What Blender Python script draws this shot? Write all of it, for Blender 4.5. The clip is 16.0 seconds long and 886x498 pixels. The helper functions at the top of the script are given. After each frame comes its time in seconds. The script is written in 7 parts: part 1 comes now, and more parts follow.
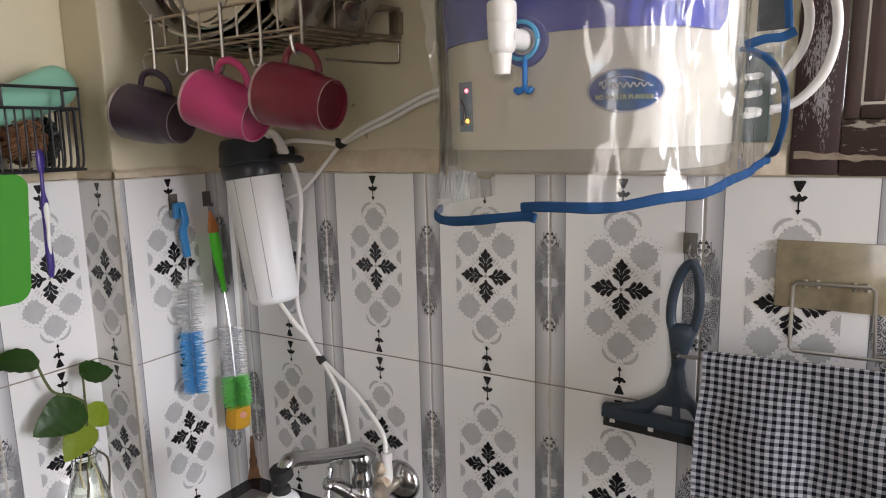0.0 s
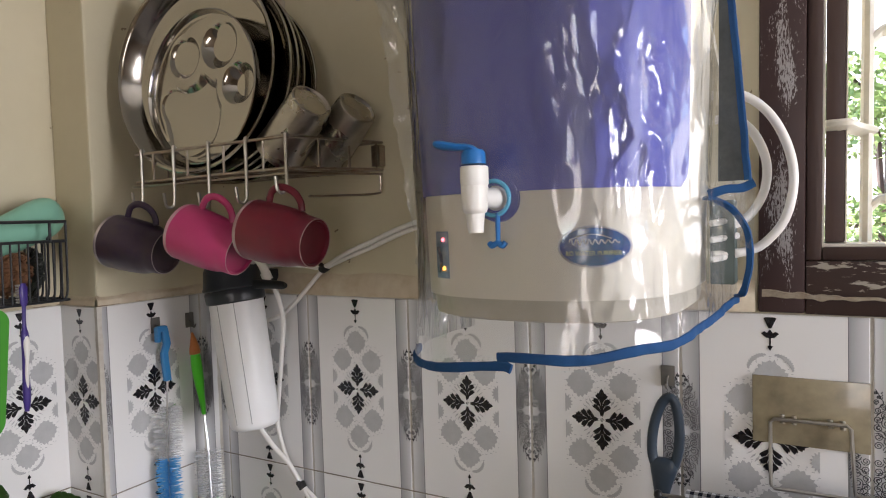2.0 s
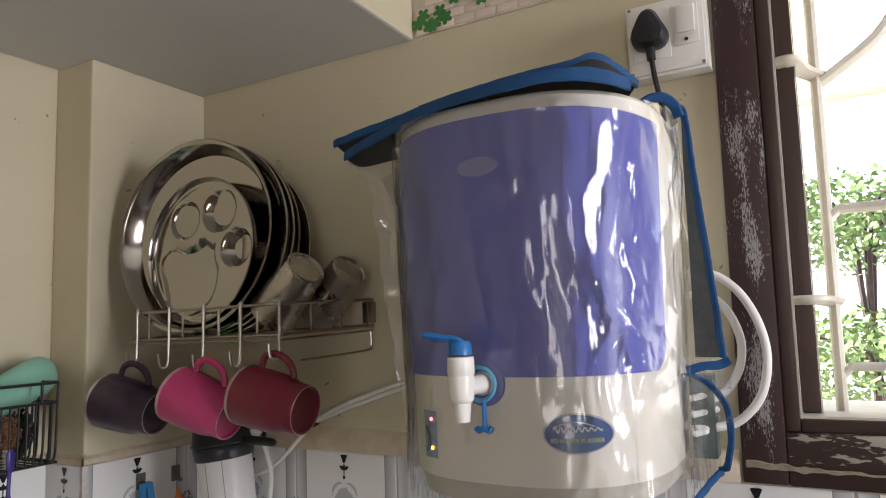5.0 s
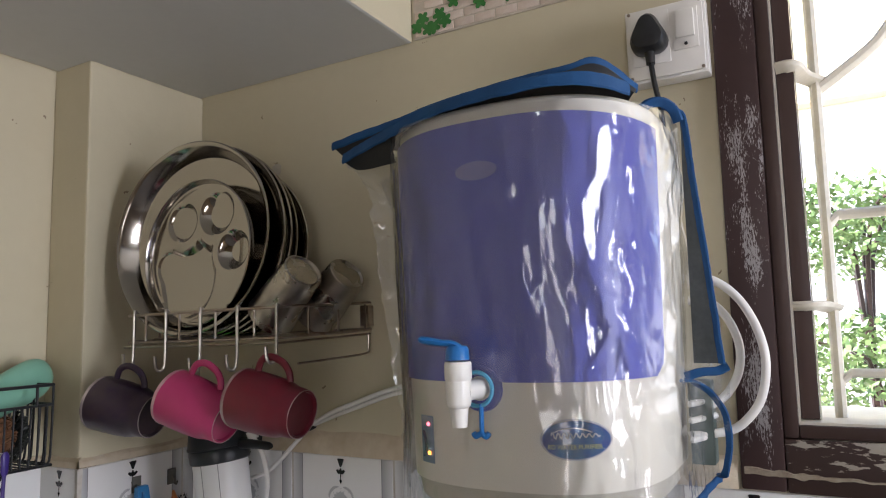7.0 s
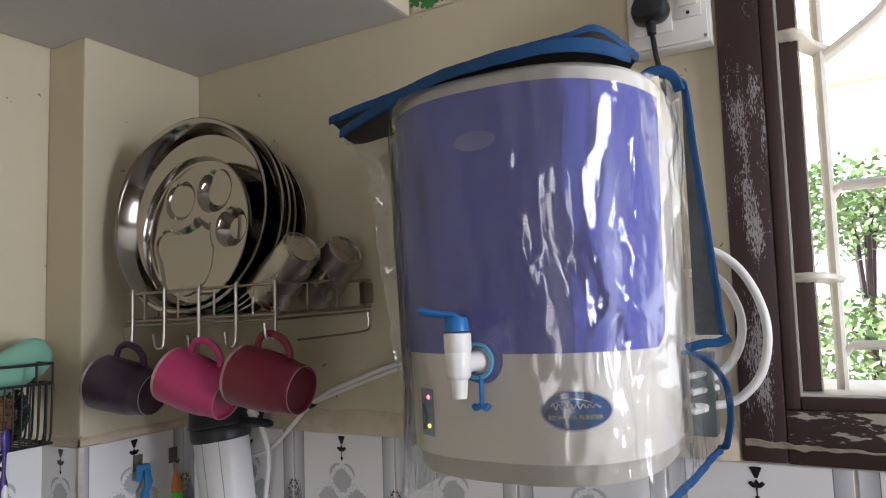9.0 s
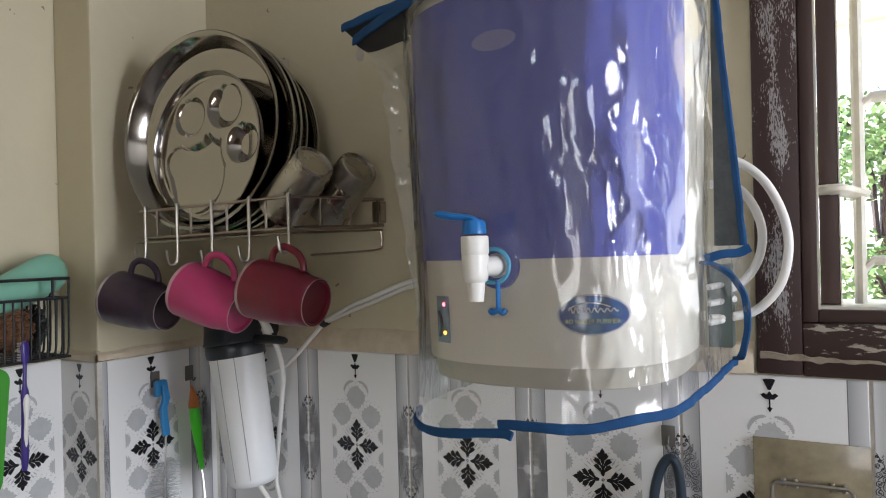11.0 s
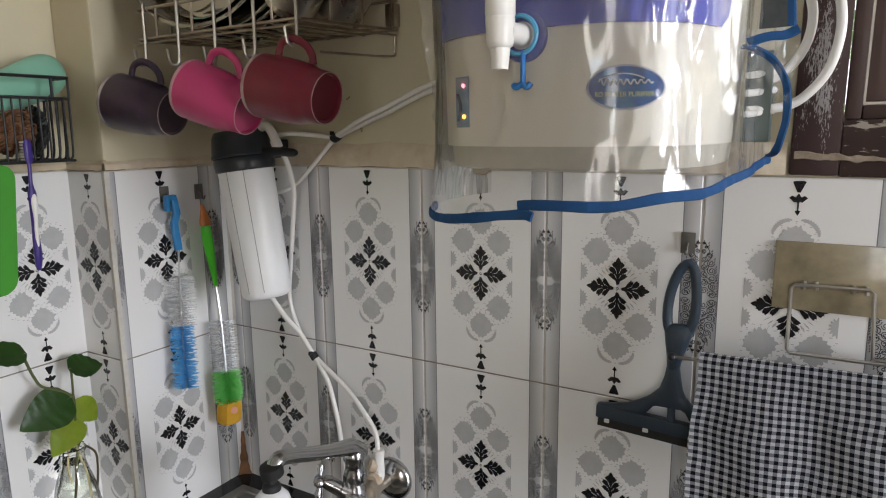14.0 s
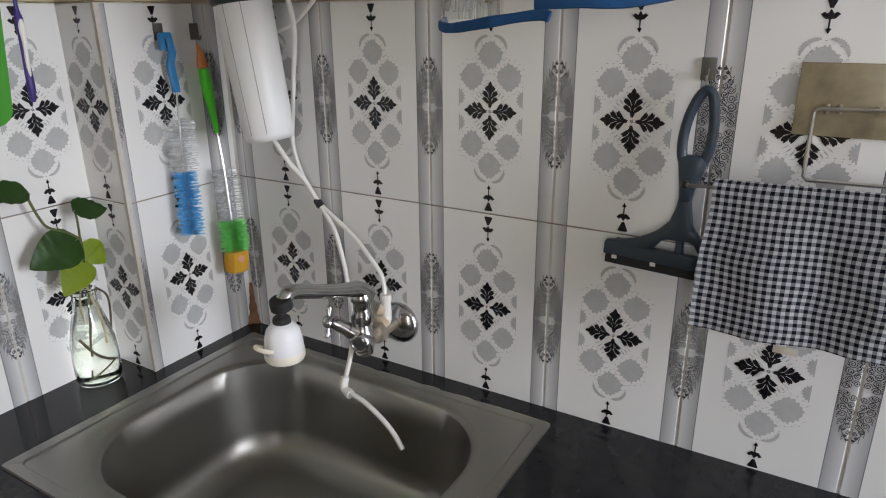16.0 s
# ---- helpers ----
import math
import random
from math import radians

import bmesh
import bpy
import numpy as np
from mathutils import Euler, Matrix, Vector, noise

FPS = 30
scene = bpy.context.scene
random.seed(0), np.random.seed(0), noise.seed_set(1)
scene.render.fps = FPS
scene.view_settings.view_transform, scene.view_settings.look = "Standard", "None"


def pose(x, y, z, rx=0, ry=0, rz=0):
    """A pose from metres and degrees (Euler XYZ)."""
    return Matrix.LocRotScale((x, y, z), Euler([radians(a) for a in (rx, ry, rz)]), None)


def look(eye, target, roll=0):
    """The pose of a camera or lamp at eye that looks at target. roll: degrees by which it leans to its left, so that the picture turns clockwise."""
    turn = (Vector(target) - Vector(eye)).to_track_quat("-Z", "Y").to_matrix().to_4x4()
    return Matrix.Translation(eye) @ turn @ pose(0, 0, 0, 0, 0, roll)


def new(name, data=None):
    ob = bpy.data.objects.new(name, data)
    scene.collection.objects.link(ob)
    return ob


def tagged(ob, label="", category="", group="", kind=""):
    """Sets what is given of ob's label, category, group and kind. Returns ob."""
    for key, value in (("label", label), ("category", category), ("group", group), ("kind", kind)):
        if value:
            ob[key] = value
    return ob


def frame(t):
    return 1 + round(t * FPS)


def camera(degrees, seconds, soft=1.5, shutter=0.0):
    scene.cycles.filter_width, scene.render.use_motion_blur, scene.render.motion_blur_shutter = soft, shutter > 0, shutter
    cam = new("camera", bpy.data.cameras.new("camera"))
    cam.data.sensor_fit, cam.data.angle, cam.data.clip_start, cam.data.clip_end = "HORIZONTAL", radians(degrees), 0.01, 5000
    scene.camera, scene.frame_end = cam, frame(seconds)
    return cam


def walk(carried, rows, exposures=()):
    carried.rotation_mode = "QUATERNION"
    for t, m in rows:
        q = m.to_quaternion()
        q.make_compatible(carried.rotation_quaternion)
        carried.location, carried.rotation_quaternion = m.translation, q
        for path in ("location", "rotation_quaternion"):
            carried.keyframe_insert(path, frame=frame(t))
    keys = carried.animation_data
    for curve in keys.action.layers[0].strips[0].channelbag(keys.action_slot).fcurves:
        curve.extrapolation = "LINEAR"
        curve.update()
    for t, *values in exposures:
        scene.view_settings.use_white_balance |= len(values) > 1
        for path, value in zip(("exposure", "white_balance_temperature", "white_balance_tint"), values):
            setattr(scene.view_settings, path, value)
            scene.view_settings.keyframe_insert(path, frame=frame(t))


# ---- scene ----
cam = camera(67.1, 16.0, soft=1.1)
PATH = [
    (0, (0.742, -0.856, 1.523), (-0.274, 0.834, 1.189), -1.4),
    (0.5, (0.743, -0.857, 1.537), (-0.269, 0.845, 1.254), -1.2),
    (1, (0.744, -0.855, 1.552), (-0.262, 0.858, 1.325), -0.9),
    (1.5, (0.75, -0.854, 1.571), (-0.247, 0.873, 1.417), -1.1),
    (2, (0.756, -0.855, 1.589), (-0.237, 0.878, 1.498), -1.7),
    (2.5, (0.761, -0.858, 1.609), (-0.227, 0.881, 1.594), -1.9),
    (3, (0.764, -0.862, 1.625), (-0.219, 0.879, 1.68), -1.7),
    (3.5, (0.769, -0.867, 1.644), (-0.217, 0.869, 1.764), -2.3),
    (4, (0.776, -0.872, 1.654), (-0.197, 0.867, 1.819), -2.3),
    (4.5, (0.776, -0.877, 1.657), (-0.194, 0.864, 1.829), -2.3),
    (5, (0.777, -0.88, 1.67), (-0.18, 0.863, 1.885), -2.0),
    (7.5, (0.776, -0.874, 1.672), (-0.177, 0.87, 1.894), -1.7),
    (8, (0.773, -0.87, 1.669), (-0.179, 0.876, 1.88), -1.8),
    (8.5, (0.774, -0.87, 1.665), (-0.181, 0.876, 1.866), -2.0),
    (10.8, (0.762, -0.862, 1.624), (-0.228, 0.875, 1.657), -1.9),
    (11, (0.759, -0.863, 1.62), (-0.229, 0.876, 1.635), -1.7),
    (11.5, (0.755, -0.858, 1.606), (-0.23, 0.882, 1.568), -1.7),
    (12, (0.752, -0.855, 1.59), (-0.236, 0.882, 1.488), -1.5),
    (12.5, (0.749, -0.852, 1.574), (-0.243, 0.878, 1.413), -1.3),
    (13, (0.742, -0.847, 1.556), (-0.255, 0.871, 1.325), -1.1),
    (13.5, (0.739, -0.844, 1.54), (-0.262, 0.862, 1.247), -0.9),
    (14, (0.736, -0.845, 1.525), (-0.266, 0.85, 1.172), -0.7),
    (14.5, (0.732, -0.845, 1.5), (-0.261, 0.832, 1.052), -0.4),
    (15, (0.73, -0.846, 1.484), (-0.25, 0.818, 0.962), -0.2),
    (15.5, (0.727, -0.849, 1.464), (-0.251, 0.791, 0.87), -0.1),
    (16, (0.729, -0.851, 1.448), (-0.238, 0.769, 0.784), -0.5),
]
walk(cam, [(t, look(eye, target, roll)) for t, eye, target, roll in PATH],
     [(t, stops, kelvin, 16 if t < 11 else 12) for t, stops, kelvin in (
    (0.0, 2.85, 6500), (1.5, 2.79, 6500), (3.5, 2.66, 6480), (5.0, 2.57, 6450), (7.3, 2.55, 6100), (8.5, 2.54, 6050),
    (11.0, 2.64, 6080), (12.5, 2.71, 6250), (14.0, 2.71, 6400), (16.0, 2.77, 6330))])

# ---- light ----
world = bpy.data.worlds.new("sky")
scene.world = world
world.use_nodes = True
wn = world.node_tree.nodes
sky = wn.new("ShaderNodeTexSky")
sky.sky_type = "NISHITA"
sky.sun_disc = False
sky.sun_elevation, sky.sun_rotation = radians(50), radians(245)
wn["Background"].inputs["Strength"].default_value = 0.15
world.node_tree.links.new(sky.outputs[0], wn["Background"].inputs["Color"])


def lamp(name, kind, m, energy, color, size=None):
    data = bpy.data.lights.new(name, kind)
    data.energy, data.color = energy, color
    if kind == "AREA":
        data.shape, data.size, data.size_y = "RECTANGLE", size[0], size[1]
    ob = new(name, data)
    ob.matrix_world = m
    return ob


sun = lamp("sun", "SUN", look((-2.6, -1.2, 3.4), (0, 0, 0)), 5.0, (1.0, 0.95, 0.88))
sun.data.angle = radians(0.5)
# added area lamps at two unseen openings behind the eye, standing in for daylight
lamp("east_window_daylight", "AREA", look((3.18, -0.66, 1.68), (0.0, -0.50, 1.40)), 8.3, (0.98, 0.98, 1.0), (0.60, 1.15))
lamp("south_window_daylight", "AREA", look((1.425, -2.47, 1.50), (0.6, 0.0, 1.5)), 1.0, (1.0, 0.96, 0.91), (0.33, 1.15))

# ---- materials ----


def material(name, color, rough=0.5, metal=0.0, vary=0.0, tint=None, scale=8.0, fine=90.0, bump=0.0, dist=0.002,
             coat=0.0, trans=0.0, ior=1.45, rough_vary=0.0, per_piece=0.0, stretch=(1, 1, 1), sub=0.0, spec=0.5):
    """A principled surface: two scales of noise vary the colour, the roughness and the relief."""
    m = bpy.data.materials.new(name)
    m.use_nodes = True
    nt, n = m.node_tree, m.node_tree.nodes
    p = n["Principled BSDF"]
    p.inputs["Base Color"].default_value = (*color, 1)
    p.inputs["Roughness"].default_value = rough
    p.inputs["Metallic"].default_value = metal
    p.inputs["IOR"].default_value = ior
    p.inputs["Specular IOR Level"].default_value = spec
    p.inputs["Coat Weight"].default_value = coat
    p.inputs["Transmission Weight"].default_value = trans
    if sub:
        p.inputs["Subsurface Weight"].default_value = sub
        p.inputs["Subsurface Radius"].default_value = (0.01, 0.008, 0.006)
    tc = n.new("ShaderNodeTexCoord")
    mp = n.new("ShaderNodeMapping")
    mp.inputs["Scale"].default_value = stretch
    nt.links.new(tc.outputs["Object"], mp.inputs["Vector"])
    big, small = n.new("ShaderNodeTexNoise"), n.new("ShaderNodeTexNoise")
    for node, s, d in ((big, scale, 4), (small, fine, 3)):
        node.inputs["Scale"].default_value, node.inputs["Detail"].default_value = s, d
        nt.links.new(mp.outputs[0], node.inputs["Vector"])
    if vary:
        add = n.new("ShaderNodeMath")
        add.operation = "MULTIPLY_ADD"
        nt.links.new(small.outputs["Fac"], add.inputs[0])
        add.inputs[1].default_value = 0.35
        nt.links.new(big.outputs["Fac"], add.inputs[2])
        ramp = n.new("ShaderNodeMapRange")
        ramp.inputs["From Min"].default_value, ramp.inputs["From Max"].default_value = 0.45, 0.95
        ramp.inputs["To Max"].default_value = vary
        nt.links.new(add.outputs[0], ramp.inputs["Value"])
        mix = n.new("ShaderNodeMix")
        mix.data_type = "RGBA"
        mix.inputs["A"].default_value = (*color, 1)
        mix.inputs["B"].default_value = (*(tint or [c * 0.6 for c in color]), 1)
        nt.links.new(ramp.outputs[0], mix.inputs["Factor"])
        out = mix.outputs["Result"]
        if per_piece:
            info, hsv, pr = n.new("ShaderNodeObjectInfo"), n.new("ShaderNodeHueSaturation"), n.new("ShaderNodeMapRange")
            pr.inputs["To Min"].default_value, pr.inputs["To Max"].default_value = 1 - per_piece, 1 + per_piece
            nt.links.new(info.outputs["Random"], pr.inputs["Value"])
            nt.links.new(pr.outputs[0], hsv.inputs["Value"])
            nt.links.new(out, hsv.inputs["Color"])
            out = hsv.outputs[0]
        nt.links.new(out, p.inputs["Base Color"])
    if rough_vary:
        rr = n.new("ShaderNodeMapRange")
        rr.inputs["From Min"].default_value, rr.inputs["From Max"].default_value = 0.3, 0.7
        rr.inputs["To Min"].default_value, rr.inputs["To Max"].default_value = max(0.02, rough - rough_vary), min(1, rough + rough_vary)
        nt.links.new(big.outputs["Fac"], rr.inputs["Value"])
        nt.links.new(rr.outputs[0], p.inputs["Roughness"])
    if bump:
        b = n.new("ShaderNodeBump")
        b.inputs["Strength"].default_value, b.inputs["Distance"].default_value = bump, dist
        nt.links.new(small.outputs["Fac"], b.inputs["Height"])
        nt.links.new(b.outputs[0], p.inputs["Normal"])
    return m


def peeling(name, paint, under, scale, cover, rough=0.45, stretch=(1.3, 1.3, 0.28), strip=None):
    """Paint that has flaked off in ragged patches and shows what lies under it."""
    m = material(name, paint, rough, vary=0.5, scale=6, fine=60, bump=0.35, dist=0.001)
    nt, n = m.node_tree, m.node_tree.nodes
    p = n["Principled BSDF"]
    old = p.inputs["Base Color"].links[0].from_socket
    tc = n.new("ShaderNodeTexCoord")
    mp = n.new("ShaderNodeMapping")
    mp.inputs["Scale"].default_value = stretch
    nt.links.new(tc.outputs["Object"], mp.inputs["Vector"])
    big, small = n.new("ShaderNodeTexNoise"), n.new("ShaderNodeTexNoise")
    big.inputs["Scale"].default_value, big.inputs["Detail"].default_value = scale * 0.075, 3
    small.inputs["Scale"].default_value, small.inputs["Detail"].default_value, small.inputs["Roughness"].default_value = scale, 6, 0.65
    nt.links.new(mp.outputs[0], big.inputs["Vector"]), nt.links.new(mp.outputs[0], small.inputs["Vector"])
    s = n.new("ShaderNodeMath")
    s.operation = "MULTIPLY"
    nt.links.new(big.outputs["Fac"], s.inputs[0]), nt.links.new(small.outputs["Fac"], s.inputs[1])
    r = n.new("ShaderNodeMapRange")
    r.inputs["From Min"].default_value, r.inputs["From Max"].default_value = cover, cover + 0.02
    value = s.outputs[0]
    if strip:
        # the board has weathered most along a line that leans like the window
        sep, lean, off, ab, drop = n.new("ShaderNodeSeparateXYZ"), n.new("ShaderNodeMath"), n.new("ShaderNodeMath"), n.new("ShaderNodeMath"), n.new("ShaderNodeMath")
        nt.links.new(tc.outputs["Object"], sep.inputs[0])
        lean.operation, off.operation, ab.operation, drop.operation = "MULTIPLY_ADD", "ADD", "ABSOLUTE", "MULTIPLY_ADD"
        lean.inputs[1].default_value, lean.inputs[2].default_value = -0.011, 0.011 * 1.47 - strip[0]
        nt.links.new(sep.outputs[2], lean.inputs[0]), nt.links.new(sep.outputs[0], off.inputs[0]), nt.links.new(lean.outputs[0], off.inputs[1])
        nt.links.new(off.outputs[0], ab.inputs[0]), nt.links.new(ab.outputs[0], drop.inputs[0])
        drop.inputs[1].default_value = -0.10 / strip[1]
        nt.links.new(value, drop.inputs[2])
        value = drop.outputs[0]
        r.inputs["From Min"].default_value, r.inputs["From Max"].default_value = cover - 0.06, cover - 0.045
    nt.links.new(value, r.inputs["Value"])
    mix = n.new("ShaderNodeMix")
    mix.data_type = "RGBA"
    nt.links.new(r.outputs[0], mix.inputs["Factor"]), nt.links.new(old, mix.inputs["A"])
    mix.inputs["B"].default_value = (*under, 1)
    nt.links.new(mix.outputs["Result"], p.inputs["Base Color"])
    return m


def film(name, gloss, haze, rough):
    """Thin clear plastic sheet: see-through, with a sharp sheen and a little haze."""
    m = bpy.data.materials.new(name)
    m.use_nodes = True
    nt, n = m.node_tree, m.node_tree.nodes
    n.remove(n["Principled BSDF"])
    clear, shine, milk = n.new("ShaderNodeBsdfTransparent"), n.new("ShaderNodeBsdfGlossy"), n.new("ShaderNodeBsdfDiffuse")
    clear.inputs["Color"].default_value = (0.96, 0.97, 0.98, 1)
    milk.inputs["Color"].default_value = (0.8, 0.8, 0.8, 1)
    shine.inputs["Roughness"].default_value = rough
    fr, gain = n.new("ShaderNodeFresnel"), n.new("ShaderNodeMath")
    fr.inputs["IOR"].default_value = 1.5
    gain.operation = "MULTIPLY"
    gain.inputs[1].default_value = gloss
    gain.use_clamp = True
    nt.links.new(fr.outputs[0], gain.inputs[0])
    a, b = n.new("ShaderNodeMixShader"), n.new("ShaderNodeMixShader")
    a.inputs[0].default_value = haze
    nt.links.new(clear.outputs[0], a.inputs[1]), nt.links.new(milk.outputs[0], a.inputs[2])
    nt.links.new(gain.outputs[0], b.inputs[0]), nt.links.new(a.outputs[0], b.inputs[1]), nt.links.new(shine.outputs[0], b.inputs[2])
    tc, no, bp = n.new("ShaderNodeTexCoord"), n.new("ShaderNodeTexNoise"), n.new("ShaderNodeBump")
    no.inputs["Scale"].default_value, no.inputs["Detail"].default_value = 45, 2
    bp.inputs["Strength"].default_value, bp.inputs["Distance"].default_value = 0.12, 0.001
    nt.links.new(tc.outputs["Object"], no.inputs["Vector"]), nt.links.new(no.outputs["Fac"], bp.inputs["Height"])
    # fine creases between small flat facets
    mp, warp, add, vo, cr = n.new("ShaderNodeMapping"), n.new("ShaderNodeTexNoise"), n.new("ShaderNodeMixRGB"), n.new("ShaderNodeTexVoronoi"), n.new("ShaderNodeBump")
    mp.inputs["Scale"].default_value = (1, 1, 0.42)
    warp.inputs["Scale"].default_value, warp.inputs["Detail"].default_value = 14, 2
    add.blend_type, add.inputs[0].default_value = "ADD", 0.05
    vo.inputs["Scale"].default_value = 34
    cr.inputs["Strength"].default_value, cr.inputs["Distance"].default_value = 0.5, 0.004
    nt.links.new(tc.outputs["Object"], mp.inputs["Vector"]), nt.links.new(mp.outputs[0], warp.inputs["Vector"])
    nt.links.new(mp.outputs[0], add.inputs[1]), nt.links.new(warp.outputs["Color"], add.inputs[2]), nt.links.new(add.outputs[0], vo.inputs["Vector"])
    nt.links.new(vo.outputs["Distance"], cr.inputs["Height"]), nt.links.new(bp.outputs[0], cr.inputs["Normal"])
    nt.links.new(cr.outputs[0], shine.inputs["Normal"]), nt.links.new(cr.outputs[0], fr.inputs["Normal"])
    nt.links.new(b.outputs[0], n["Material Output"].inputs["Surface"])
    return m


def glow(name, color, strength):
    m = material(name, color, 0.4)
    p = m.node_tree.nodes["Principled BSDF"]
    p.inputs["Emission Color"].default_value, p.inputs["Emission Strength"].default_value = (*color, 1), strength
    return m


def checked(name, dark, light, pitch):
    """Woven gingham: two sets of dyed stripes that cross, with the weave's fine relief."""
    m = material(name, light, 0.9, bump=0.4, fine=700, dist=0.0006)
    nt, n = m.node_tree, m.node_tree.nodes
    p = n["Principled BSDF"]
    uv, sep = n.new("ShaderNodeUVMap"), n.new("ShaderNodeSeparateXYZ")
    nt.links.new(uv.outputs[0], sep.inputs[0])
    total = None
    for axis in (0, 1):
        f = n.new("ShaderNodeMath")
        f.operation = "MULTIPLY"
        f.inputs[1].default_value = 1 / pitch
        nt.links.new(sep.outputs[axis], f.inputs[0])
        fr = n.new("ShaderNodeMath")
        fr.operation = "FRACT"
        nt.links.new(f.outputs[0], fr.inputs[0])
        st = n.new("ShaderNodeMath")
        st.operation = "GREATER_THAN"
        st.inputs[1].default_value = 0.5
        nt.links.new(fr.outputs[0], st.inputs[0])
        if total is None:
            total = st.outputs[0]
        else:
            ad = n.new("ShaderNodeMath")
            ad.operation = "ADD"
            nt.links.new(total, ad.inputs[0]), nt.links.new(st.outputs[0], ad.inputs[1])
            total = ad.outputs[0]
    ramp = n.new("ShaderNodeValToRGB")
    ramp.color_ramp.interpolation = "CONSTANT"
    e = ramp.color_ramp.elements
    e[0].color = (*light, 1)
    e[1].position, e[1].color = 0.25, (*[a * 0.36 + b * 0.64 for a, b in zip(light, dark)], 1)
    k = e.new(0.75)
    k.color = (*dark, 1)
    half = n.new("ShaderNodeMath")
    half.operation = "MULTIPLY"
    half.inputs[1].default_value = 0.5
    nt.links.new(total, half.inputs[0]), nt.links.new(half.outputs[0], ramp.inputs[0])
    nt.links.new(ramp.outputs[0], p.inputs["Base Color"])
    return m


CREAM = material("cream_wall_paint", (0.578, 0.525, 0.378), 0.65, vary=0.4, tint=(0.47, 0.415, 0.28), scale=3.5, fine=45, bump=0.22, dist=0.003)
SLAB = material("grey_white_slab_paint", (0.62, 0.62, 0.60), 0.75, vary=0.35, tint=(0.5, 0.5, 0.5), scale=5, fine=60, bump=0.2)


def chipped(m, color, scale, size):
    """Scattered small chips and specks where the paint has come off, gathered in patches."""
    nt, n = m.node_tree, m.node_tree.nodes
    base = n["Principled BSDF"].inputs["Base Color"]
    before = base.links[0].from_socket
    tc, warp, vo, no = n.new("ShaderNodeTexCoord"), n.new("ShaderNodeTexNoise"), n.new("ShaderNodeTexVoronoi"), n.new("ShaderNodeTexNoise")
    add, small, patch, both, mix = n.new("ShaderNodeMixRGB"), n.new("ShaderNodeMath"), n.new("ShaderNodeMath"), n.new("ShaderNodeMath"), n.new("ShaderNodeMixRGB")
    warp.inputs["Scale"].default_value, warp.inputs["Detail"].default_value = 90, 3
    vo.inputs["Scale"].default_value = scale
    no.inputs["Scale"].default_value, no.inputs["Detail"].default_value = 7, 3
    add.blend_type, add.inputs[0].default_value = "ADD", 0.03
    small.operation, small.inputs[1].default_value = "LESS_THAN", size
    patch.operation, patch.inputs[1].default_value = "GREATER_THAN", 0.56
    both.operation = "MULTIPLY"
    nt.links.new(tc.outputs["Object"], warp.inputs["Vector"]), nt.links.new(tc.outputs["Object"], no.inputs["Vector"])
    nt.links.new(tc.outputs["Object"], add.inputs[1]), nt.links.new(warp.outputs["Color"], add.inputs[2]), nt.links.new(add.outputs[0], vo.inputs["Vector"])
    nt.links.new(vo.outputs["Distance"], small.inputs[0]), nt.links.new(no.outputs["Fac"], patch.inputs[0])
    nt.links.new(small.outputs[0], both.inputs[0]), nt.links.new(patch.outputs[0], both.inputs[1])
    nt.links.new(both.outputs[0], mix.inputs[0]), nt.links.new(before, mix.inputs[1])
    mix.inputs[2].default_value = (*color, 1)
    nt.links.new(mix.outputs[0], base)


chipped(CREAM, (0.26, 0.20, 0.14), 28, 0.085)
# dark tone for unseen walls, to dim steel reflections and bounced light
DIM = material("dim_unseen_wall", (0.26, 0.20, 0.14), 0.6, vary=0.5, tint=(0.18, 0.13, 0.09), scale=4, fine=40)
GRIME = material("grimy_plaster_edge", (0.42, 0.32, 0.20), 0.8, vary=0.9, tint=(0.20, 0.13, 0.07), scale=22, fine=120, bump=0.6, dist=0.003)
GROUT = material("white_cement_grout", (0.62, 0.60, 0.55), 0.85, vary=0.8, tint=(0.36, 0.31, 0.25), scale=9, fine=140, bump=0.4)
TILE = material("white_glazed_tile", (0.80, 0.79, 0.775), 0.16, vary=0.3, tint=(0.74, 0.73, 0.715), scale=9, fine=200, rough_vary=0.05, per_piece=0.02, bump=0.03)
STRIPE = material("grey_tile_stripe", (0.33, 0.33, 0.34), 0.18, vary=0.7, tint=(0.42, 0.42, 0.43), scale=5, fine=300, stretch=(1, 1, 2))


def fade_to_joint(m, pale):
    """The stripe's print is darkest along its inner edge and fades towards the joint."""
    nt, n = m.node_tree, m.node_tree.nodes
    base = n["Principled BSDF"].inputs["Base Color"]
    before = base.links[0].from_socket
    tc, sep, ab, mr, mix = n.new("ShaderNodeTexCoord"), n.new("ShaderNodeSeparateXYZ"), n.new("ShaderNodeMath"), n.new("ShaderNodeMapRange"), n.new("ShaderNodeMixRGB")
    ab.operation = "ABSOLUTE"
    mr.inputs["From Min"].default_value, mr.inputs["From Max"].default_value = 0.0785, 0.0975
    nt.links.new(tc.outputs["Object"], sep.inputs[0]), nt.links.new(sep.outputs[0], ab.inputs[0]), nt.links.new(ab.outputs[0], mr.inputs["Value"])
    nt.links.new(mr.outputs[0], mix.inputs[0]), nt.links.new(before, mix.inputs[1])
    mix.inputs[2].default_value = (*pale, 1)
    nt.links.new(mix.outputs[0], base)


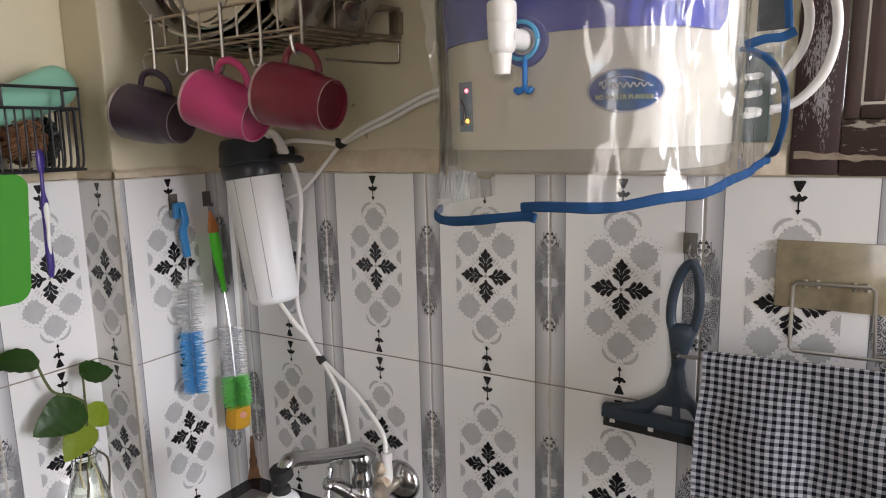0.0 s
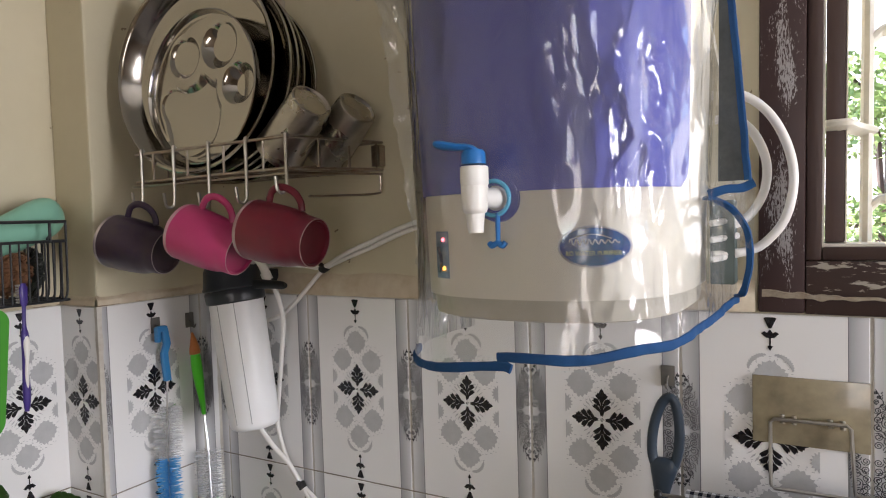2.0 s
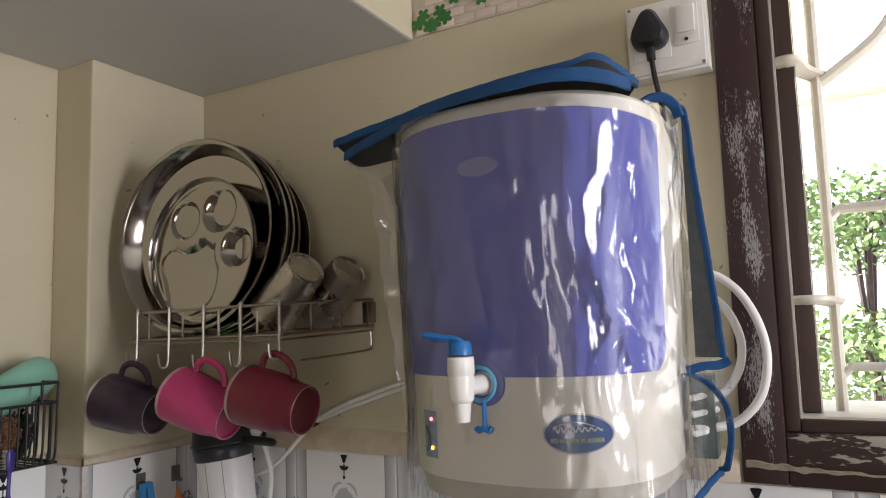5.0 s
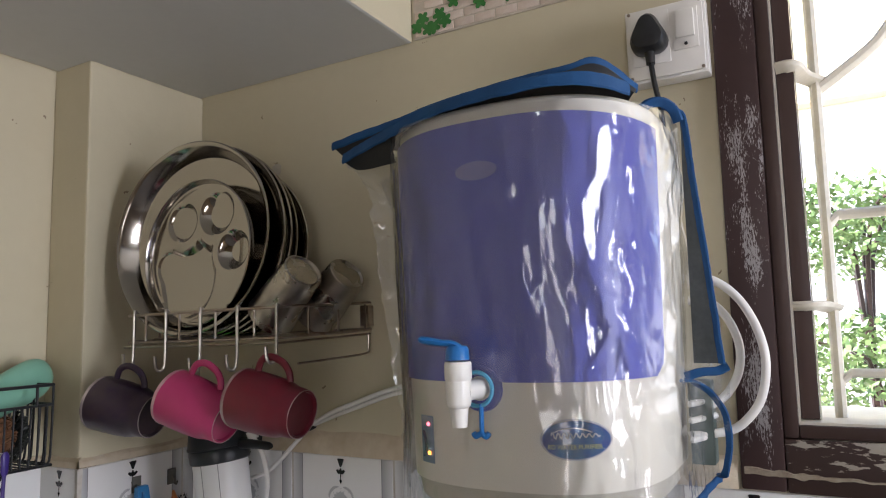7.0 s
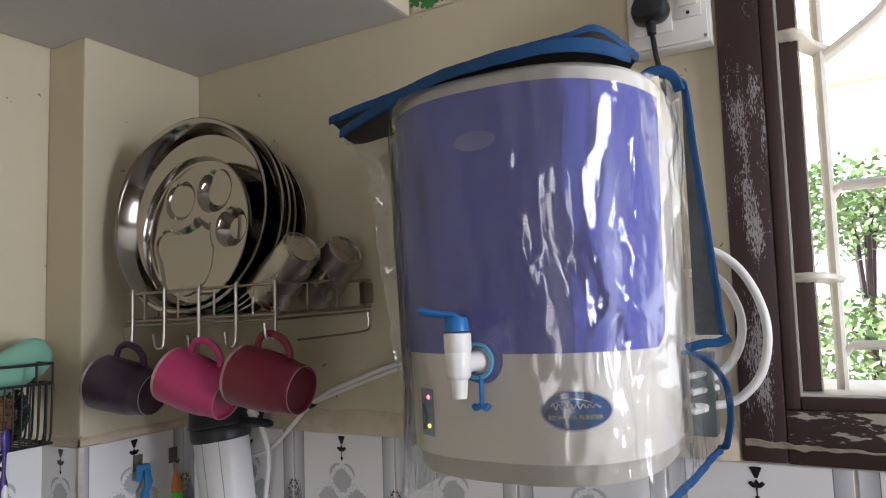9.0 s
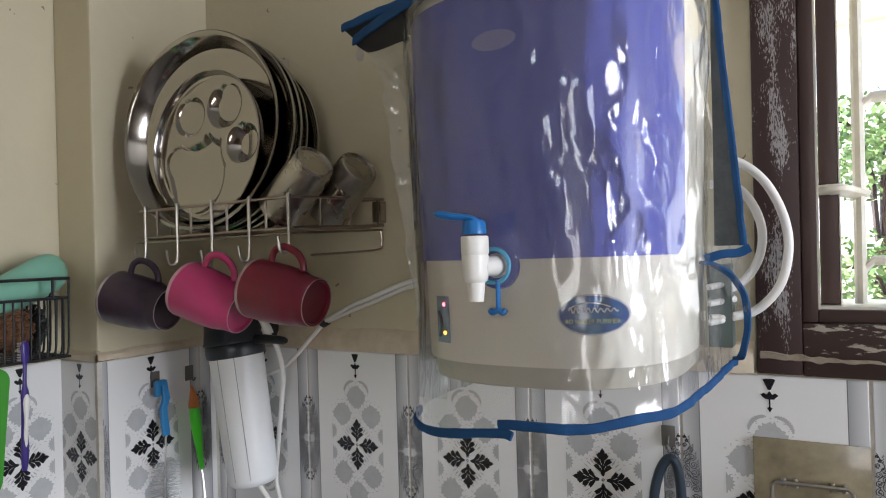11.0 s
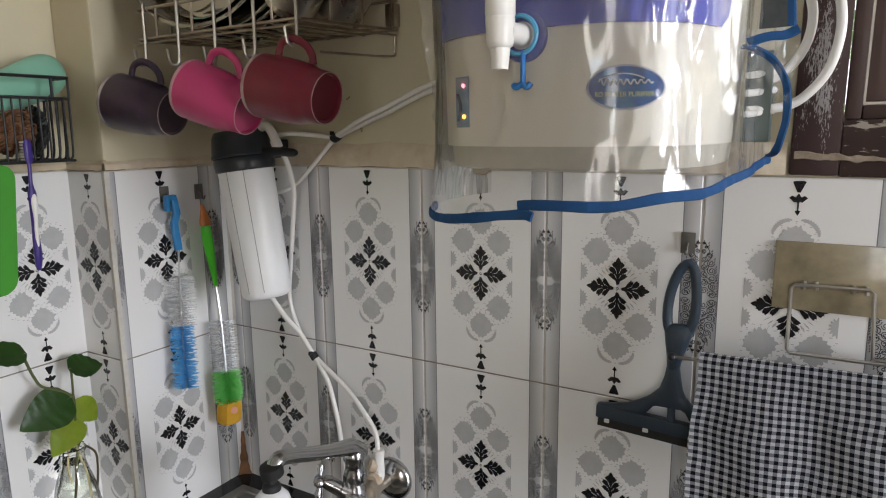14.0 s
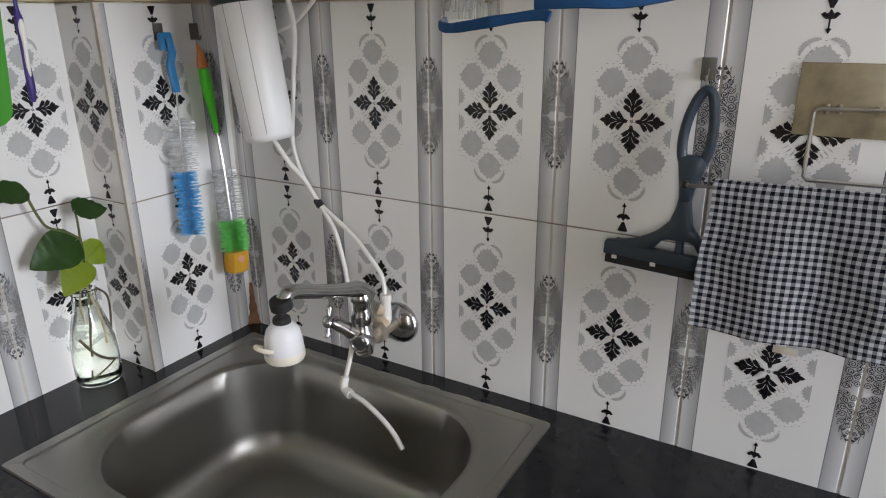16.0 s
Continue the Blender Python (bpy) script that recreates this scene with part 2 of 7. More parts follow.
fade_to_joint(STRIPE, (0.66, 0.66, 0.66))
LINE = material("dark_tile_line", (0.16, 0.16, 0.17), 0.2)
INK = material("black_tile_print", (0.007, 0.007, 0.009), 0.25, vary=0.5, tint=(0.025, 0.025, 0.03), scale=150)
LACE = material("dark_grey_lace_print", (0.035, 0.035, 0.04), 0.22, vary=0.6, tint=(0.09, 0.09, 0.10), scale=120)
INK_GREY = material("grey_tile_print", (0.44, 0.44, 0.44), 0.2, vary=0.6, tint=(0.54, 0.54, 0.54), scale=60, fine=400)
GRANITE = material("black_granite", (0.012, 0.012, 0.014), 0.11, vary=0.6, tint=(0.03, 0.03, 0.033), scale=60, fine=500, rough_vary=0.05, spec=0.32)
STEEL = material("stainless_steel", (0.43, 0.40, 0.36), 0.13, 1.0, vary=0.3, tint=(0.38, 0.36, 0.33), scale=9, fine=160, rough_vary=0.06, bump=0.02)
DULL_STEEL = material("scuffed_steel", (0.47, 0.44, 0.40), 0.30, 1.0, vary=0.7, tint=(0.33, 0.30, 0.26), scale=26, fine=200, rough_vary=0.12, bump=0.08)
SINK_STEEL = material("brushed_sink_steel", (0.35, 0.34, 0.315), 0.34, 1.0, vary=0.5, tint=(0.29, 0.285, 0.265), scale=5, fine=260, rough_vary=0.05, bump=0.02)
CHROME = material("worn_chrome", (0.47, 0.47, 0.48), 0.20, 1.0, vary=0.4, tint=(0.45, 0.44, 0.43), scale=30, fine=200, rough_vary=0.06)
WIRE = material("rack_wire_steel", (0.42, 0.38, 0.34), 0.28, 1.0, vary=0.8, tint=(0.22, 0.15, 0.10), scale=30, fine=200)
BRIGHT_WIRE = material("bright_hook_steel", (0.47, 0.45, 0.42), 0.33, 1.0, vary=0.4, scale=30)
WHITE_PLASTIC = material("white_plastic", (0.78, 0.76, 0.72), 0.32, vary=0.25, tint=(0.68, 0.66, 0.62), scale=14, fine=150, bump=0.03)
IVORY = material("ivory_purifier_shell", (0.84, 0.79, 0.68), 0.30, vary=0.3, tint=(0.74, 0.68, 0.56), scale=6, fine=120, bump=0.02)
DULL_IVORY = material("dusty_ivory_base", (0.58, 0.54, 0.44), 0.5, vary=0.7, tint=(0.42, 0.38, 0.30), scale=20, fine=160)
BLUE_SHELL = material("violet_blue_shell", (0.105, 0.120, 0.50), 0.30, vary=0.25, tint=(0.085, 0.095, 0.41), scale=5, fine=120, bump=0.015, spec=0.35)
TAP_BLUE = material("blue_tap_plastic", (0.02, 0.16, 0.46), 0.35, vary=0.2, scale=20)
BINDING = material("blue_cloth_binding", (0.009, 0.070, 0.20), 0.85, vary=0.6, tint=(0.005, 0.034, 0.11), scale=30, fine=600, bump=0.5, dist=0.0008)
FILM = film("clear_pvc_film", 1.25, 0.085, 0.02)
FILM_EDGE = film("creased_pvc_film", 1.9, 0.15, 0.06)
BLACK = material("black_plastic", (0.009, 0.010, 0.012), 0.38, vary=0.4, tint=(0.04, 0.04, 0.042), scale=25, fine=200)
RUBBER = material("black_rubber", (0.014, 0.014, 0.014), 0.7, vary=0.4, tint=(0.03, 0.03, 0.03), scale=40)
WOOD = peeling("flaking_brown_paint", (0.046, 0.022, 0.021), (0.31, 0.29, 0.29), 520, 0.342, strip=(0.712, 0.034))
WOOD_RAIL = peeling("flaking_brown_rail_paint", (0.048, 0.025, 0.021), (0.42, 0.38, 0.32), 120, 0.266, stretch=(0.35, 1.3, 1.3))
WOOD_PLAIN = material("brown_painted_wood", (0.055, 0.030, 0.025), 0.42, vary=0.5, tint=(0.03, 0.017, 0.014), scale=14, fine=120, bump=0.15, stretch=(1, 1, 0.2))
GRILLE = material("cream_grille_paint", (0.66, 0.62, 0.52), 0.45, vary=0.5, tint=(0.45, 0.40, 0.30), scale=25, fine=200, bump=0.1)


# ---- mesh helpers ----


def finish(name, bm, mats, parent=None, label="", smooth=True, m=None):
    me = bpy.data.meshes.new(name)
    bmesh.ops.recalc_face_normals(bm, faces=bm.faces[:])
    bm.to_mesh(me)
    bm.free()
    for k in mats if isinstance(mats, (list, tuple)) else [mats]:
        me.materials.append(k)
    if smooth:
        me.polygons.foreach_set("use_smooth", [True] * len(me.polygons))
        me.set_sharp_from_angle(angle=radians(38))
    ob = new(name, me)
    if m is not None:
        ob.matrix_world = m
    if parent is not None:
        ob.parent = parent
    if label:
        ob["label"] = label
    return ob


def part(name, bm, mats, parent, label="", smooth=True):
    """One mesh object under a thing or under a part, in world coordinates."""
    return finish(name, bm, mats, parent, label, smooth)


def thing(name, label, category, group="", kind=""):
    return tagged(new(name), label, category, group, kind)


def box(bm, lo, hi, bevel=0.0, mat=0):
    c = [(a + b) / 2 for a, b in zip(lo, hi)]
    d = [abs(b - a) for a, b in zip(lo, hi)]
    made = bmesh.ops.create_cube(bm, size=1, matrix=Matrix.Translation(c) @ Matrix.Diagonal((*d, 1)))["verts"]
    fs = {f for v in made for f in v.link_faces}
    for f in fs:
        f.material_index = mat
    if bevel:
        es = list({e for v in made for e in v.link_edges})
        out = bmesh.ops.bevel(bm, geom=es, offset=bevel, segments=2, affect="EDGES", profile=0.6)
        for f in out["faces"]:
            f.material_index = mat
    return bm


def loops(bm, rings, close=True, cap0=False, cap1=False, mat=0):
    """Skin over rings of points that all have the same count."""
    vs = [[bm.verts.new(p) for p in r] for r in rings]
    n = len(vs[0])
    for a, b in zip(vs, vs[1:]):
        for i in range(n if close else n - 1):
            j = (i + 1) % n
            bm.faces.new((a[i], a[j], b[j], b[i])).material_index = mat
    for flag, r in ((cap0, vs[0]), (cap1, vs[-1])):
        if flag:
            bm.faces.new(r).material_index = mat
    return vs


def lathe(bm, profile, m, seg=28, cap0=False, cap1=False, mat=0):
    """Turn (radius, height) pairs round the z axis of the pose m."""
    rings = [[m @ Vector((max(r, 1e-5) * math.cos(k / seg * math.tau), max(r, 1e-5) * math.sin(k / seg * math.tau), h)) for k in range(seg)] for r, h in profile]
    return loops(bm, rings, True, cap0, cap1, mat)


def smooth_path(pts, step=6):
    """A Catmull-Rom curve through the points."""
    p = [Vector(a) for a in pts]
    p = [p[0] * 2 - p[1], *p, p[-1] * 2 - p[-2]]
    out = []
    for a, b, c, d in zip(p, p[1:], p[2:], p[3:]):
        for k in range(step):
            t = k / step
            out.append(0.5 * (2 * b + (c - a) * t + (2 * a - 5 * b + 4 * c - d) * t * t + (3 * b - a - 3 * c + d) * t ** 3))
    return [*out, p[-2]]


def tube(bm, pts, r, seg=8, mat=0, flat=1.0):
    """A round (or flattened) rod along the points; r may be a list."""
    pts = [Vector(p) for p in pts]
    rs = r if isinstance(r, (list, tuple)) else [r] * len(pts)
    up = Vector((0.13, 0.21, 0.97))
    rings = []
    prev = None
    for i, p in enumerate(pts):
        d = (pts[min(i + 1, len(pts) - 1)] - pts[max(i - 1, 0)]).normalized()
        if prev is None:
            side = d.cross(up if abs(d.dot(up)) < 0.95 else Vector((1, 0.1, 0))).normalized()
        else:
            side = (prev - d * prev.dot(d)).normalized()
        prev = side
        other = d.cross(side)
        rings.append([p + rs[i] * (side * math.cos(k / seg * math.tau) + other * flat * math.sin(k / seg * math.tau)) for k in range(seg)])
    return loops(bm, rings, True, True, True, mat)


def align(a, b):
    """The pose at a whose z axis points to b."""
    a, b = Vector(a), Vector(b)
    return Matrix.Translation(a) @ (b - a).to_track_quat("Z", "Y").to_matrix().to_4x4()


def poly(bm, pts, mat=0):
    return bm.faces.new([bm.verts.new(p) for p in pts])


# ---- the setting: walls, slab, counter ----
COUNTER, JOINT, TILE_TOP = 0.87, 1.168, 1.468
TW, TH = 0.2, 0.3
AX, RY, CX = -0.22, -0.231, -0.316  # pier's face, pier's near side, wall beyond the pier
SLAB_Z, ROOM_Z = 2.118, 2.75


def structure(name, bm, mats, label, smooth=False):
    return tagged(finish(name, bm, mats, None, "", smooth), label, name.split("_")[0], "", "structure")


bm = bmesh.new()
WX0, WX1, WZ0, WZ1 = 0.69, 1.58, 1.47, 2.52  # window opening
for lo, hi in (((-0.55, 0.003, 0), (3.2, 0.23, WZ0)), ((-0.55, 0.003, WZ0), (WX0 + 0.032, 0.23, WZ1)),
               ((WX1, 0.003, WZ0), (3.2, 0.23, WZ1)), ((-0.55, 0.003, WZ1), (3.2, 0.23, ROOM_Z))):
    box(bm, lo, hi)
wall_north = structure("wall_north", bm, CREAM, "cream painted plaster wall with a tiled lower half")
bm = bmesh.new()
box(bm, (-0.55, -2.5, 0), (CX - 0.003, 0.003, ROOM_Z))
wall_west = structure("wall_west", bm, CREAM, "cream painted plaster wall with a tiled lower half")
bm = bmesh.new()
box(bm, (CX - 0.003, RY + 0.003, 0), (AX - 0.003, 0.003, SLAB_Z), 0.004)
pier = structure("wall_pier", bm, CREAM, "cream plastered corner pier with tiled foot")
# unseen east and south walls, their openings added for the two lamps
bm = bmesh.new()
for lo, hi in (((3.2, -2.5, 0), (3.4, 0.23, 1.0)), ((3.2, -2.5, 2.2), (3.4, 0.23, ROOM_Z)), ((3.2, -0.34, 1.0), (3.4, 0.23, 2.2)), ((3.2, -2.5, 1.0), (3.4, -0.98, 2.2))):
    box(bm, lo, hi)
structure("wall_east", bm, DIM, "unseen dark brown wall with an opening for the added lamp")
bm = bmesh.new()
for lo, hi in (((-0.55, -2.7, 0), (1.25, -2.5, ROOM_Z)), ((1.60, -2.7, 0), (3.4, -2.5, ROOM_Z)), ((1.25, -2.7, 2.1), (1.60, -2.5, ROOM_Z)), ((1.25, -2.7, 0), (1.60, -2.5, 0.9))):
    box(bm, lo, hi)
structure("wall_south", bm, DIM, "unseen dark brown wall with a narrow opening for the added lamp")
bm = bmesh.new()
box(bm, (-0.55, -2.7, -0.1), (3.4, 0.23, 0.0))
structure("floor", bm, material("grey_floor", (0.18, 0.165, 0.15), 0.35, vary=0.5, scale=6), "grey stone kitchen floor")
bm = bmesh.new()
box(bm, (-0.55, -2.7, ROOM_Z), (3.4, 0.23, ROOM_Z + 0.1))
structure("ceiling", bm, SLAB, "plain white painted ceiling")
bm = bmesh.new()
box(bm, (CX - 0.003, -2.0, SLAB_Z), (0.252, 0.003, SLAB_Z + 0.09), 0.005)
for f in bm.faces:
    f.material_index = 1 if f.calc_center_median().x > 0.249 else 0
loft = structure("ceiling_loft_slab", bm, [SLAB, CREAM], "grey white concrete loft slab with cream edge")

# rough plaster ridge along the top of the tiles
def ridge(name, a, b, out, deep, high):
    bm = bmesh.new()
    a, b, out = Vector(a), Vector(b), Vector(out)
    n = max(8, int((b - a).length / 0.012))
    rings = []
    for i in range(n + 1):
        p = a.lerp(b, i / n)
        w = 1 + 0.5 * noise.noise(p * 31)
        h = high * (1 + 0.25 * noise.noise(p * 17 + Vector((5, 0, 0))))
        rings.append([p + Vector((0, 0, -0.001 + 0.002 * noise.noise(p * 60))), p + out * deep * w, p + out * deep * w * 0.8 + Vector((0, 0, h * 0.55)), p + Vector((0, 0, h)) - out * 0.002])
    loops(bm, rings, False)
    for i, f in enumerate(bm.faces):
        f.material_index = 1 if i % 3 == 0 else 0
    return structure(name, bm, [CREAM_EDGE, GRIME], "rough grimy plaster ridge above the wall tiles", True)


CREAM_EDGE = material("grimy_cream_plaster", (0.66, 0.58, 0.45), 0.75, vary=0.8, tint=(0.42, 0.32, 0.20), scale=16, fine=70, bump=0.6, dist=0.003)
ridge("trim_north", (AX, 0.003, TILE_TOP + 0.002), (WX0 - 0.005, 0.003, TILE_TOP + 0.002), (0, -1, 0), 0.011, 0.038)
ridge("trim_pier", (AX - 0.003, RY, TILE_TOP + 0.002), (AX - 0.003, 0.0, TILE_TOP + 0.002), (1, 0, 0), 0.007, 0.016)
ridge("trim_return", (CX, RY + 0.003, TILE_TOP + 0.002), (AX, RY + 0.003, TILE_TOP + 0.002), (0, -1, 0), 0.007, 0.016)
ridge("trim_west", (CX - 0.003, -1.2, TILE_TOP + 0.002), (CX - 0.003, RY, TILE_TOP + 0.002), (1, 0, 0), 0.007, 0.014)

# counter of black granite with the cut-out for the sink
SX0, SX1, SY0, SY1 = -0.181, 0.430, -0.508, -0.042  # sink's rim
bm = bmesh.new()
xs, ys = [CX - 0.002, SX0 + 0.03, SX1 - 0.03, 1.9], [-0.57, SY0 + 0.03, SY1 - 0.03, 0.002]
for i in range(3):
    for j in range(3):
        if (i, j) != (1, 1):
            for z in (COUNTER, COUNTER - 0.03):
                poly(bm, [(xs[i], ys[j], z), (xs[i + 1], ys[j], z), (xs[i + 1], ys[j + 1], z), (xs[i], ys[j + 1], z)])
for loop in ([(xs[0], ys[0]), (xs[3], ys[0]), (xs[3], ys[3]), (xs[0], ys[3])], [(xs[1], ys[1]), (xs[2], ys[1]), (xs[2], ys[2]), (xs[1], ys[2])]):
    for (ax, ay), (bx, by) in zip(loop, loop[1:] + loop[:1]):
        poly(bm, [(ax, ay, COUNTER), (bx, by, COUNTER), (bx, by, COUNTER - 0.03), (ax, ay, COUNTER - 0.03)])
bmesh.ops.remove_doubles(bm, verts=bm.verts[:], dist=1e-4)
worktop = tagged(finish("worktop", bm, GRANITE, None, "", False), "polished black granite kitchen worktop against tiled walls", "worktop")
bm = bmesh.new()
box(bm, (CX, -0.53, 0.0), (1.9, -0.51, COUNTER - 0.03))
structure("wall_under_worktop", bm, material("dark_cupboard_front", (0.12, 0.10, 0.09), 0.5, vary=0.4, scale=7), "plain dark front below the worktop")

# ---- wall tiles ----


def rag(k, x, z):
    """The ragged rim of a printed rosette."""
    h = math.sin(k * 12.9898 + x * 780 + z * 370) * 43758.5
    return 0.84 + 0.05 * math.cos(4 * k / 52 * math.tau) + 0.17 * (h - math.floor(h)) * (1 if k % 3 else -0.3)


def print_mesh():
    """The printed flower, rosettes and scroll borders of one tile, a hair proud of its glaze."""
    bm = bmesh.new()
    y1, y2 = -0.00035, -0.0006

    def face(pts, mat):
        f = poly(bm, pts)
        f.material_index = mat

    # grey rosettes, each with a ragged rim
    for sx, sz in ((0, 0.0765), (-0.0285, 0.0470), (0.0285, 0.0470), (-0.0285, -0.0480), (0.0285, -0.0480), (0, -0.0775)):
        face([(sx + 0.0198 * rag(k, sx, sz) * math.cos(k / 52 * math.tau), y1, sz + 0.0198 * rag(k, sx, sz) * math.sin(k / 52 * math.tau)) for k in range(52)], 1)
        for k in range(17):
            a = k / 17 * math.tau + 0.1
            r0, r1 = 0.0206, 0.0206 + 0.0026 * (0.5 + 0.5 * math.sin(k * 2.4))
            if r1 - r0 > 0.0007:
                c, s = math.cos(a), math.sin(a)
                face([(sx + r0 * c - 0.0005 * s, y1, sz + r0 * s + 0.0005 * c), (sx + r1 * c, y1, sz + r1 * s), (sx + r0 * c + 0.0005 * s, y1, sz + r0 * s - 0.0005 * c)], 1)
        # short level dashes that frame each rosette like a woven edge
        for k in range(18):
            a = k / 18 * math.tau + 0.17
            r = 0.0232 + 0.0012 * (k % 2)
            cx, cz, hw = sx + r * math.cos(a), sz + r * math.sin(a), 0.0011 + 0.0007 * ((k * 7) % 3) / 2
            if abs(cx) < 0.050:
                face([(cx - hw, y1, cz - 0.00045), (cx + hw, y1, cz - 0.00045), (cx + hw * 0.8, y1, cz + 0.00045), (cx - hw * 0.8, y1, cz + 0.00045)], 1)
    # broken arcs over the first and under the last rosette, half rosettes at the sides, flecks round the flower
    for sgn in (1, -1):
        for a0, a1 in ((14, 80), (100, 166)):
            n = 22
            inner, outer = [], []
            for k in range(n + 1):
                b = radians(a0 + (a1 - a0) * k / n)
                body = math.sin(math.pi * k / n) ** 0.5
                inner.append((0.0240 - 0.0008 * (k % 2), b))
                outer.append((0.0243 + 0.0032 * body + 0.0016 * (k % 2) * body, b))
            for k in range(n):
                face([(r * math.cos(b), y1, sgn * (0.0775 + r * math.sin(b))) for r, b in (inner[k], outer[k], outer[k + 1], inner[k + 1])], 1)
        for sx in (-1, 1):
            ring = [(sx * 0.0500, sgn * 0.0060), (sx * 0.0500, sgn * 0.0300)]
            for k in range(15):
                t = math.pi * (k + 0.5) / 15
                rr = 0.0125 * (0.72 if k % 2 else 1.0)
                ring.append((sx * (0.0500 - rr * 0.85 * math.sin(t)), sgn * (0.0180 + rr * math.cos(t))))
            face([(x, y1, z) for x, z in ring], 1)
            for k in range(5):
                g = radians(25 + 11 * k)
                c, s = math.cos(g) * sx, math.sin(g) * sgn
                face([(0.0225 * c, y1, 0.0225 * s), (0.0275 * c - 0.0022 * s, y1, 0.0275 * s), (0.0325 * c, y1, 0.0325 * s), (0.0275 * c + 0.0016 * s, y1, 0.0275 * s)], 1)
    # black flower: four lobed arms
    for q in range(4):
        ang = q * math.pi / 2
        c, s = math.cos(ang), math.sin(ang)
        half = ((0.0008, 0.0009), (0.0100, 0.0030), (0.0128, 0.0075), (0.0156, 0.0112), (0.0176, 0.0128), (0.0184, 0.0104), (0.0200, 0.0108), (0.0200, 0.0082), (0.0184, 0.0048), (0.0216, 0.0094),
                (0.0248, 0.0128), (0.0262, 0.0104), (0.0282, 0.0106), (0.0280, 0.0074), (0.0262, 0.0040), (0.0298, 0.0074), (0.0324, 0.0084), (0.0332, 0.0062), (0.0352, 0.0060), (0.0350, 0.0036), (0.0385, 0.0024), (0.0418, 0.0))
        pts = list(half) + [(x, -w) for x, w in reversed(half[:-1])]
        face([(x * c - w * s, y2, x * s + w * c) for x, w in pts], 0)
        # pale veins between the leaflets
        for sd in (-1, 1):
            for x0, w0, x1, w1, th in ((0.0130, 0.0014, 0.0186, 0.0046, 0.0004), (0.0190, 0.0010, 0.0264, 0.0038, 0.0004)):
                face([(x * c - w * sd * s, y2 - 0.0003, x * s + w * sd * c) for x, w in ((x0, w0 + th * 0.3), (x1, w1 + th), (x1, w1 - th), (x0, w0 - th * 0.3))], 2)
        # small white petals between the arms, and a dot in the heart
        d = ang + math.pi / 4
        c, s = math.cos(d), math.sin(d)
        face([(a * c - b * s, y2 - 0.0006, a * s + b * c) for a, b in [(0.0082 + 0.0064 * math.cos(k / 10 * math.tau), 0.0034 * math.sin(k / 10 * math.tau)) for k in range(10)]], 2)
        c, s = math.cos(ang), math.sin(ang)
        face([(0.0034 * c + 0.0021 * c * math.cos(k / 8 * math.tau) - 0.0008 * s * math.sin(k / 8 * math.tau), y2 - 0.0006, 0.0034 * s + 0.0021 * s * math.cos(k / 8 * math.tau) + 0.0008 * c * math.sin(k / 8 * math.tau)) for k in range(8)], 2)
    # black pendants at head and foot: cone, lotus and stem
    for sgn in (1, -1):
        def f(pts):
            face([(x, y2, sgn * z) for x, z in pts], 0)
        f([(-0.0068, 0.1445), (-0.0045, 0.1455), (0.0045, 0.1455), (0.0068, 0.1445), (0.0016, 0.1325), (-0.0016, 0.1325)])
        f([(-0.0095, 0.1265), (-0.0060, 0.1290), (-0.0030, 0.1270), (0, 0.1318), (0.0030, 0.1270), (0.0060, 0.1290), (0.0095, 0.1265), (0.0045, 0.1215), (0.0010, 0.1215), (0.0007, 0.1100), (-0.0007, 0.1100), (-0.0010, 0.1215), (-0.0045, 0.1215)])
        f([(-0.0030, 0.1115), (0.0, 0.1128), (0.0030, 0.1115), (0.0, 0.1062)])
    # scrolled lace in the side stripes
    for sx in (-1, 1):
        edge = sx * 0.0985

        def stroke(pts, w):
            out = [(edge - sx * a, b) for a, b in pts]
            ribbon2d_faces(out, w)

        def ribbon2d_faces(pts, w):
            l, r = [], []
            for i, (x, z) in enumerate(pts):
                a, b = pts[max(i - 1, 0)], pts[min(i + 1, len(pts) - 1)]
                dx, dz = b[0] - a[0], b[1] - a[1]
                k = math.hypot(dx, dz) or 1
                l.append((x - dz / k * w / 2, y2, z + dx / k * w / 2))
                r.append((x + dz / k * w / 2, y2, z - dx / k * w / 2))
            for i in range(len(pts) - 1):
                face([l[i], l[i + 1], r[i + 1], r[i]], 3)

        for sgn in (1, -1):
            for i in range(7):
                zc = 0.0050 + 0.0097 * i
                env = 0.0198 * (1 - (zc / 0.0745) ** 2.6)
                r = min(0.0054, env * 0.30)
                for cx, dz, rr0, turn in ((env * 0.70, 0.0, r, 1 if i % 2 else -1), (env * 0.22, 0.0045, r * 0.85, -1 if i % 2 else 1)):
                    sp = []
                    for k in range(19):
                        a = k / 18 * 1.75 * math.tau + 0.9 * i
                        rr = rr0 * (1 - 0.82 * k / 18)
                        sp.append((cx + turn * rr * math.cos(a), sgn * (zc + dz + rr * math.sin(a))))
                    stroke(sp, 0.00095)
                # stems that join one scroll to the next
                stroke([(env * (0.46 + 0.30 * math.sin(k / 8 * math.pi + 1.2 * i)), sgn * (zc - 0.002 + 0.0105 * k / 8)) for k in range(9)], 0.0009)
                # leaflets on the rim
                for a in (-0.5, 0.2, 0.9):
                    bx, bz = env * 0.93, zc + 0.0045 * a
                    stroke([(bx, sgn * bz), (bx + 0.0012, sgn * (bz + 0.0012)), (bx + 0.0016, sgn * (bz + 0.0026))], 0.0009)
    me = bpy.data.meshes.new("print")
    bm.to_mesh(me)
    bm.free()
    for k in (INK, INK_GREY, TILE, LACE):
        me.materials.append(k)
    return me


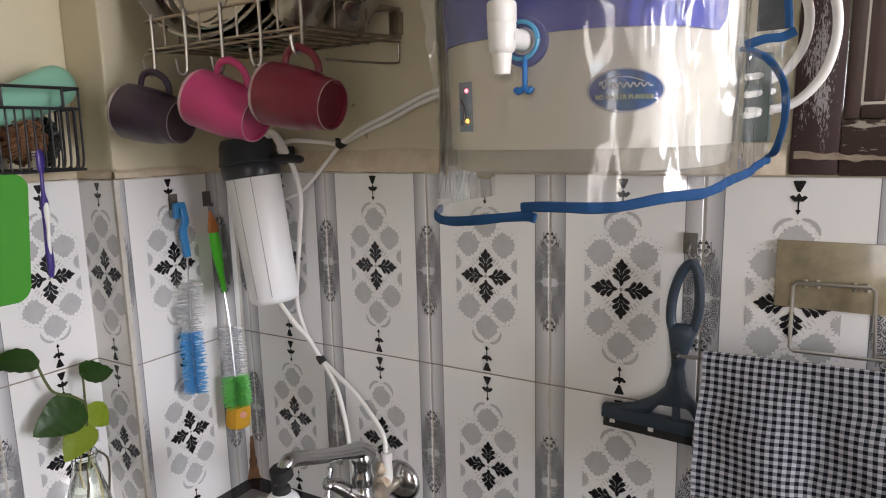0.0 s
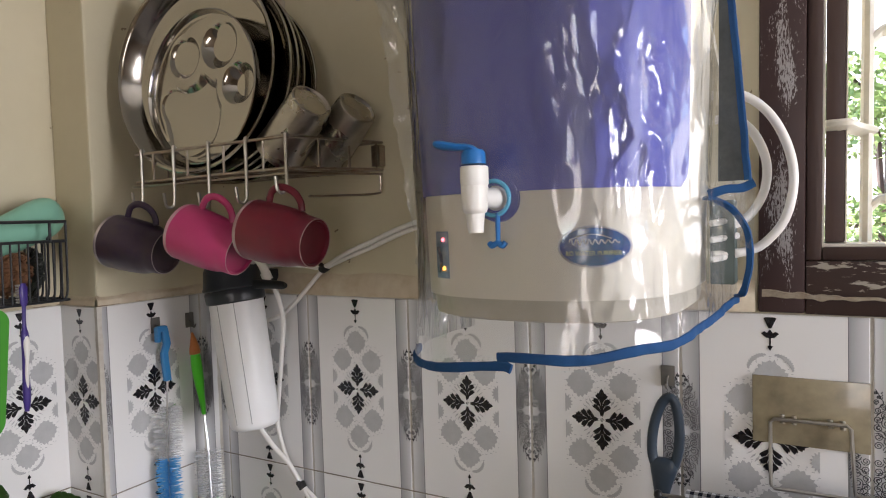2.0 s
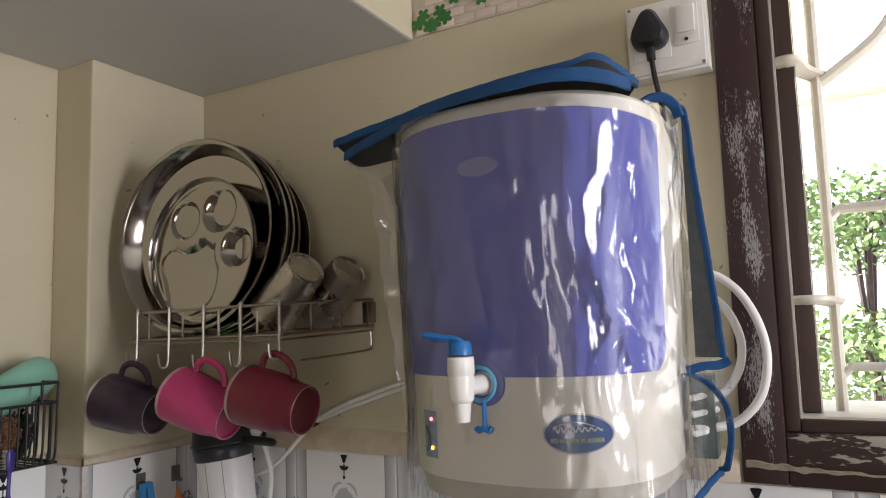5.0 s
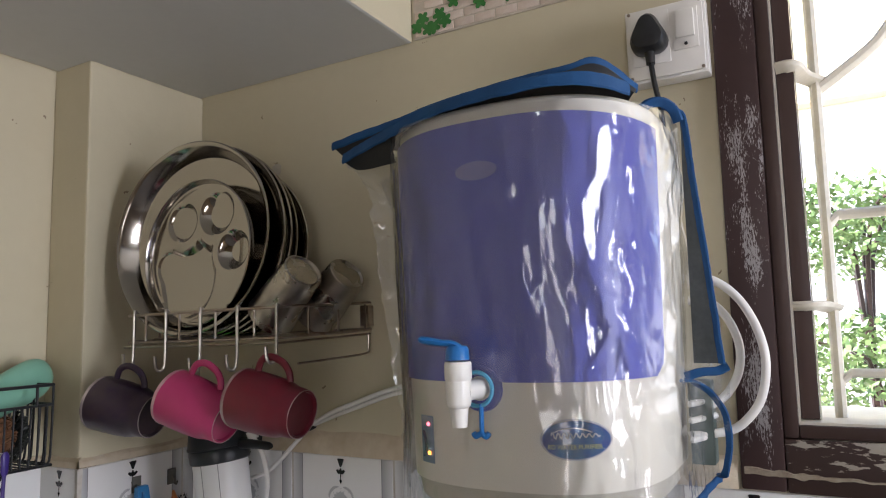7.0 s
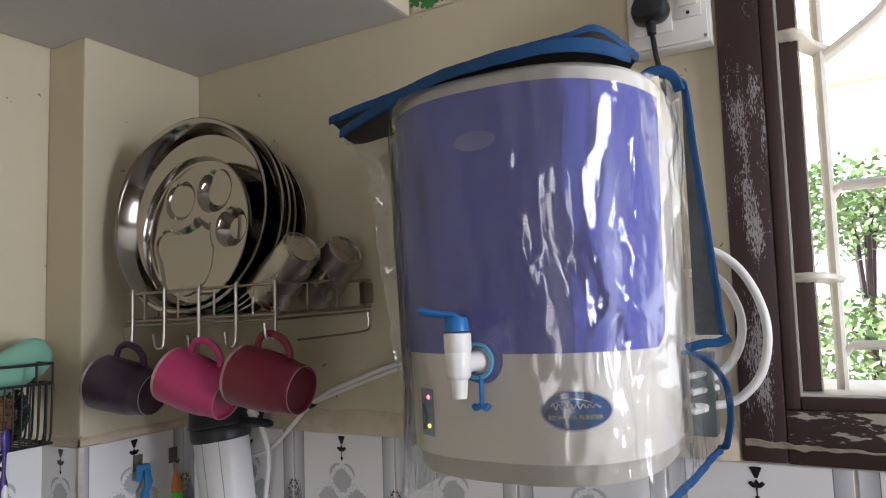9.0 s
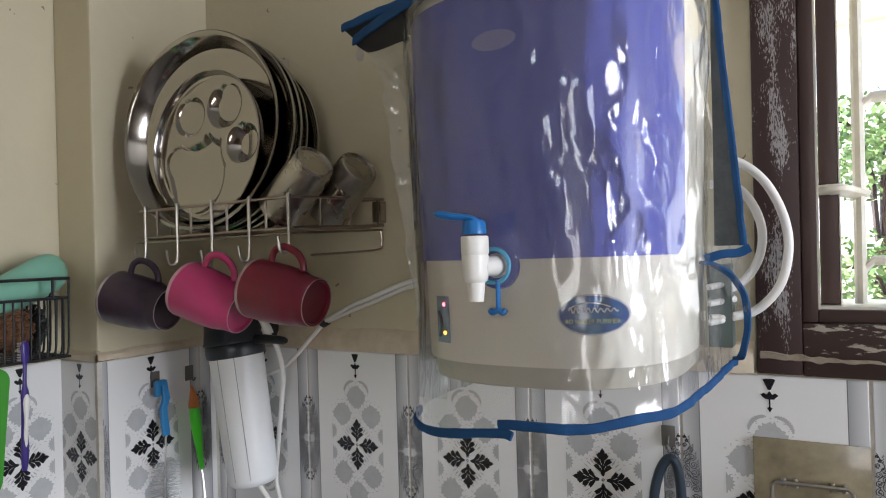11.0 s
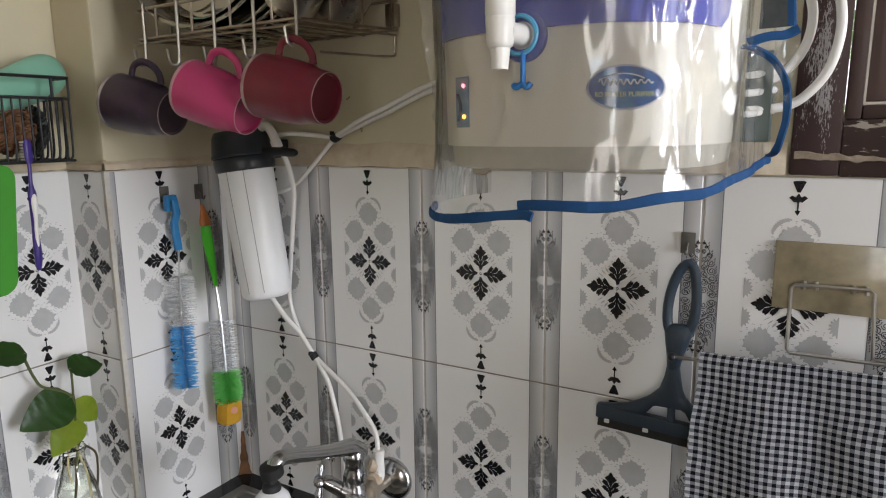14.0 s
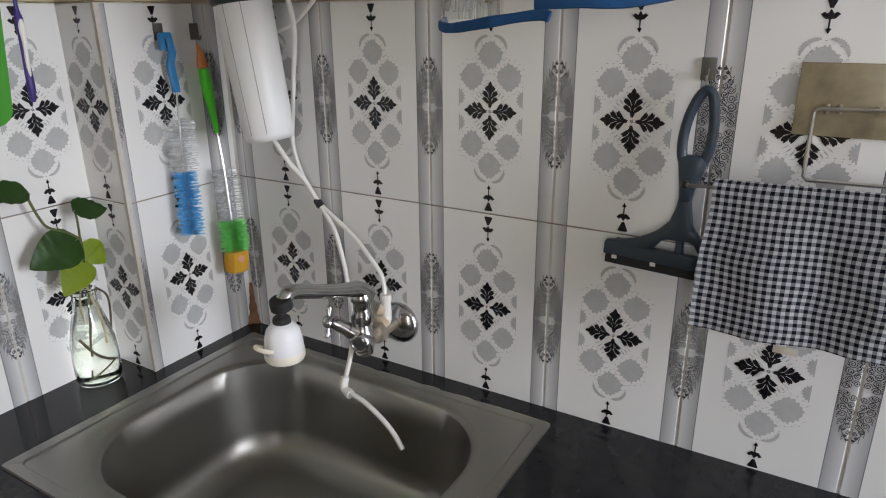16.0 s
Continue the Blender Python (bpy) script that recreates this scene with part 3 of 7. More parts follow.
def tile_mesh():
    bm = bmesh.new()
    g, gz = 0.0019, 0.0010
    xs = [-TW / 2 + g, -TW / 2 + g + 0.0008, -0.0785, -0.0775, 0.0775, 0.0785, TW / 2 - g - 0.0008, TW / 2 - g]
    zs = [-TH / 2 + gz, -TH / 2 + gz + 0.0008, TH / 2 - gz - 0.0008, TH / 2 - gz]
    grid = [[bm.verts.new((x, 0.0007 if (i in (0, 7) or j in (0, 3)) else 0.0, z)) for j, z in enumerate(zs)] for i, x in enumerate(xs)]
    for i in range(7):
        for j in range(3):
            f = bm.faces.new((grid[i][j], grid[i + 1][j], grid[i + 1][j + 1], grid[i][j + 1]))
            f.material_index = 1 if i in (0, 1, 5, 6) else 2 if i in (2, 4) else 0
    rim = [grid[i][0] for i in range(8)] + [grid[7][j] for j in (1, 2, 3)] + [grid[i][3] for i in range(6, -1, -1)] + [grid[0][j] for j in (2, 1)]
    back = [bm.verts.new((v.co.x, 0.006, v.co.z)) for v in rim]
    for k in range(len(rim)):
        m = (k + 1) % len(rim)
        bm.faces.new((rim[k], back[k], back[m], rim[m]))
    me = bpy.data.meshes.new("tile")
    bm.to_mesh(me)
    bm.free()
    for k in (TILE, STRIPE, LINE):
        me.materials.append(k)
    return me


TILE_ME, PRINT_ME = tile_mesh(), print_mesh()


def cut(me, lo, hi):
    """A piece of a tile between two lines across its width."""
    bm = bmesh.new()
    bm.from_mesh(me)
    for co, no in (((lo, 0, 0), (-1, 0, 0)), ((hi, 0, 0), (1, 0, 0))):
        bmesh.ops.bisect_plane(bm, geom=bm.verts[:] + bm.edges[:] + bm.faces[:], plane_co=co, plane_no=no, clear_outer=True, dist=1e-6)
    out = me.copy()
    bm.to_mesh(out)
    bm.free()
    return out


def lay(wall, m, lo=None, hi=None):
    """One tile with its print on a wall."""
    tm, pm = (TILE_ME, PRINT_ME) if lo is None else (cut(TILE_ME, lo, hi), cut(PRINT_ME, lo, hi))
    t = new("tile", tm)
    t.parent, t.matrix_parent_inverse = wall, wall.matrix_world.inverted()
    t.matrix_world = m
    if len(pm.polygons):
        p = new("print", pm)
        p.parent = t
    return t


ROWS_Z = (JOINT - TH / 2, JOINT + TH / 2)
for z in ROWS_Z:
    for k in range(-1, 9):
        lay(wall_north, pose(TW * (k + 0.5), 0, z))
    lay(wall_north, pose(-TW * 1.5, 0, z), TW / 2 - (-TW - AX), TW / 2)
    # pier face, with a narrow strip to the corner
    lay(pier, pose(AX, -0.137, z, 0, 0, 90), RY + 0.137 + 0.003, TW / 2)
    lay(pier, pose(AX, -0.137 + TW, z, 0, 0, 90), -TW / 2, 0.137 - TW)
    lay(pier, pose(-0.266, RY, z), CX + 0.266, AX + 0.266)
    lay(wall_west, pose(CX, -0.295, z, 0, 0, 90), -TW / 2, RY + 0.295)
    for k in range(1, 4):
        lay(wall_west, pose(CX, -0.295 - TW * k, z, 0, 0, 90))
# grout bed behind the tiles
bm = bmesh.new()
for lo, hi in (((AX + 0.002, 0.0012, COUNTER), (1.9, 0.0032, TILE_TOP)), ((AX - 0.0032, RY + 0.001, COUNTER), (AX - 0.0012, 0.002, TILE_TOP)),
               ((CX, RY + 0.0012, COUNTER), (AX - 0.001, RY + 0.0032, TILE_TOP)), ((CX - 0.0032, -1.0, COUNTER), (CX - 0.0012, RY, TILE_TOP))):
    box(bm, lo, hi)
structure("wall_grout", bm, GROUT, "pale cement grout between the wall tiles")
bm = bmesh.new()
for lo, hi in (((AX + 0.002, 0.0006, JOINT - 0.001), (1.9, 0.0011, JOINT + 0.001)), ((AX - 0.0011, RY + 0.001, JOINT - 0.001), (AX - 0.0006, 0.0005, JOINT + 0.001)),
               ((CX, RY + 0.0006, JOINT - 0.001), (AX - 0.002, RY + 0.0011, JOINT + 0.001)), ((CX - 0.0011, -1.0, JOINT - 0.001), (CX - 0.0006, RY, JOINT + 0.001))):
    box(bm, lo, hi)
structure("wall_joint", bm, material("dirty_joint", (0.20, 0.17, 0.14), 0.9, vary=0.8, tint=(0.36, 0.32, 0.27), scale=14, fine=120), "dirty brown horizontal joint between tile rows")
bm = bmesh.new()
rings = []
for k in range(60):
    z = COUNTER + (TILE_TOP - COUNTER) * k / 59
    w = 0.006 + 0.002 * noise.noise(Vector((0, 0, z * 40)))
    rings.append([(AX - w, RY - 0.001, z), (AX + 0.001, RY - 0.0015, z), (AX + 0.0015, RY + w, z)])
loops(bm, rings, False)
structure("trim_corner", bm, GROUT, "worn pale cement bead on the tiled corner", True)

bm = bmesh.new()
rings = []
for k in range(70):
    z = COUNTER + (TILE_TOP - COUNTER) * k / 69
    w = 0.0042 + 0.0016 * noise.noise(Vector((3, 0, z * 45)))
    rings.append([(AX + w, -0.0006, z), (AX + w * 0.45, -w * 0.45, z), (AX + 0.0006, -w, z)])
loops(bm, rings, False)
structure("trim_inner_corner", bm, GROUT, "pale cement bead in the tiled inner corner", True)
bm = bmesh.new()
rings = []
for k in range(24):
    f = k / 23
    z = COUNTER + 0.085 * f
    w = (0.0115 * (1 - f) ** 1.3 + 0.0052) * (1 + 0.35 * noise.noise(Vector((8, 0, z * 90))))
    rings.append([(AX + w, -0.0012, z), (AX + w * 0.40, -w * 0.40 - 0.0008, z), (AX + 0.0012, -w, z)])
loops(bm, rings, False)
structure("trim_rust_stain", bm, material("rust_stained_cement", (0.24, 0.11, 0.045), 0.8, vary=0.9, tint=(0.05, 0.035, 0.025), scale=45, fine=220, bump=0.5), "rusty brown stain at the foot of the tiled corner", True)

# ---- window ----
window = thing("window_1", "dark brown wooden window frame with flaking paint and cream iron grille", "window", "", "structure")
Y0 = -0.006
bm = bmesh.new()
FW = 0.062
box(bm, (WX0 - 0.002, Y0, WZ0), (WX0 + FW - 0.0165, 0.055, WZ1), 0.003)
part("window_frame", bm, WOOD, window, "flaking brown wooden jamb")
bm = bmesh.new()
box(bm, (WX0 + FW - 0.016, Y0 + 0.005, WZ0 + 0.060), (WX0 + FW, 0.054, WZ1), 0.003)
part("bead", bm, WOOD_PLAIN, window, "plain brown stepped bead")
bm = bmesh.new()
box(bm, (WX1 - FW, Y0, WZ0), (WX1 + 0.002, 0.055, WZ1), 0.004)
part("window_frame", bm, WOOD, window)
bm = bmesh.new()
box(bm, (WX0 + FW - 0.016, Y0 + 0.002, WZ0 - 0.001), (WX1 - FW, 0.055, WZ0 + 0.0595), 0.003)
part("window_sill", bm, WOOD_RAIL, window, "flaking brown bottom rail")
bm = bmesh.new()
box(bm, (WX0 + FW, Y0 + 0.002, WZ1 - 0.065), (WX1 - FW, 0.055, WZ1), 0.004)
part("window_frame", bm, WOOD, window)
bm = bmesh.new()
box(bm, (WX0 + FW + 0.0002, Y0 + 0.005, WZ0 + 0.060), (WX1 - FW, 0.054, WZ0 + 0.075), 0.003)
part("bead", bm, WOOD_PLAIN, window)
bm = bmesh.new()
rings = []
for k in range(60):
    x = WX0 + 0.002 + 0.155 * k / 59
    mid = WZ0 + 0.022 - 0.006 * k / 59 + 0.004 * noise.noise(Vector((x * 38, 2, 0)))
    tall = 0.0048 * (1 - k / 66) + 0.0034 * noise.noise(Vector((x * 95, 5, 1)))
    tall = max(0.0012, tall)
    rings.append([(x, Y0 + 0.0004, mid - tall), (x, Y0 - 0.0012, mid - tall * 0.8), (x, Y0 - 0.0015, mid + tall * 0.7), (x, Y0 + 0.0004, mid + tall)])
loops(bm, rings, False)
part("bare_patch", bm, material("bare_weathered_filler", (0.42, 0.36, 0.27), 0.85, vary=0.9, tint=(0.20, 0.15, 0.11), scale=45, fine=200, bump=0.6), window, "torn pale filler where the paint is gone")
# rebate: pale line with outside light put into its colour, then the narrow inner jamb
bm = bmesh.new()
box(bm, (WX0 + FW - 0.001, 0.0035, WZ0 + 0.0755), (WX0 + FW + 0.0022, 0.05, WZ1 - 0.065))
box(bm, (WX0 + FW, 0.0032, WZ0 + 0.0745), (WX1 - FW, 0.05, WZ0 + 0.0780))
part("rebate", bm, material("lit_rebate_line", (0.62, 0.58, 0.5), 0.6, vary=0.5, scale=20), window, "rebate line coloured pale as if lit from outside", False)
bm = bmesh.new()
box(bm, (WX0 + FW + 0.0026, 0.021, WZ0 + 0.079), (WX0 + FW + 0.022, 0.075, WZ1 - 0.065), 0.002)
part("inner_jamb", bm, WOOD_PLAIN, window, "plain brown inner jamb")
# thin pale strip added to show outside light catching the jamb's edge
bm = bmesh.new()
box(bm, (WX0 + FW + 0.0222, 0.0215, WZ0 + 0.079), (WX0 + FW + 0.0240, 0.074, WZ1 - 0.065), 0.0004)
part("jamb_edge", bm, GRILLE, window, "pale strip standing in for outside light on the inner jamb", False)
bm = bmesh.new()
box(bm, (WX0, 0.0765, WZ0 - 0.01), (WX1, 0.23, WZ0 + 0.070))
part("outer_sill", bm, GRILLE, window, "cream masonry sill", False)
grille = thing("window_grille", "cream painted iron window grille with curved bars", "grille")
GX, GY = 0.797, 0.09


def flat_bar(pts, w=0.0088):
    bm = bmesh.new()
    tube(bm, pts, w * 1.3, 8, 0, 0.5)
    return part("bar", bm, GRILLE, grille)


for gx in (GX, GX + 0.235, GX + 0.47, GX + 0.70):
    flat_bar([(gx, GY, WZ0 + 0.07), (gx, GY, WZ1 - 0.05)], 0.0105)
for z in (1.680, 1.970):
    flat_bar(smooth_path([(WX0 + FW + 0.003, 0.014, z), (WX0 + FW + 0.020, 0.016, z), (GX - 0.014, GY - 0.028, z), (GX + 0.004, GY - 0.002, z - 0.004)], 5), 0.0085)
for z in (1.597, 1.793, 2.19):
    flat_bar([(GX, GY, z - 0.014), (GX + 0.014, GY, z), (GX + 0.22, GY, z), (GX + 0.235, GY, z - 0.014)])
for k in (0, 1, 2):
    x0 = GX + 0.235 * k
    flat_bar(smooth_path([(x0, GY, 1.955), (x0 + 0.03, GY, 1.975), (x0 + 0.07, GY, 2.005), (x0 + 0.115, GY, 2.055), (x0 + 0.16, GY, 2.005), (x0 + 0.2, GY, 1.975), (x0 + 0.235, GY, 1.955)], 4))
    if k:
        for z in (1.597, 1.793, 2.19):
            flat_bar([(x0, GY, z), (x0 + 0.235, GY, z)])

# the old window leans a little to the east
for ob in (*window.children, *grille.children):
    for v in ob.data.vertices:
        v.co.x += 0.011 * (v.co.z - WZ0)

# ---- outdoors ----
LEAFM = material("garden_leaves", (0.17, 0.25, 0.09), 0.5, vary=0.9, tint=(0.10, 0.17, 0.05), scale=3, fine=9, sub=0.0)
bm = bmesh.new()
poly(bm, [(-900, -900, -0.6), (900, -900, -0.6), (900, 900, -0.6), (-900, 900, -0.6)])
structure("ground", bm, material("pale_yard", (0.26, 0.235, 0.19), 0.9, vary=0.5, scale=0.8, fine=12), "pale sunlit yard outside the window")
bm = bmesh.new()
box(bm, (-4, 4.6, -0.6), (12, 4.8, 1.66))
box(bm, (-6, 9.0, -0.6), (16, 9.3, 9.0))
structure("backdrop_wall", bm, material("whitewashed_wall", (0.8, 0.79, 0.76), 0.85, vary=0.3, scale=2, fine=20), "sunlit whitewashed garden wall")


bm = bmesh.new()
box(bm, (-6, 8.7, 4.35), (16, 8.98, 9.2))
structure("backdrop_eave", bm, material("sunlit_cream_wall", (0.78, 0.66, 0.42), 0.85, vary=0.3, tint=(0.7, 0.58, 0.35), scale=2, fine=20), "sunlit cream upper wall of the house opposite")


def shrub(x, y, z, w, h, count, seed):
    rnd = random.Random(seed)
    root = thing("shrub", "sunlit green leafy shrub in the yard", "shrub", "shrubs outside the window")
    bm = bmesh.new()
    for k in range(5):
        a = k * 1.3
        tube(bm, smooth_path([(x, y, -0.6), (x + 0.05 * math.cos(a), y + 0.05 * math.sin(a), z - h * 0.3), (x + w * 0.3 * math.cos(a), y + w * 0.3 * math.sin(a), z + h * 0.25)], 4), [0.02 - 0.0015 * i for i in range(9)], 5)
    part("trunk", bm, WOOD_PLAIN, root)
    bm = bmesh.new()
    for _ in range(count):
        u = Vector((rnd.gauss(0, 1), rnd.gauss(0, 1), rnd.gauss(0, 1))).normalized() * rnd.random() ** 0.4
        c = Vector((x + u.x * w * 0.5, y + u.y * w * 0.3, z + u.z * h * 0.5))
        c += 0.08 * noise.noise_vector(c * 3)
        d = Vector((rnd.uniform(-1, 1), rnd.uniform(-1, 0.4), rnd.uniform(-0.6, 0.9))).normalized()
        s = d.cross(Vector((rnd.random(), rnd.random(), rnd.random()))).normalized()
        ln, wd = rnd.uniform(0.035, 0.065), rnd.uniform(0.009, 0.016)
        poly(bm, [c, c + d * ln * 0.4 + s * wd, c + d * ln, c + d * ln * 0.4 - s * wd])
    part("crown", bm, LEAFM, root, "many small pointed leaves", False)
    return root


shrub(1.05, 3.6, 2.16, 1.5, 0.62, 3000, 3)
shrub(2.2, 3.9, 2.22, 1.5, 0.66, 2600, 4)
shrub(0.1, 3.9, 2.15, 1.3, 0.6, 1800, 5)
shrub(1.1, 3.3, 1.40, 1.5, 0.52, 2800, 6)
shrub(2.3, 3.5, 1.36, 1.4, 0.52, 2400, 7)

# ---- switch box and plug ----
sw = thing("switch_box", "white plastic wall box with one switch and one socket", "switch")
bm = bmesh.new()
box(bm, (0.592, -0.024, 1.980), (0.690, 0.002, 2.078), 0.002)
part("body", bm, WHITE_PLASTIC, sw)
bm = bmesh.new()
box(bm, (0.595, -0.029, 1.983), (0.687, -0.0245, 2.075), 0.0018)
part("cover_plate", bm, WHITE_PLASTIC, sw)
bm = bmesh.new()
box(bm, (0.651, -0.0315, 2.012), (0.681, -0.0288, 2.064), 0.001)
part("switch_surround", bm, WHITE_PLASTIC, sw)
bm = bmesh.new()
box(bm, (0.655, -0.036, 2.026), (0.677, -0.031, 2.061), 0.0015)
part("rocker", bm, WHITE_PLASTIC, sw)
bm = bmesh.new()
box(bm, (0.601, -0.0312, 2.000), (0.647, -0.0288, 2.068), 0.001)
part("socket", bm, WHITE_PLASTIC, sw)
for x, z in ((0.598, 1.986), (0.684, 1.986), (0.598, 2.072), (0.684, 2.072), (0.666, 2.018)):
    bm = bmesh.new()
    lathe(bm, [(0.0022, 0.0), (0.0022, 0.0012), (0.0, 0.0016)], pose(x, -0.0288 if z != 2.018 else -0.0314, z, 90), 10)
    part("screw", bm, WIRE if z != 2.018 else BLACK, sw)
plug = thing("power_plug", "black three-pin plug in the wall socket, with its cable", "plug")
bm = bmesh.new()
rings = []
for y, s in ((-0.0315, 0.9), (-0.036, 1.0), (-0.052, 0.97), (-0.060, 0.8), (-0.062, 0.5)):
    ring = []
    for k in range(24):
        a = k / 24 * math.tau
        r = 0.0225 * (1 + 0.13 * math.cos(3 * (a - math.pi / 2))) * s
        ring.append((0.624 + r * math.cos(a) * 0.95, y, 2.034 - r * math.sin(a) * -1.12 - 0.002))
    rings.append(ring)
loops(bm, rings, True, True, True)
part("body", bm, BLACK, plug)
bm = bmesh.new()
tube(bm, [(0.624, -0.045, 2.012), (0.625, -0.046, 1.995)], [0.0065, 0.0055], 10)
part("strain_relief", bm, BLACK, plug)
bm = bmesh.new()
tube(bm, smooth_path([(0.625, -0.046, 1.997), (0.629, -0.05, 1.965), (0.634, -0.048, 1.93), (0.633, -0.04, 1.88), (0.62, -0.03, 1.83)], 5), 0.0032, 8)
part("cable", bm, BLACK, plug)

sw.location.z = plug.location.z = -0.010

# ---- printed frieze on the wall above ----
frieze = thing("wall_sticker", "printed wall border of pale bricks and green ivy", "wall sticker", "", "structure")
bm = bmesh.new()
box(bm, (0.256, 0.0005, 2.121), (0.66, 0.0028, 2.22))
part("backing", bm, material("pale_mortar", (0.62, 0.55, 0.46), 0.8, vary=0.6, scale=30), frieze, "", False)
BRICKM = material("pale_brick_print", (0.62, 0.50, 0.42), 0.7, vary=0.8, tint=(0.75, 0.68, 0.6), scale=60, fine=300, per_piece=0.12)
bm = bmesh.new()
box(bm, (-0.0165, -0.0006, -0.006), (0.0165, 0.0008, 0.006), 0.0004)
proto = finish("brick", bm, BRICKM, frieze)
proto.location = (0.276, 0.0, 2.130)
for r in range(6):
    for k in range(12):
        if r == 0 and k == 0:
            continue
        x = 0.276 + k * 0.035 + (0.0175 if r % 2 else 0)
        if x < 0.64:
            b = new("brick", proto.data)
            b.parent, b.location = frieze, (x, 0.0, 2.130 + r * 0.0145)
IVY = material("printed_ivy", (0.03, 0.16, 0.03), 0.5, vary=0.6, tint=(0.06, 0.26, 0.06), scale=40)
rnd = random.Random(5)
for k in range(11):
    cx, cz = (0.264 + 0.010 * k, 2.140 + 0.012 * math.sin(k * 1.9)) if k < 6 else (0.33 + 0.045 * (k - 6), 2.158 + 0.010 * math.sin(k * 2.3))
    bm = bmesh.new()
    n = 20
    a0 = rnd.uniform(0, 6.28)
    poly(bm, [(cx + 0.0125 * (0.55 + 0.45 * abs(math.cos(2.5 * a / n * math.tau))) * math.cos(a / n * math.tau + a0), -0.0018 - 0.0002 * (k % 4), cz + 0.0125 * (0.55 + 0.45 * abs(math.cos(2.5 * a / n * math.tau))) * math.sin(a / n * math.tau + a0)) for a in range(n)])
    part("ivy_leaf", bm, IVY, frieze)

# ---- water purifier ----
purifier = thing("water_purifier", "ivory and violet-blue wall-mounted water purifier with a tap", "water purifier")
PX, PA, PB, PYB = 0.491, 0.152, 0.1695, -0.10  # middle, half width, bulge, where the bulge begins


def plan(u, grow=0.0, yb=-0.035):
    """The shell's outline from the back on the west side round the front to the back on the east side, u from 0 to 1."""
    a, b = PA + grow, PB + grow
    if u < 0.12:
        return PX - a, yb + (PYB - yb) * u / 0.12
    if u > 0.88:
        return PX + a, PYB + (yb - PYB) * (u - 0.88) / 0.12
    t = math.pi * (1 - (u - 0.12) / 0.76)
    c, s = math.cos(t), math.sin(t)
    e = 2 / 2.6
    return PX + a * math.copysign(abs(c) ** e, c), PYB - b * abs(s) ** e


def shell(bm, z0, z1, grow0, grow1, u0=0.0, u1=1.0, n=72, rows=10, mat=0):
    rings = []
    for r in range(rows + 1):
        f = r / rows
        g = grow0 + (grow1 - grow0) * f
        rings.append([(*plan(u0 + (u1 - u0) * k / n, g), z0 + (z1 - z0) * f) for k in range(n + 1)])
    loops(bm, rings, False, mat=mat)
    return bm


def bulge(z):
    f = (z - 1.485) / 0.42
    return -0.0080 + 0.0120 * f


bm = bmesh.new()
shell(bm, 1.485, 1.487, -0.020, -0.014)
shell(bm, 1.487, 1.508, -0.014, -0.0115)
shell(bm, 1.508, 1.5081, -0.0115, -0.0075, rows=1)
part("base_tray", bm, DULL_IVORY, purifier, "dusty grey-ivory bottom band")
bm = bmesh.new()
ZB, ZS, ZT = 1.508, 1.613, 1.872
shell(bm, ZB, ZS, bulge(ZB), bulge(ZS))
shell(bm, ZS, ZT, bulge(ZS), bulge(ZT), 0.0, 0.15)
shell(bm, ZS, ZT, bulge(ZS), bulge(ZT), 0.79, 1.0)
shell(bm, ZT, 1.890, bulge(ZT), bulge(ZT) - 0.001)
rings = []
for g, z in ((bulge(ZT) - 0.001, 1.890), (bulge(ZT) - 0.006, 1.896), (-0.02, 1.900), (-0.07, 1.903), (-0.12, 1.904)):
    rings.append([(*plan(k / 72, g), z) for k in range(73)])
loops(bm, rings, False)
v = [bm.verts.new((*plan(k / 72, -0.020), 1.4852)) for k in range(73)]
bm.faces.new(v)
bmesh.ops.remove_doubles(bm, verts=bm.verts[:], dist=1e-5)
part("body", bm, IVORY, purifier, "ivory plastic shell")
bm = bmesh.new()
rings = []
for r in range(25):
    f = r / 24
    z = ZS + (ZT - ZS) * f
    edge = 0.0
    if f < 0.10:
        edge = 0.028 * (1 - math.sqrt(max(0, 1 - (1 - f / 0.10) ** 2)))
    g = bulge(z) + 0.0025
    u0, u1 = 0.135, 0.825 - edge
    rings.append([(*plan(u0 + (u1 - u0) * k / 72, g), z + (0.006 * math.sin(math.pi * k / 72) if r == 24 else 0)) for k in range(73)])
vs = loops(bm, rings, False)
part("front_panel", bm, BLUE_SHELL, purifier, "glossy violet-blue front panel")
# round blue seat of the tap
TX, TZ = 0.481, 1.607
TY = -0.2655
bm = bmesh.new()
lathe(bm, [(0.0, 0.004), (0.018, 0.0045), (0.0225, 0.003), (0.024, -0.004), (0.024, -0.02)], pose(TX, TY, TZ, 90), 32)
part("tap_seat", bm, BLUE_SHELL, purifier)
bm = bmesh.new()
lathe(bm, [(0.017, -0.003), (0.018, 0.003), (0.013, 0.006), (0.0115, 0.02), (0.0115, 0.046)], pose(TX, TY, TZ, 90), 24, False, True)
TBX, TBY = TX - 0.004, TY - 0.046
lathe(bm, [(0.0, 0.036), (0.0145, 0.036), (0.0155, 0.034), (0.0155, 0.016), (0.0146, 0.0145), (0.0146, 0.0135), (0.0152, 0.012), (0.0140, -0.012), (0.0128, -0.016), (0.0105, -0.018), (0.0085, -0.040), (0.0070, -0.040), (0.0075, -0.02)], pose(TBX, TBY, TZ), 28)
bmesh.ops.scale(bm, vec=(0.82, 0.92, 0.80), space=Matrix.Translation((-TX, -TY, -TZ)), verts=bm.verts[:])
tap = part("tap", bm, WHITE_PLASTIC, purifier, "white plastic spout tap")
bm = bmesh.new()
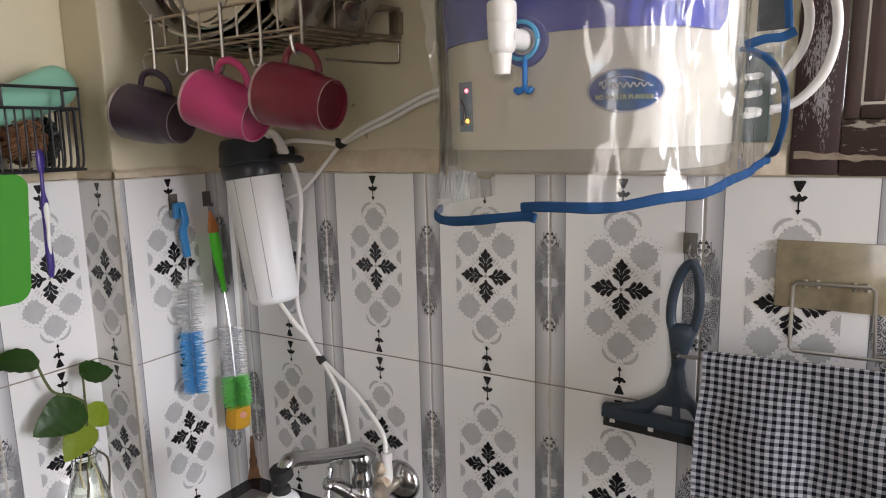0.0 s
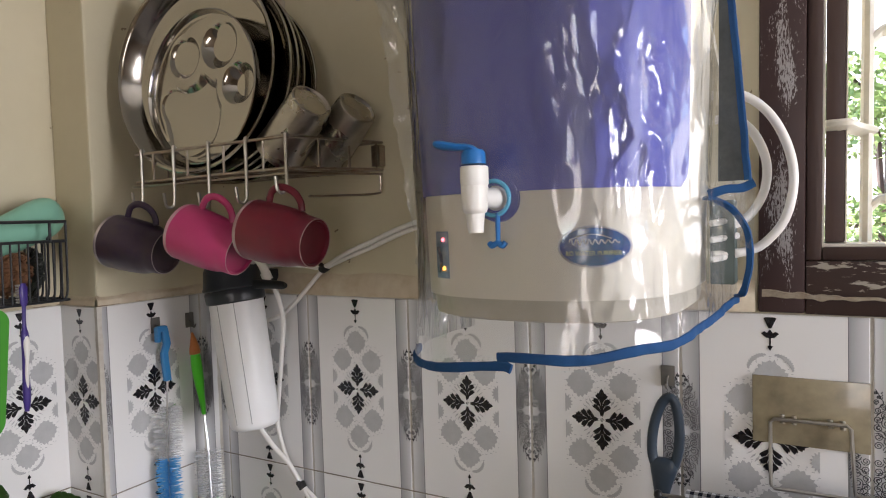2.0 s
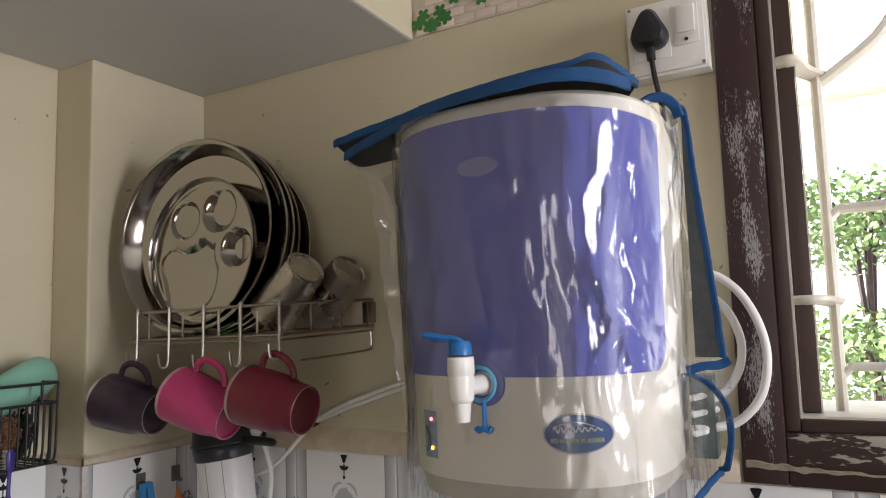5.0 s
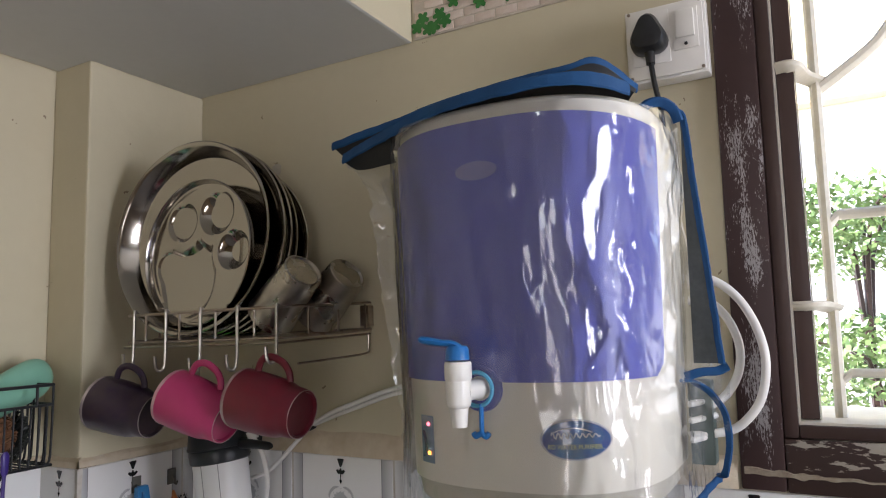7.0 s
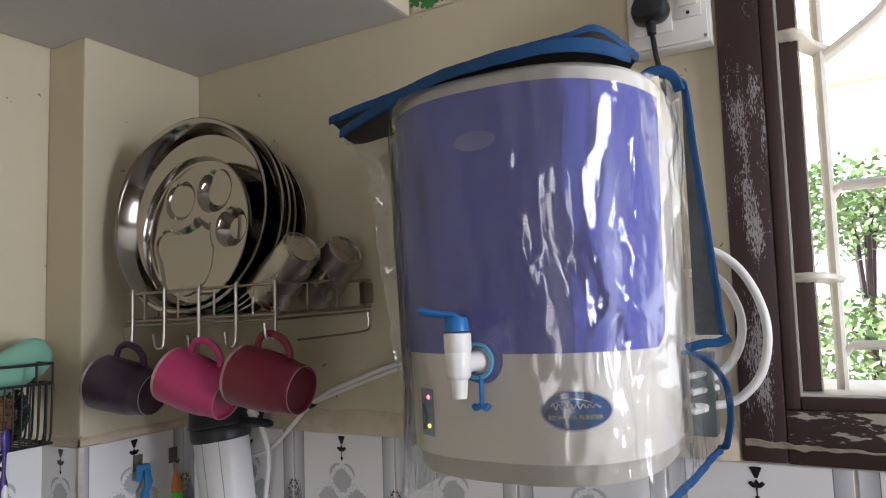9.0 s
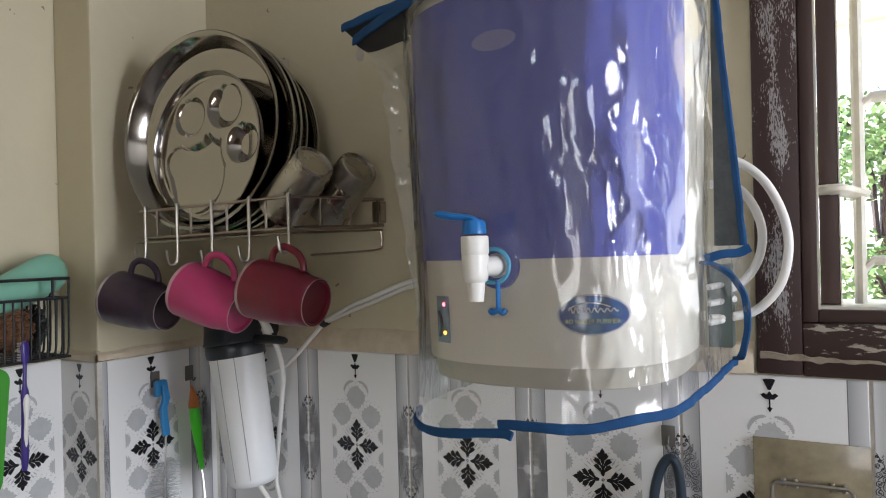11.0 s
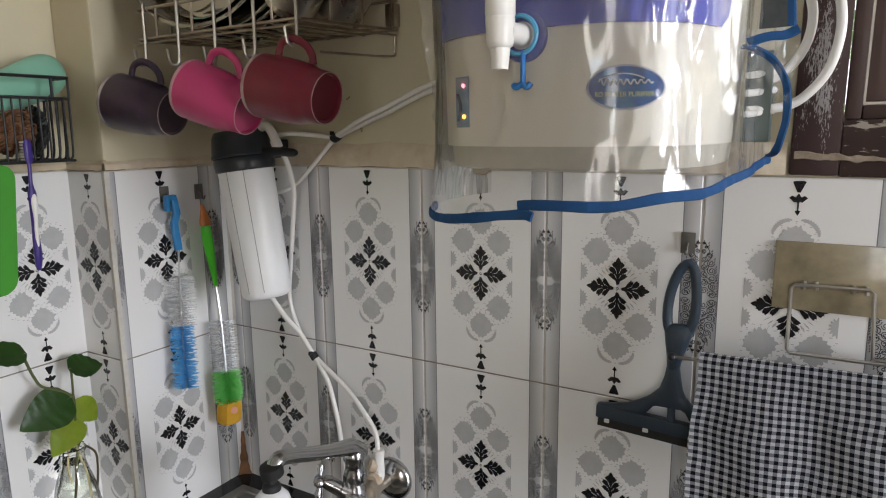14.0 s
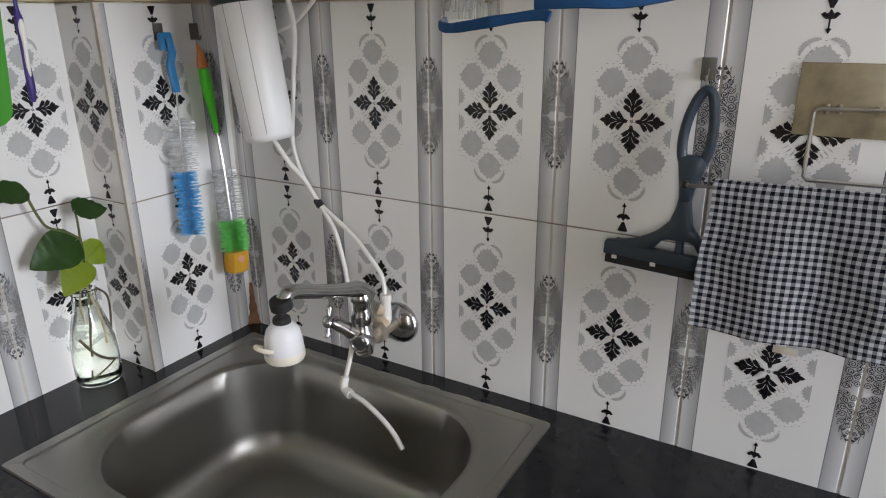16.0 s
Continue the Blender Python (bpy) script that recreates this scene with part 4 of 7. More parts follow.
lathe(bm, [(0.0, 0.052), (0.010, 0.052), (0.0125, 0.048), (0.013, 0.0365), (0.0, 0.0362)], pose(TBX, TBY, TZ), 22)
lever = smooth_path([(TBX + 0.008, TBY, TZ + 0.047), (TBX - 0.004, TBY - 0.003, TZ + 0.054), (TBX - 0.018, TBY - 0.008, TZ + 0.056), (TBX - 0.034, TBY - 0.012, TZ + 0.059), (TBX - 0.040, TBY - 0.013, TZ + 0.060)], 4)
tube(bm, lever, [0.006, 0.0075, 0.008, 0.0085, 0.008, 0.0078, 0.0076, 0.0078, 0.008, 0.0084, 0.0088, 0.0088, 0.0086, 0.0082, 0.0074, 0.006, 0.003][:len(lever)], 10, 0, 0.5)
bmesh.ops.scale(bm, vec=(0.88, 0.92, 0.84), space=Matrix.Translation((-TX, -TY, -TZ)), verts=bm.verts[:])
part("tap_lever", bm, TAP_BLUE, tap, "blue press lever")
bm = bmesh.new()
tor = [(TX + 0.0165 * math.cos(k / 28 * math.tau), TY - 0.010, TZ + 0.0165 * math.sin(k / 28 * math.tau)) for k in range(29)]
tube(bm, tor, 0.0022, 6)
part("locking_ring", bm, material("sky_blue_plastic", (0.10, 0.36, 0.56), 0.4, vary=0.2, scale=20), tap, "pale blue ring")
bm = bmesh.new()
tube(bm, [(TX + 0.004, TY - 0.010, TZ - 0.014), (TX + 0.003, TY - 0.008, TZ - 0.043)], 0.0025, 8)
tube(bm, smooth_path([(TX - 0.006, TY - 0.008, TZ - 0.043), (TX - 0.003, TY - 0.009, TZ - 0.0455), (TX + 0.003, TY - 0.009, TZ - 0.043), (TX + 0.008, TY - 0.009, TZ - 0.0455), (TX + 0.011, TY - 0.008, TZ - 0.042)], 4), 0.0030, 8)
part("tap_key", bm, TAP_BLUE, tap, "blue plastic key hanging under the tap")


def on_shell(x, z, lift):
    """The point of the shell's front at x, lifted off it, and its normal."""
    lo, hi = 0.12, 0.88
    for _ in range(40):
        mid = (lo + hi) / 2
        if plan(mid, bulge(z))[0] < x:
            lo = mid
        else:
            hi = mid
    a, b = Vector(plan(lo - 0.004, bulge(z))), Vector(plan(lo + 0.004, bulge(z)))
    d = (b - a).normalized()
    n = Vector((d.y, -d.x, 0))
    if n.y > 0:
        n = -n
    p = Vector((*plan(lo, bulge(z)), z))
    return p + n * lift


def badge(name, cx, cz, w, h, lift, mats, parent, oval, label=""):
    bm = bmesh.new()
    if oval:
        rows = [(1.0, 0.0), (0.97, 1.0), (0.6, 1.25), (0.02, 1.3)]
        rings = [[on_shell(cx + w * f * math.cos(k / 40 * math.tau), cz + h * f * math.sin(k / 40 * math.tau), lift * l) for k in range(40)] for f, l in rows]
        loops(bm, rings, True, False, True)
    else:
        rings = [[on_shell(cx + w * (2 * i / 8 - 1), cz + h * (2 * j / 8 - 1), lift) for i in range(9)] for j in range(9)]
        loops(bm, rings, False)
    return part(name, bm, mats, parent, label)


LX, LZ = 0.5695, 1.559
badge("logo_rim", LX, LZ, 0.0308, 0.0196, 0.0012, material("grey_badge_rim", (0.45, 0.44, 0.50), 0.3), purifier, True)
logo = badge("logo", LX, LZ, 0.0292, 0.0182, 0.0026, material("deep_blue_badge", (0.006, 0.030, 0.25), 0.15, vary=0.7, tint=(0.01, 0.20, 0.34), scale=34, coat=0.5), purifier, True, "deep blue oval badge")
SILVER_INK = material("silver_script", (0.62, 0.66, 0.74), 0.3, vary=0.4, scale=80)
bm = bmesh.new()
pts = [(LX - 0.020 + 0.040 * k / 40, LZ + 0.0045 + 0.0034 * math.sin(k * 1.25) * (1 - 0.6 * k / 40)) for k in range(41)]
tube(bm, [on_shell(x, z, 0.0046) for x, z in pts], 0.0008, 5)
tube(bm, [on_shell(LX - 0.018 + 0.032 * k / 12, LZ + 0.0115 - 0.00012 * (k - 6) ** 2, 0.0044) for k in range(13)], 0.0006, 5)
part("script_mark", bm, SILVER_INK, logo, "illegible silver script stroke")
# lettering
font = bpy.data.curves.new("lettering", "FONT")
font.body, font.size, font.align_x, font.extrude = "RO WATER PURIFIER", 0.0060, "CENTER", 0.0002
tmp = new("lettering", font)
me = bpy.data.meshes.new_from_object(tmp)
bpy.data.objects.remove(tmp)
for v in me.vertices:
    v.co = on_shell(LX - 0.001 + v.co.x * 0.80, LZ - 0.008 + v.co.y, 0.0047 + v.co.z)
me.materials.append(material("gold_lettering", (0.55, 0.62, 0.25), 0.4))
lt = new("lettering", me)
lt.parent = logo
# pale oval on the blue panel
badge("pale_mark", 0.487, 1.826, 0.024, 0.010, 0.0030, material("pale_violet_mark", (0.26, 0.27, 0.52), 0.3, vary=0.5, tint=(0.18, 0.18, 0.5), scale=60), purifier, True, "faint pale oval mark")
# indicator strip with two lamps
EX, EZ = 0.4085, 1.551
strip = badge("indicator_strip", EX, EZ, 0.0105, 0.0245, 0.0012, material("blue_sticker", (0.10, 0.22, 0.38), 0.3, vary=0.7, tint=(0.30, 0.40, 0.50), scale=70), purifier, False, "small blue indicator sticker")
badge("sticker_head", EX, EZ + 0.018, 0.0095, 0.005, 0.0016, material("pale_sticker", (0.30, 0.36, 0.50), 0.35, vary=0.4, scale=60), strip, False)
for dz, col in ((0.016, (1.0, 0.10, 0.12)), (-0.014, (1.0, 0.32, 0.03))):
    bm = bmesh.new()
    lathe(bm, [(0.0021, 0.0), (0.0017, 0.0014), (0.0, 0.0020)], align(on_shell(EX + 0.003, EZ + dz, 0.0015), on_shell(EX + 0.003, EZ + dz, 0.1)), 14)
    part("indicator_lamp", bm, glow("lamp_red" if dz > 0 else "lamp_amber", col, 1.2), strip, "lit red lamp" if dz > 0 else "lit amber lamp")
bm = bmesh.new()
tube(bm, [on_shell(EX - 0.005 + 0.004 * math.sin(k / 3), EZ - 0.018 + 0.0026 * k, 0.0022) for k in range(11)], 0.0016, 5)
part("drop_symbol", bm, material("sticker_dark", (0.02, 0.05, 0.14), 0.4), strip)
# back plate, bracket and black side panel
bm = bmesh.new()
box(bm, (PX - 0.13, -0.036, 1.50), (PX + 0.13, -0.002, 1.88), 0.004)
part("back_plate", bm, IVORY, purifier)
bm = bmesh.new()
box(bm, (PX + PA + 0.003, -0.074, 1.508), (PX + PA + 0.028, -0.045, 1.60), 0.002)
part("side_panel", bm, material("grey_green_panel", (0.10, 0.13, 0.12), 0.5, vary=0.4, scale=20), purifier, "dark grey-green side panel")
for dz in (1.536, 1.557, 1.575):
    bm = bmesh.new()
    tube(bm, [(PX + PA + 0.006, -0.085, dz), (PX + PA + 0.030, -0.06, dz + 0.004)], 0.0035, 8)
    part("pipe_stub", bm, WHITE_PLASTIC, purifier)


def hose(name, pts, r, label, mat=WHITE_PLASTIC, step=8):
    bm = bmesh.new()
    tube(bm, smooth_path(pts, step), r, 10)
    return tagged(finish(name, bm, mat), label, "hose", "white water hoses")


hose("purifier_hose", [(0.655, -0.060, 1.715), (0.680, -0.060, 1.712), (0.705, -0.060, 1.690), (0.722, -0.060, 1.655), (0.7275, -0.060, 1.618), (0.720, -0.060, 1.580), (0.702, -0.060, 1.555), (0.683, -0.062, 1.544), (0.650, -0.075, 1.540)], 0.0048, "thick white plastic hose looping beside the purifier")
hose("purifier_hose", [(0.650, -0.050, 1.690), (0.672, -0.050, 1.688), (0.690, -0.050, 1.670), (0.701, -0.050, 1.640), (0.699, -0.050, 1.610), (0.686, -0.052, 1.585), (0.668, -0.06, 1.572), (0.650, -0.07, 1.570)], 0.0048, "thick white plastic hose looping beside the purifier")

# ---- plastic dust cover of the purifier ----
cover = thing("dust_cover", "clear crinkled plastic dust cover with blue cloth binding, over the purifier", "dust cover")


def hem(u):
    """Height of the cover's lower edge."""
    if u < 0.50:
        return 1.442 - 0.009 * math.sin(max(0, u - 0.20) / 0.30 * math.pi) + 0.003 * max(0, (u - 0.35) / 0.15)
    return 1.450 + 0.034 * ((u - 0.5) / 0.5) ** 1.3 + 0.0015 * math.sin(u * 40)


def crumple(u, f):
    """Relief of the crinkled film: sharp creases with flat facets between them, strongest towards the east side."""
    s, h = u * 0.62, f * 0.45
    p = Vector((s * 24, h * 11, 2.0))
    p += 0.8 * noise.noise_vector(p * 0.6)
    q = Vector((s * 62 + 3, h * 30, 7.0))
    q += 0.9 * noise.noise_vector(q * 0.4)
    patch = min(1, max(0, noise.noise(Vector((s * 13, h * 7, 9.0))) * 2.2 + 0.30))
    east = 0.22 + 0.78 * min(1, max(0, (u - 0.30) / 0.20))
    m = (0.55 + 0.45 * patch) * max(east, 1.5 * max(0, 1 - u / 0.16))
    w = m * (0.0078 * (noise.voronoi(p)[0][0] - 0.5) + (0.0010 + 0.0026 * patch) * (noise.voronoi(q)[0][0] - 0.5))
    # long tension lines that run down the sheet
    w += 0.0017 * (0.35 + 0.65 * east) * (0.25 - abs(noise.noise(Vector((s * 46 + 2.0 * h, h * 2.2, 5.0)))))
    return w * min(1, (1 - f) / 0.03, 0.4 + f / 0.15)


def cover_point(u, f):
    z0, z1 = hem(u), 1.884 + 0.004 * math.sin(math.pi * u) - 0.008 * max(0, 1 - u / 0.35)
    z = z0 + (z1 - z0) * f
    x, y = plan(u, 0.012 + bulge(max(z, 1.485)) + 0.008 * max(0, 1 - f / 0.3), -0.045)
    p = Vector((x, y, z))
    c = Vector((PX, -0.10, z))
    out = (p - c)
    out.z = 0
    out.normalize()
    # long soft folds and sharp crumples
    w = 0.0034 * noise.noise(Vector((u * 6.0, f * 0.7, 0.0))) + 0.0004 * noise.noise(Vector((u * 17, f * 1.0, 4.0)))
    w += crumple(u, f)
    w += 0.0003 * noise.noise(Vector((u * 30, f * 6, 3.0)))
    low = max(0, 1 - f / 0.16)
    w += 0.005 * low * noise.noise(Vector((u * 9, 0, 7)))
    p += out * max(w, -0.0085)
    # loose corner that hangs out over the west side
    k = max(0, 1 - u / 0.20)
    p.x -= (0.070 * max(0, (f - 0.30) / 0.70) ** 1.2 + 0.004) * k ** 1.2
    p.y -= 0.05 * max(0, (f - 0.4) / 0.6) * k
    p.x += 0.016 * max(0, 1 - f / 0.5) * max(0, 1 - u / 0.30)
    # slack flap on the east side
    k = max(0, (u - 0.88) / 0.12)
    p.x += (0.016 + 0.012 * math.exp(-((z - 1.60) / 0.05) ** 2) - 0.105 * max(0, f - 0.50)) * k
    return p


NU, NF = 520, 280
bm = bmesh.new()
rings = [[cover_point(i / NU, j / NF) for i in range(NU + 1)] for j in range(NF + 1)]
loops(bm, rings, False)
sheet = part("sheet", bm, FILM, cover, "clear crinkled plastic film")


def loose_edge():
    """The free west edge of the cover: a narrow crumpled sheet that hangs from the drooping corner down beside the shell."""
    outer = smooth_path([(0.264, -0.199, 1.884), (0.282, -0.199, 1.866), (0.303, -0.199, 1.832), (0.309, -0.197, 1.770), (0.320, -0.195, 1.685), (0.332, -0.190, 1.595), (0.339, -0.185, 1.520), (0.343, -0.183, 1.450)], 18)
    bm = bmesh.new()
    rings = []
    n = len(outer) - 1
    for k, p in enumerate(outer):
        f = k / n
        reach = 0.075 - 0.045 * f
        row = []
        for i in range(25):
            g = i / 24
            q = Vector((p.z * 34, g * 3.2, 1.0))
            q += 0.6 * noise.noise_vector(q * 0.7)
            lift = 0.011 * (noise.voronoi(q)[0][0] - 0.5) * (1 - 0.6 * g)
            rag = 0.007 * noise.noise(Vector((p.z * 55, 4.0, 0))) * (1 - g)
            row.append(p + Vector((g * reach + rag, lift + 0.030 * g * (1 - f), -0.3 * rag)))
        rings.append(row)
    loops(bm, rings, False)
    return part("loose_edge", bm, FILM_EDGE, cover, "crumpled milky free edge of the film")


loose_edge()


def band(name, centre, across, width, label, mat=None, thick=0.0016):
    """A strip of cloth along a line of points, with a rounded section and slight puckers."""
    bm = bmesh.new()
    rings = []
    n = len(centre)
    for i, c in enumerate(centre):
        c = Vector(c)
        d = (Vector(centre[min(i + 1, n - 1)]) - Vector(centre[max(i - 1, 0)])).normalized()
        a = Vector(across)
        a = (a - d * a.dot(d)).normalized()
        o = d.cross(a)
        w = width * (1 + 0.12 * noise.noise(c * 45))
        c = c + o * 0.0012 * noise.noise(c * 90)
        rings.append([c + a * w / 2 * s + o * thick * h for s, h in ((-1, 0), (-0.8, 1), (0, 1.4), (0.8, 1), (1, 0), (0.8, -1), (0, -1.4), (-0.8, -1))])
    loops(bm, rings, True, True, True)
    return part(name, bm, mat or BINDING, cover, label)


low_hem = [cover_point(0.235 + 0.2645 * i / 70, 0.004) for i in range(71)]
low_hem += [low_hem[-1] + Vector((0.004 * k, -0.0006 * k, -0.0005 * k * k)) for k in (1, 2)]
high_hem = [cover_point(0.502 + 0.498 * i / 80, 0.010) for i in range(81)]
high_hem = [high_hem[0] - Vector((0.004 * k, -0.0004 * k, 0.0004 * k)) for k in (3, 2, 1)] + high_hem
band("hem_binding", low_hem, (0, 0, 1), 0.0098, "blue cloth binding")
band("hem_binding", high_hem, (0, 0, 1), 0.0098, "")
band("binding_knot", smooth_path([(0.628, -0.152, 1.897), (0.640, -0.150, 1.903), (0.652, -0.145, 1.903), (0.661, -0.135, 1.896), (0.665, -0.128, 1.884)], 6), (0.3, -0.5, 0.8), 0.012, "bunched blue binding", None, 0.003)
side = smooth_path([(0.652, -0.138, 1.900), (0.660, -0.128, 1.897), (0.668, -0.116, 1.890), (0.672, -0.110, 1.830), (0.677, -0.102, 1.760), (0.681, -0.096, 1.700), (0.686, -0.088, 1.620)], 8)
band("side_binding", side, (0.75, -0.65, 0), 0.009, "blue cloth binding")
bm = bmesh.new()
rings = []
for p in side:
    w = 0.004 + 0.026 * max(0.0, (1.90 - p[2]) / 0.28)
    rings.append([Vector(p) + Vector((-w * k / 4, 0.003 + 0.004 * k / 4, 0.0)) for k in range(5)])
loops(bm, rings, False)
part("side_lining", bm, material("grey_side_cloth", (0.05, 0.058, 0.062), 0.5, vary=0.7, tint=(0.11, 0.12, 0.125), scale=25, fine=200), cover, "dark grey side cloth")
band("side_binding", smooth_path([cover_point(1.0, 0.02), (0.679, -0.075, 1.50), (0.686, -0.075, 1.53), (0.684, -0.078, 1.565), (0.672, -0.085, 1.588), (0.655, -0.09, 1.600), (0.645, -0.1, 1.602)], 8), (0.9, -0.4, 0.1), 0.0085, "")
band("side_binding", smooth_path([(0.648, -0.095, 1.606), (0.665, -0.092, 1.611), (0.680, -0.088, 1.612), (0.692, -0.085, 1.617)], 6), (0, 0.3, 1), 0.010, "")
bm = bmesh.new()
rings = []
for i in range(13):
    f = i / 12
    a = Vector((0.650, -0.094, 1.603)).lerp(Vector((0.693, -0.086, 1.612)), f)
    b = Vector((0.672, -0.080, 1.56)).lerp(Vector((0.688, -0.076, 1.545)), f)
    rings.append([a.lerp(b, j / 8) + Vector((0, -0.006 * math.sin(f * 7 + j) * 0.5, 0)) for j in range(9)])
loops(bm, rings, False)
part("flap", bm, FILM, cover, "loose corner of clear film")

# top of the cover: black lined cloth panel with two blue bindings, drooping at the west corner
FRONT = smooth_path([(0.265, -0.200, 1.886), (0.300, -0.218, 1.888), (0.365, -0.252, 1.889), (0.410, -0.270, 1.893), (0.455, -0.284, 1.896), (0.526, -0.292, 1.898), (0.580, -0.287, 1.899), (0.614, -0.264, 1.899), (0.634, -0.222, 1.899)], 8)
BACKT = smooth_path([(0.246, -0.198, 1.905), (0.290, -0.200, 1.912), (0.344, -0.200, 1.919), (0.385, -0.203, 1.925), (0.426, -0.205, 1.930), (0.501, -0.210, 1.934), (0.566, -0.208, 1.937), (0.598, -0.190, 1.944), (0.624, -0.135, 1.927)], 8)
band("top_binding", FRONT, (0, 0.25, 1), 0.0155, "blue cloth binding")
band("top_binding", BACKT, (0, 0.25, 1), 0.0125, "")
LINING = material("black_cover_lining", (0.010, 0.011, 0.014), 0.7, vary=0.6, tint=(0.030, 0.028, 0.026), scale=30, fine=300)
bm = bmesh.new()
rings = []
for a, b in zip(FRONT, BACKT):
    back = Vector((b.x * 0.7 + 0.15, -0.06, b.z * 0.5 + 1.925 * 0.5))
    rings.append([a, a.lerp(b, 0.5) + Vector((0, 0.01, -0.002)), b, b.lerp(back, 0.5), back])
loops(bm, rings, False)
top_panel = part("top_panel", bm, LINING, cover, "dark lined top panel")
bm = bmesh.new()
rings = []
low = [Vector(p) for p in FRONT if p[0] < 0.375]
for k, p in enumerate(low):
    f = k / (len(low) - 1)
    a = p + Vector((0, 0.001, -0.004))
    rings.append([a, a + Vector((0.006 * (1 - f), 0.006, -0.006 - 0.010 * f)), a + Vector((0.012 * (1 - f), 0.012, -0.010 - 0.018 * f))])
loops(bm, rings, False)
part("corner_gusset", bm, LINING, cover)

# ---- sink ----
sink = thing("sink", "stainless steel drop-in kitchen sink in the black worktop", "sink")


def rounded(x0, x1, y0, y1, r, z, n=64):
    """A rounded rectangle of n points."""
    cx, cy, hx, hy = (x0 + x1) / 2, (y0 + y1) / 2, (x1 - x0) / 2, (y1 - y0) / 2
    out = []
    for k in range(n):
        q, f = divmod(k, n // 4)
        f /= n // 4 - 1
        ang = (q + f) * math.pi / 2
        sx, sy = ((1, 1), (-1, 1), (-1, -1), (1, -1))[q]
        out.append(Vector((cx + sx * (hx - r) + r * math.cos(ang), cy + sy * (hy - r) + r * math.sin(ang), z)))
    return out


BX0, BX1, BY0, BY1 = -0.126, 0.368, -0.458, -0.078
SZ = COUNTER + 0.0012
bm = bmesh.new()
lv = [rounded(SX0, SX1, SY0, SY1, 0.004, SZ - 0.001), rounded(SX0 + 0.001, SX1 - 0.001, SY0 + 0.001, SY1 - 0.001, 0.004, SZ + 0.003),
      rounded(SX0 + 0.018, SX1 - 0.018, SY0 + 0.016, SY1 - 0.014, 0.012, SZ + 0.003), rounded(SX0 + 0.020, SX1 - 0.020, SY0 + 0.018, SY1 - 0.016, 0.012, SZ + 0.0008),
      rounded(SX0 + 0.024, SX1 - 0.024, SY0 + 0.022, SY1 - 0.019, 0.014, SZ + 0.0012),
      rounded(BX0 - 0.008, BX1 + 0.008, BY0 - 0.008, BY1 + 0.008, 0.125, SZ + 0.0006), rounded(BX0 - 0.002, BX1 + 0.002, BY0 - 0.002, BY1 + 0.002, 0.122, SZ - 0.0005),
      rounded(BX0 + 0.003, BX1 - 0.003, BY0 + 0.003, BY1 - 0.003, 0.12, SZ - 0.006), rounded(BX0 + 0.008, BX1 - 0.008, BY0 + 0.008, BY1 - 0.008, 0.118, SZ - 0.05),
      rounded(BX0 + 0.016, BX1 - 0.016, BY0 + 0.016, BY1 - 0.016, 0.114, SZ - 0.13), rounded(BX0 + 0.024, BX1 - 0.024, BY0 + 0.024, BY1 - 0.024, 0.11, SZ - 0.155),
      rounded(BX0 + 0.040, BX1 - 0.040, BY0 + 0.040, BY1 - 0.040, 0.10, SZ - 0.172), rounded(BX0 + 0.070, BX1 - 0.070, BY0 + 0.070, BY1 - 0.070, 0.08, SZ - 0.178),
      rounded(0.07, 0.17, -0.32, -0.22, 0.049, SZ - 0.184)]
loops(bm, lv, True, False, True)
part("basin", bm, SINK_STEEL, sink)
bm = bmesh.new()
lathe(bm, [(0.045, 0.0), (0.043, 0.003), (0.034, 0.0025), (0.03, -0.002), (0.0, -0.003)], pose(0.12, -0.27, SZ - 0.1835), 28)
part("drain", bm, STEEL, sink, "round steel drain strainer")
SEALANT = material("old_sealant", (0.64, 0.58, 0.47), 0.8, vary=0.8, tint=(0.30, 0.24, 0.17), scale=60, bump=0.4)
for x0, x1 in ((-0.130, -0.075), (0.050, 0.105), (0.118, 0.190), (0.206, 0.238), (0.262, 0.300), (0.312, 0.428)):
    bm = bmesh.new()
    n = int((x1 - x0) / 0.004)
    rings = []
    for k in range(n + 1):
        x = x0 + (x1 - x0) * k / n
        fat = 0.55 + 0.45 * abs(math.sin(math.pi * k / n)) ** 0.4 + 0.35 * noise.noise(Vector((x * 190, 1, 1)))
        w, h = 0.0036 * max(0.3, fat), 0.0020 * max(0.3, fat + 0.3 * noise.noise(Vector((x * 130, 2, 5))))
        rings.append([(x, SY1 - 0.0035, SZ + 0.0005), (x, SY1 - 0.002, SZ + h * 0.8), (x, SY1 + w * 0.5, SZ + h), (x, SY1 + w, SZ + h * 0.5), (x, SY1 + w, SZ - 0.001)])
    loops(bm, rings, True, True, True)
    part("sealant", bm, SEALANT, sink, "patchy old sealant")

# ---- mixer tap at the sink ----
SPRAY_WHITE = material("cool_white_plastic", (0.80, 0.80, 0.82), 0.25, vary=0.2, tint=(0.70, 0.70, 0.72), scale=20, fine=160)
faucet = thing("sink_tap", "worn chrome wall tap with a white swivel spray filter", "tap")
FX, FZ = 0.136, 0.953
bm = bmesh.new()
lathe(bm, [(0.036, 0.0), (0.0365, 0.004), (0.033, 0.010), (0.020, 0.016), (0.014, 0.018), (0.0, 0.018)], pose(FX, -0.0005, FZ, 90), 32)
part("wall_flange", bm, CHROME, faucet)
bm = bmesh.new()
lathe(bm, [(0.011, 0.0), (0.011, 0.04), (0.016, 0.042), (0.016, 0.055), (0.012, 0.057), (0.012, 0.070)], pose(FX - 0.004, -0.012, FZ + 0.004, 90), 22, True, True)
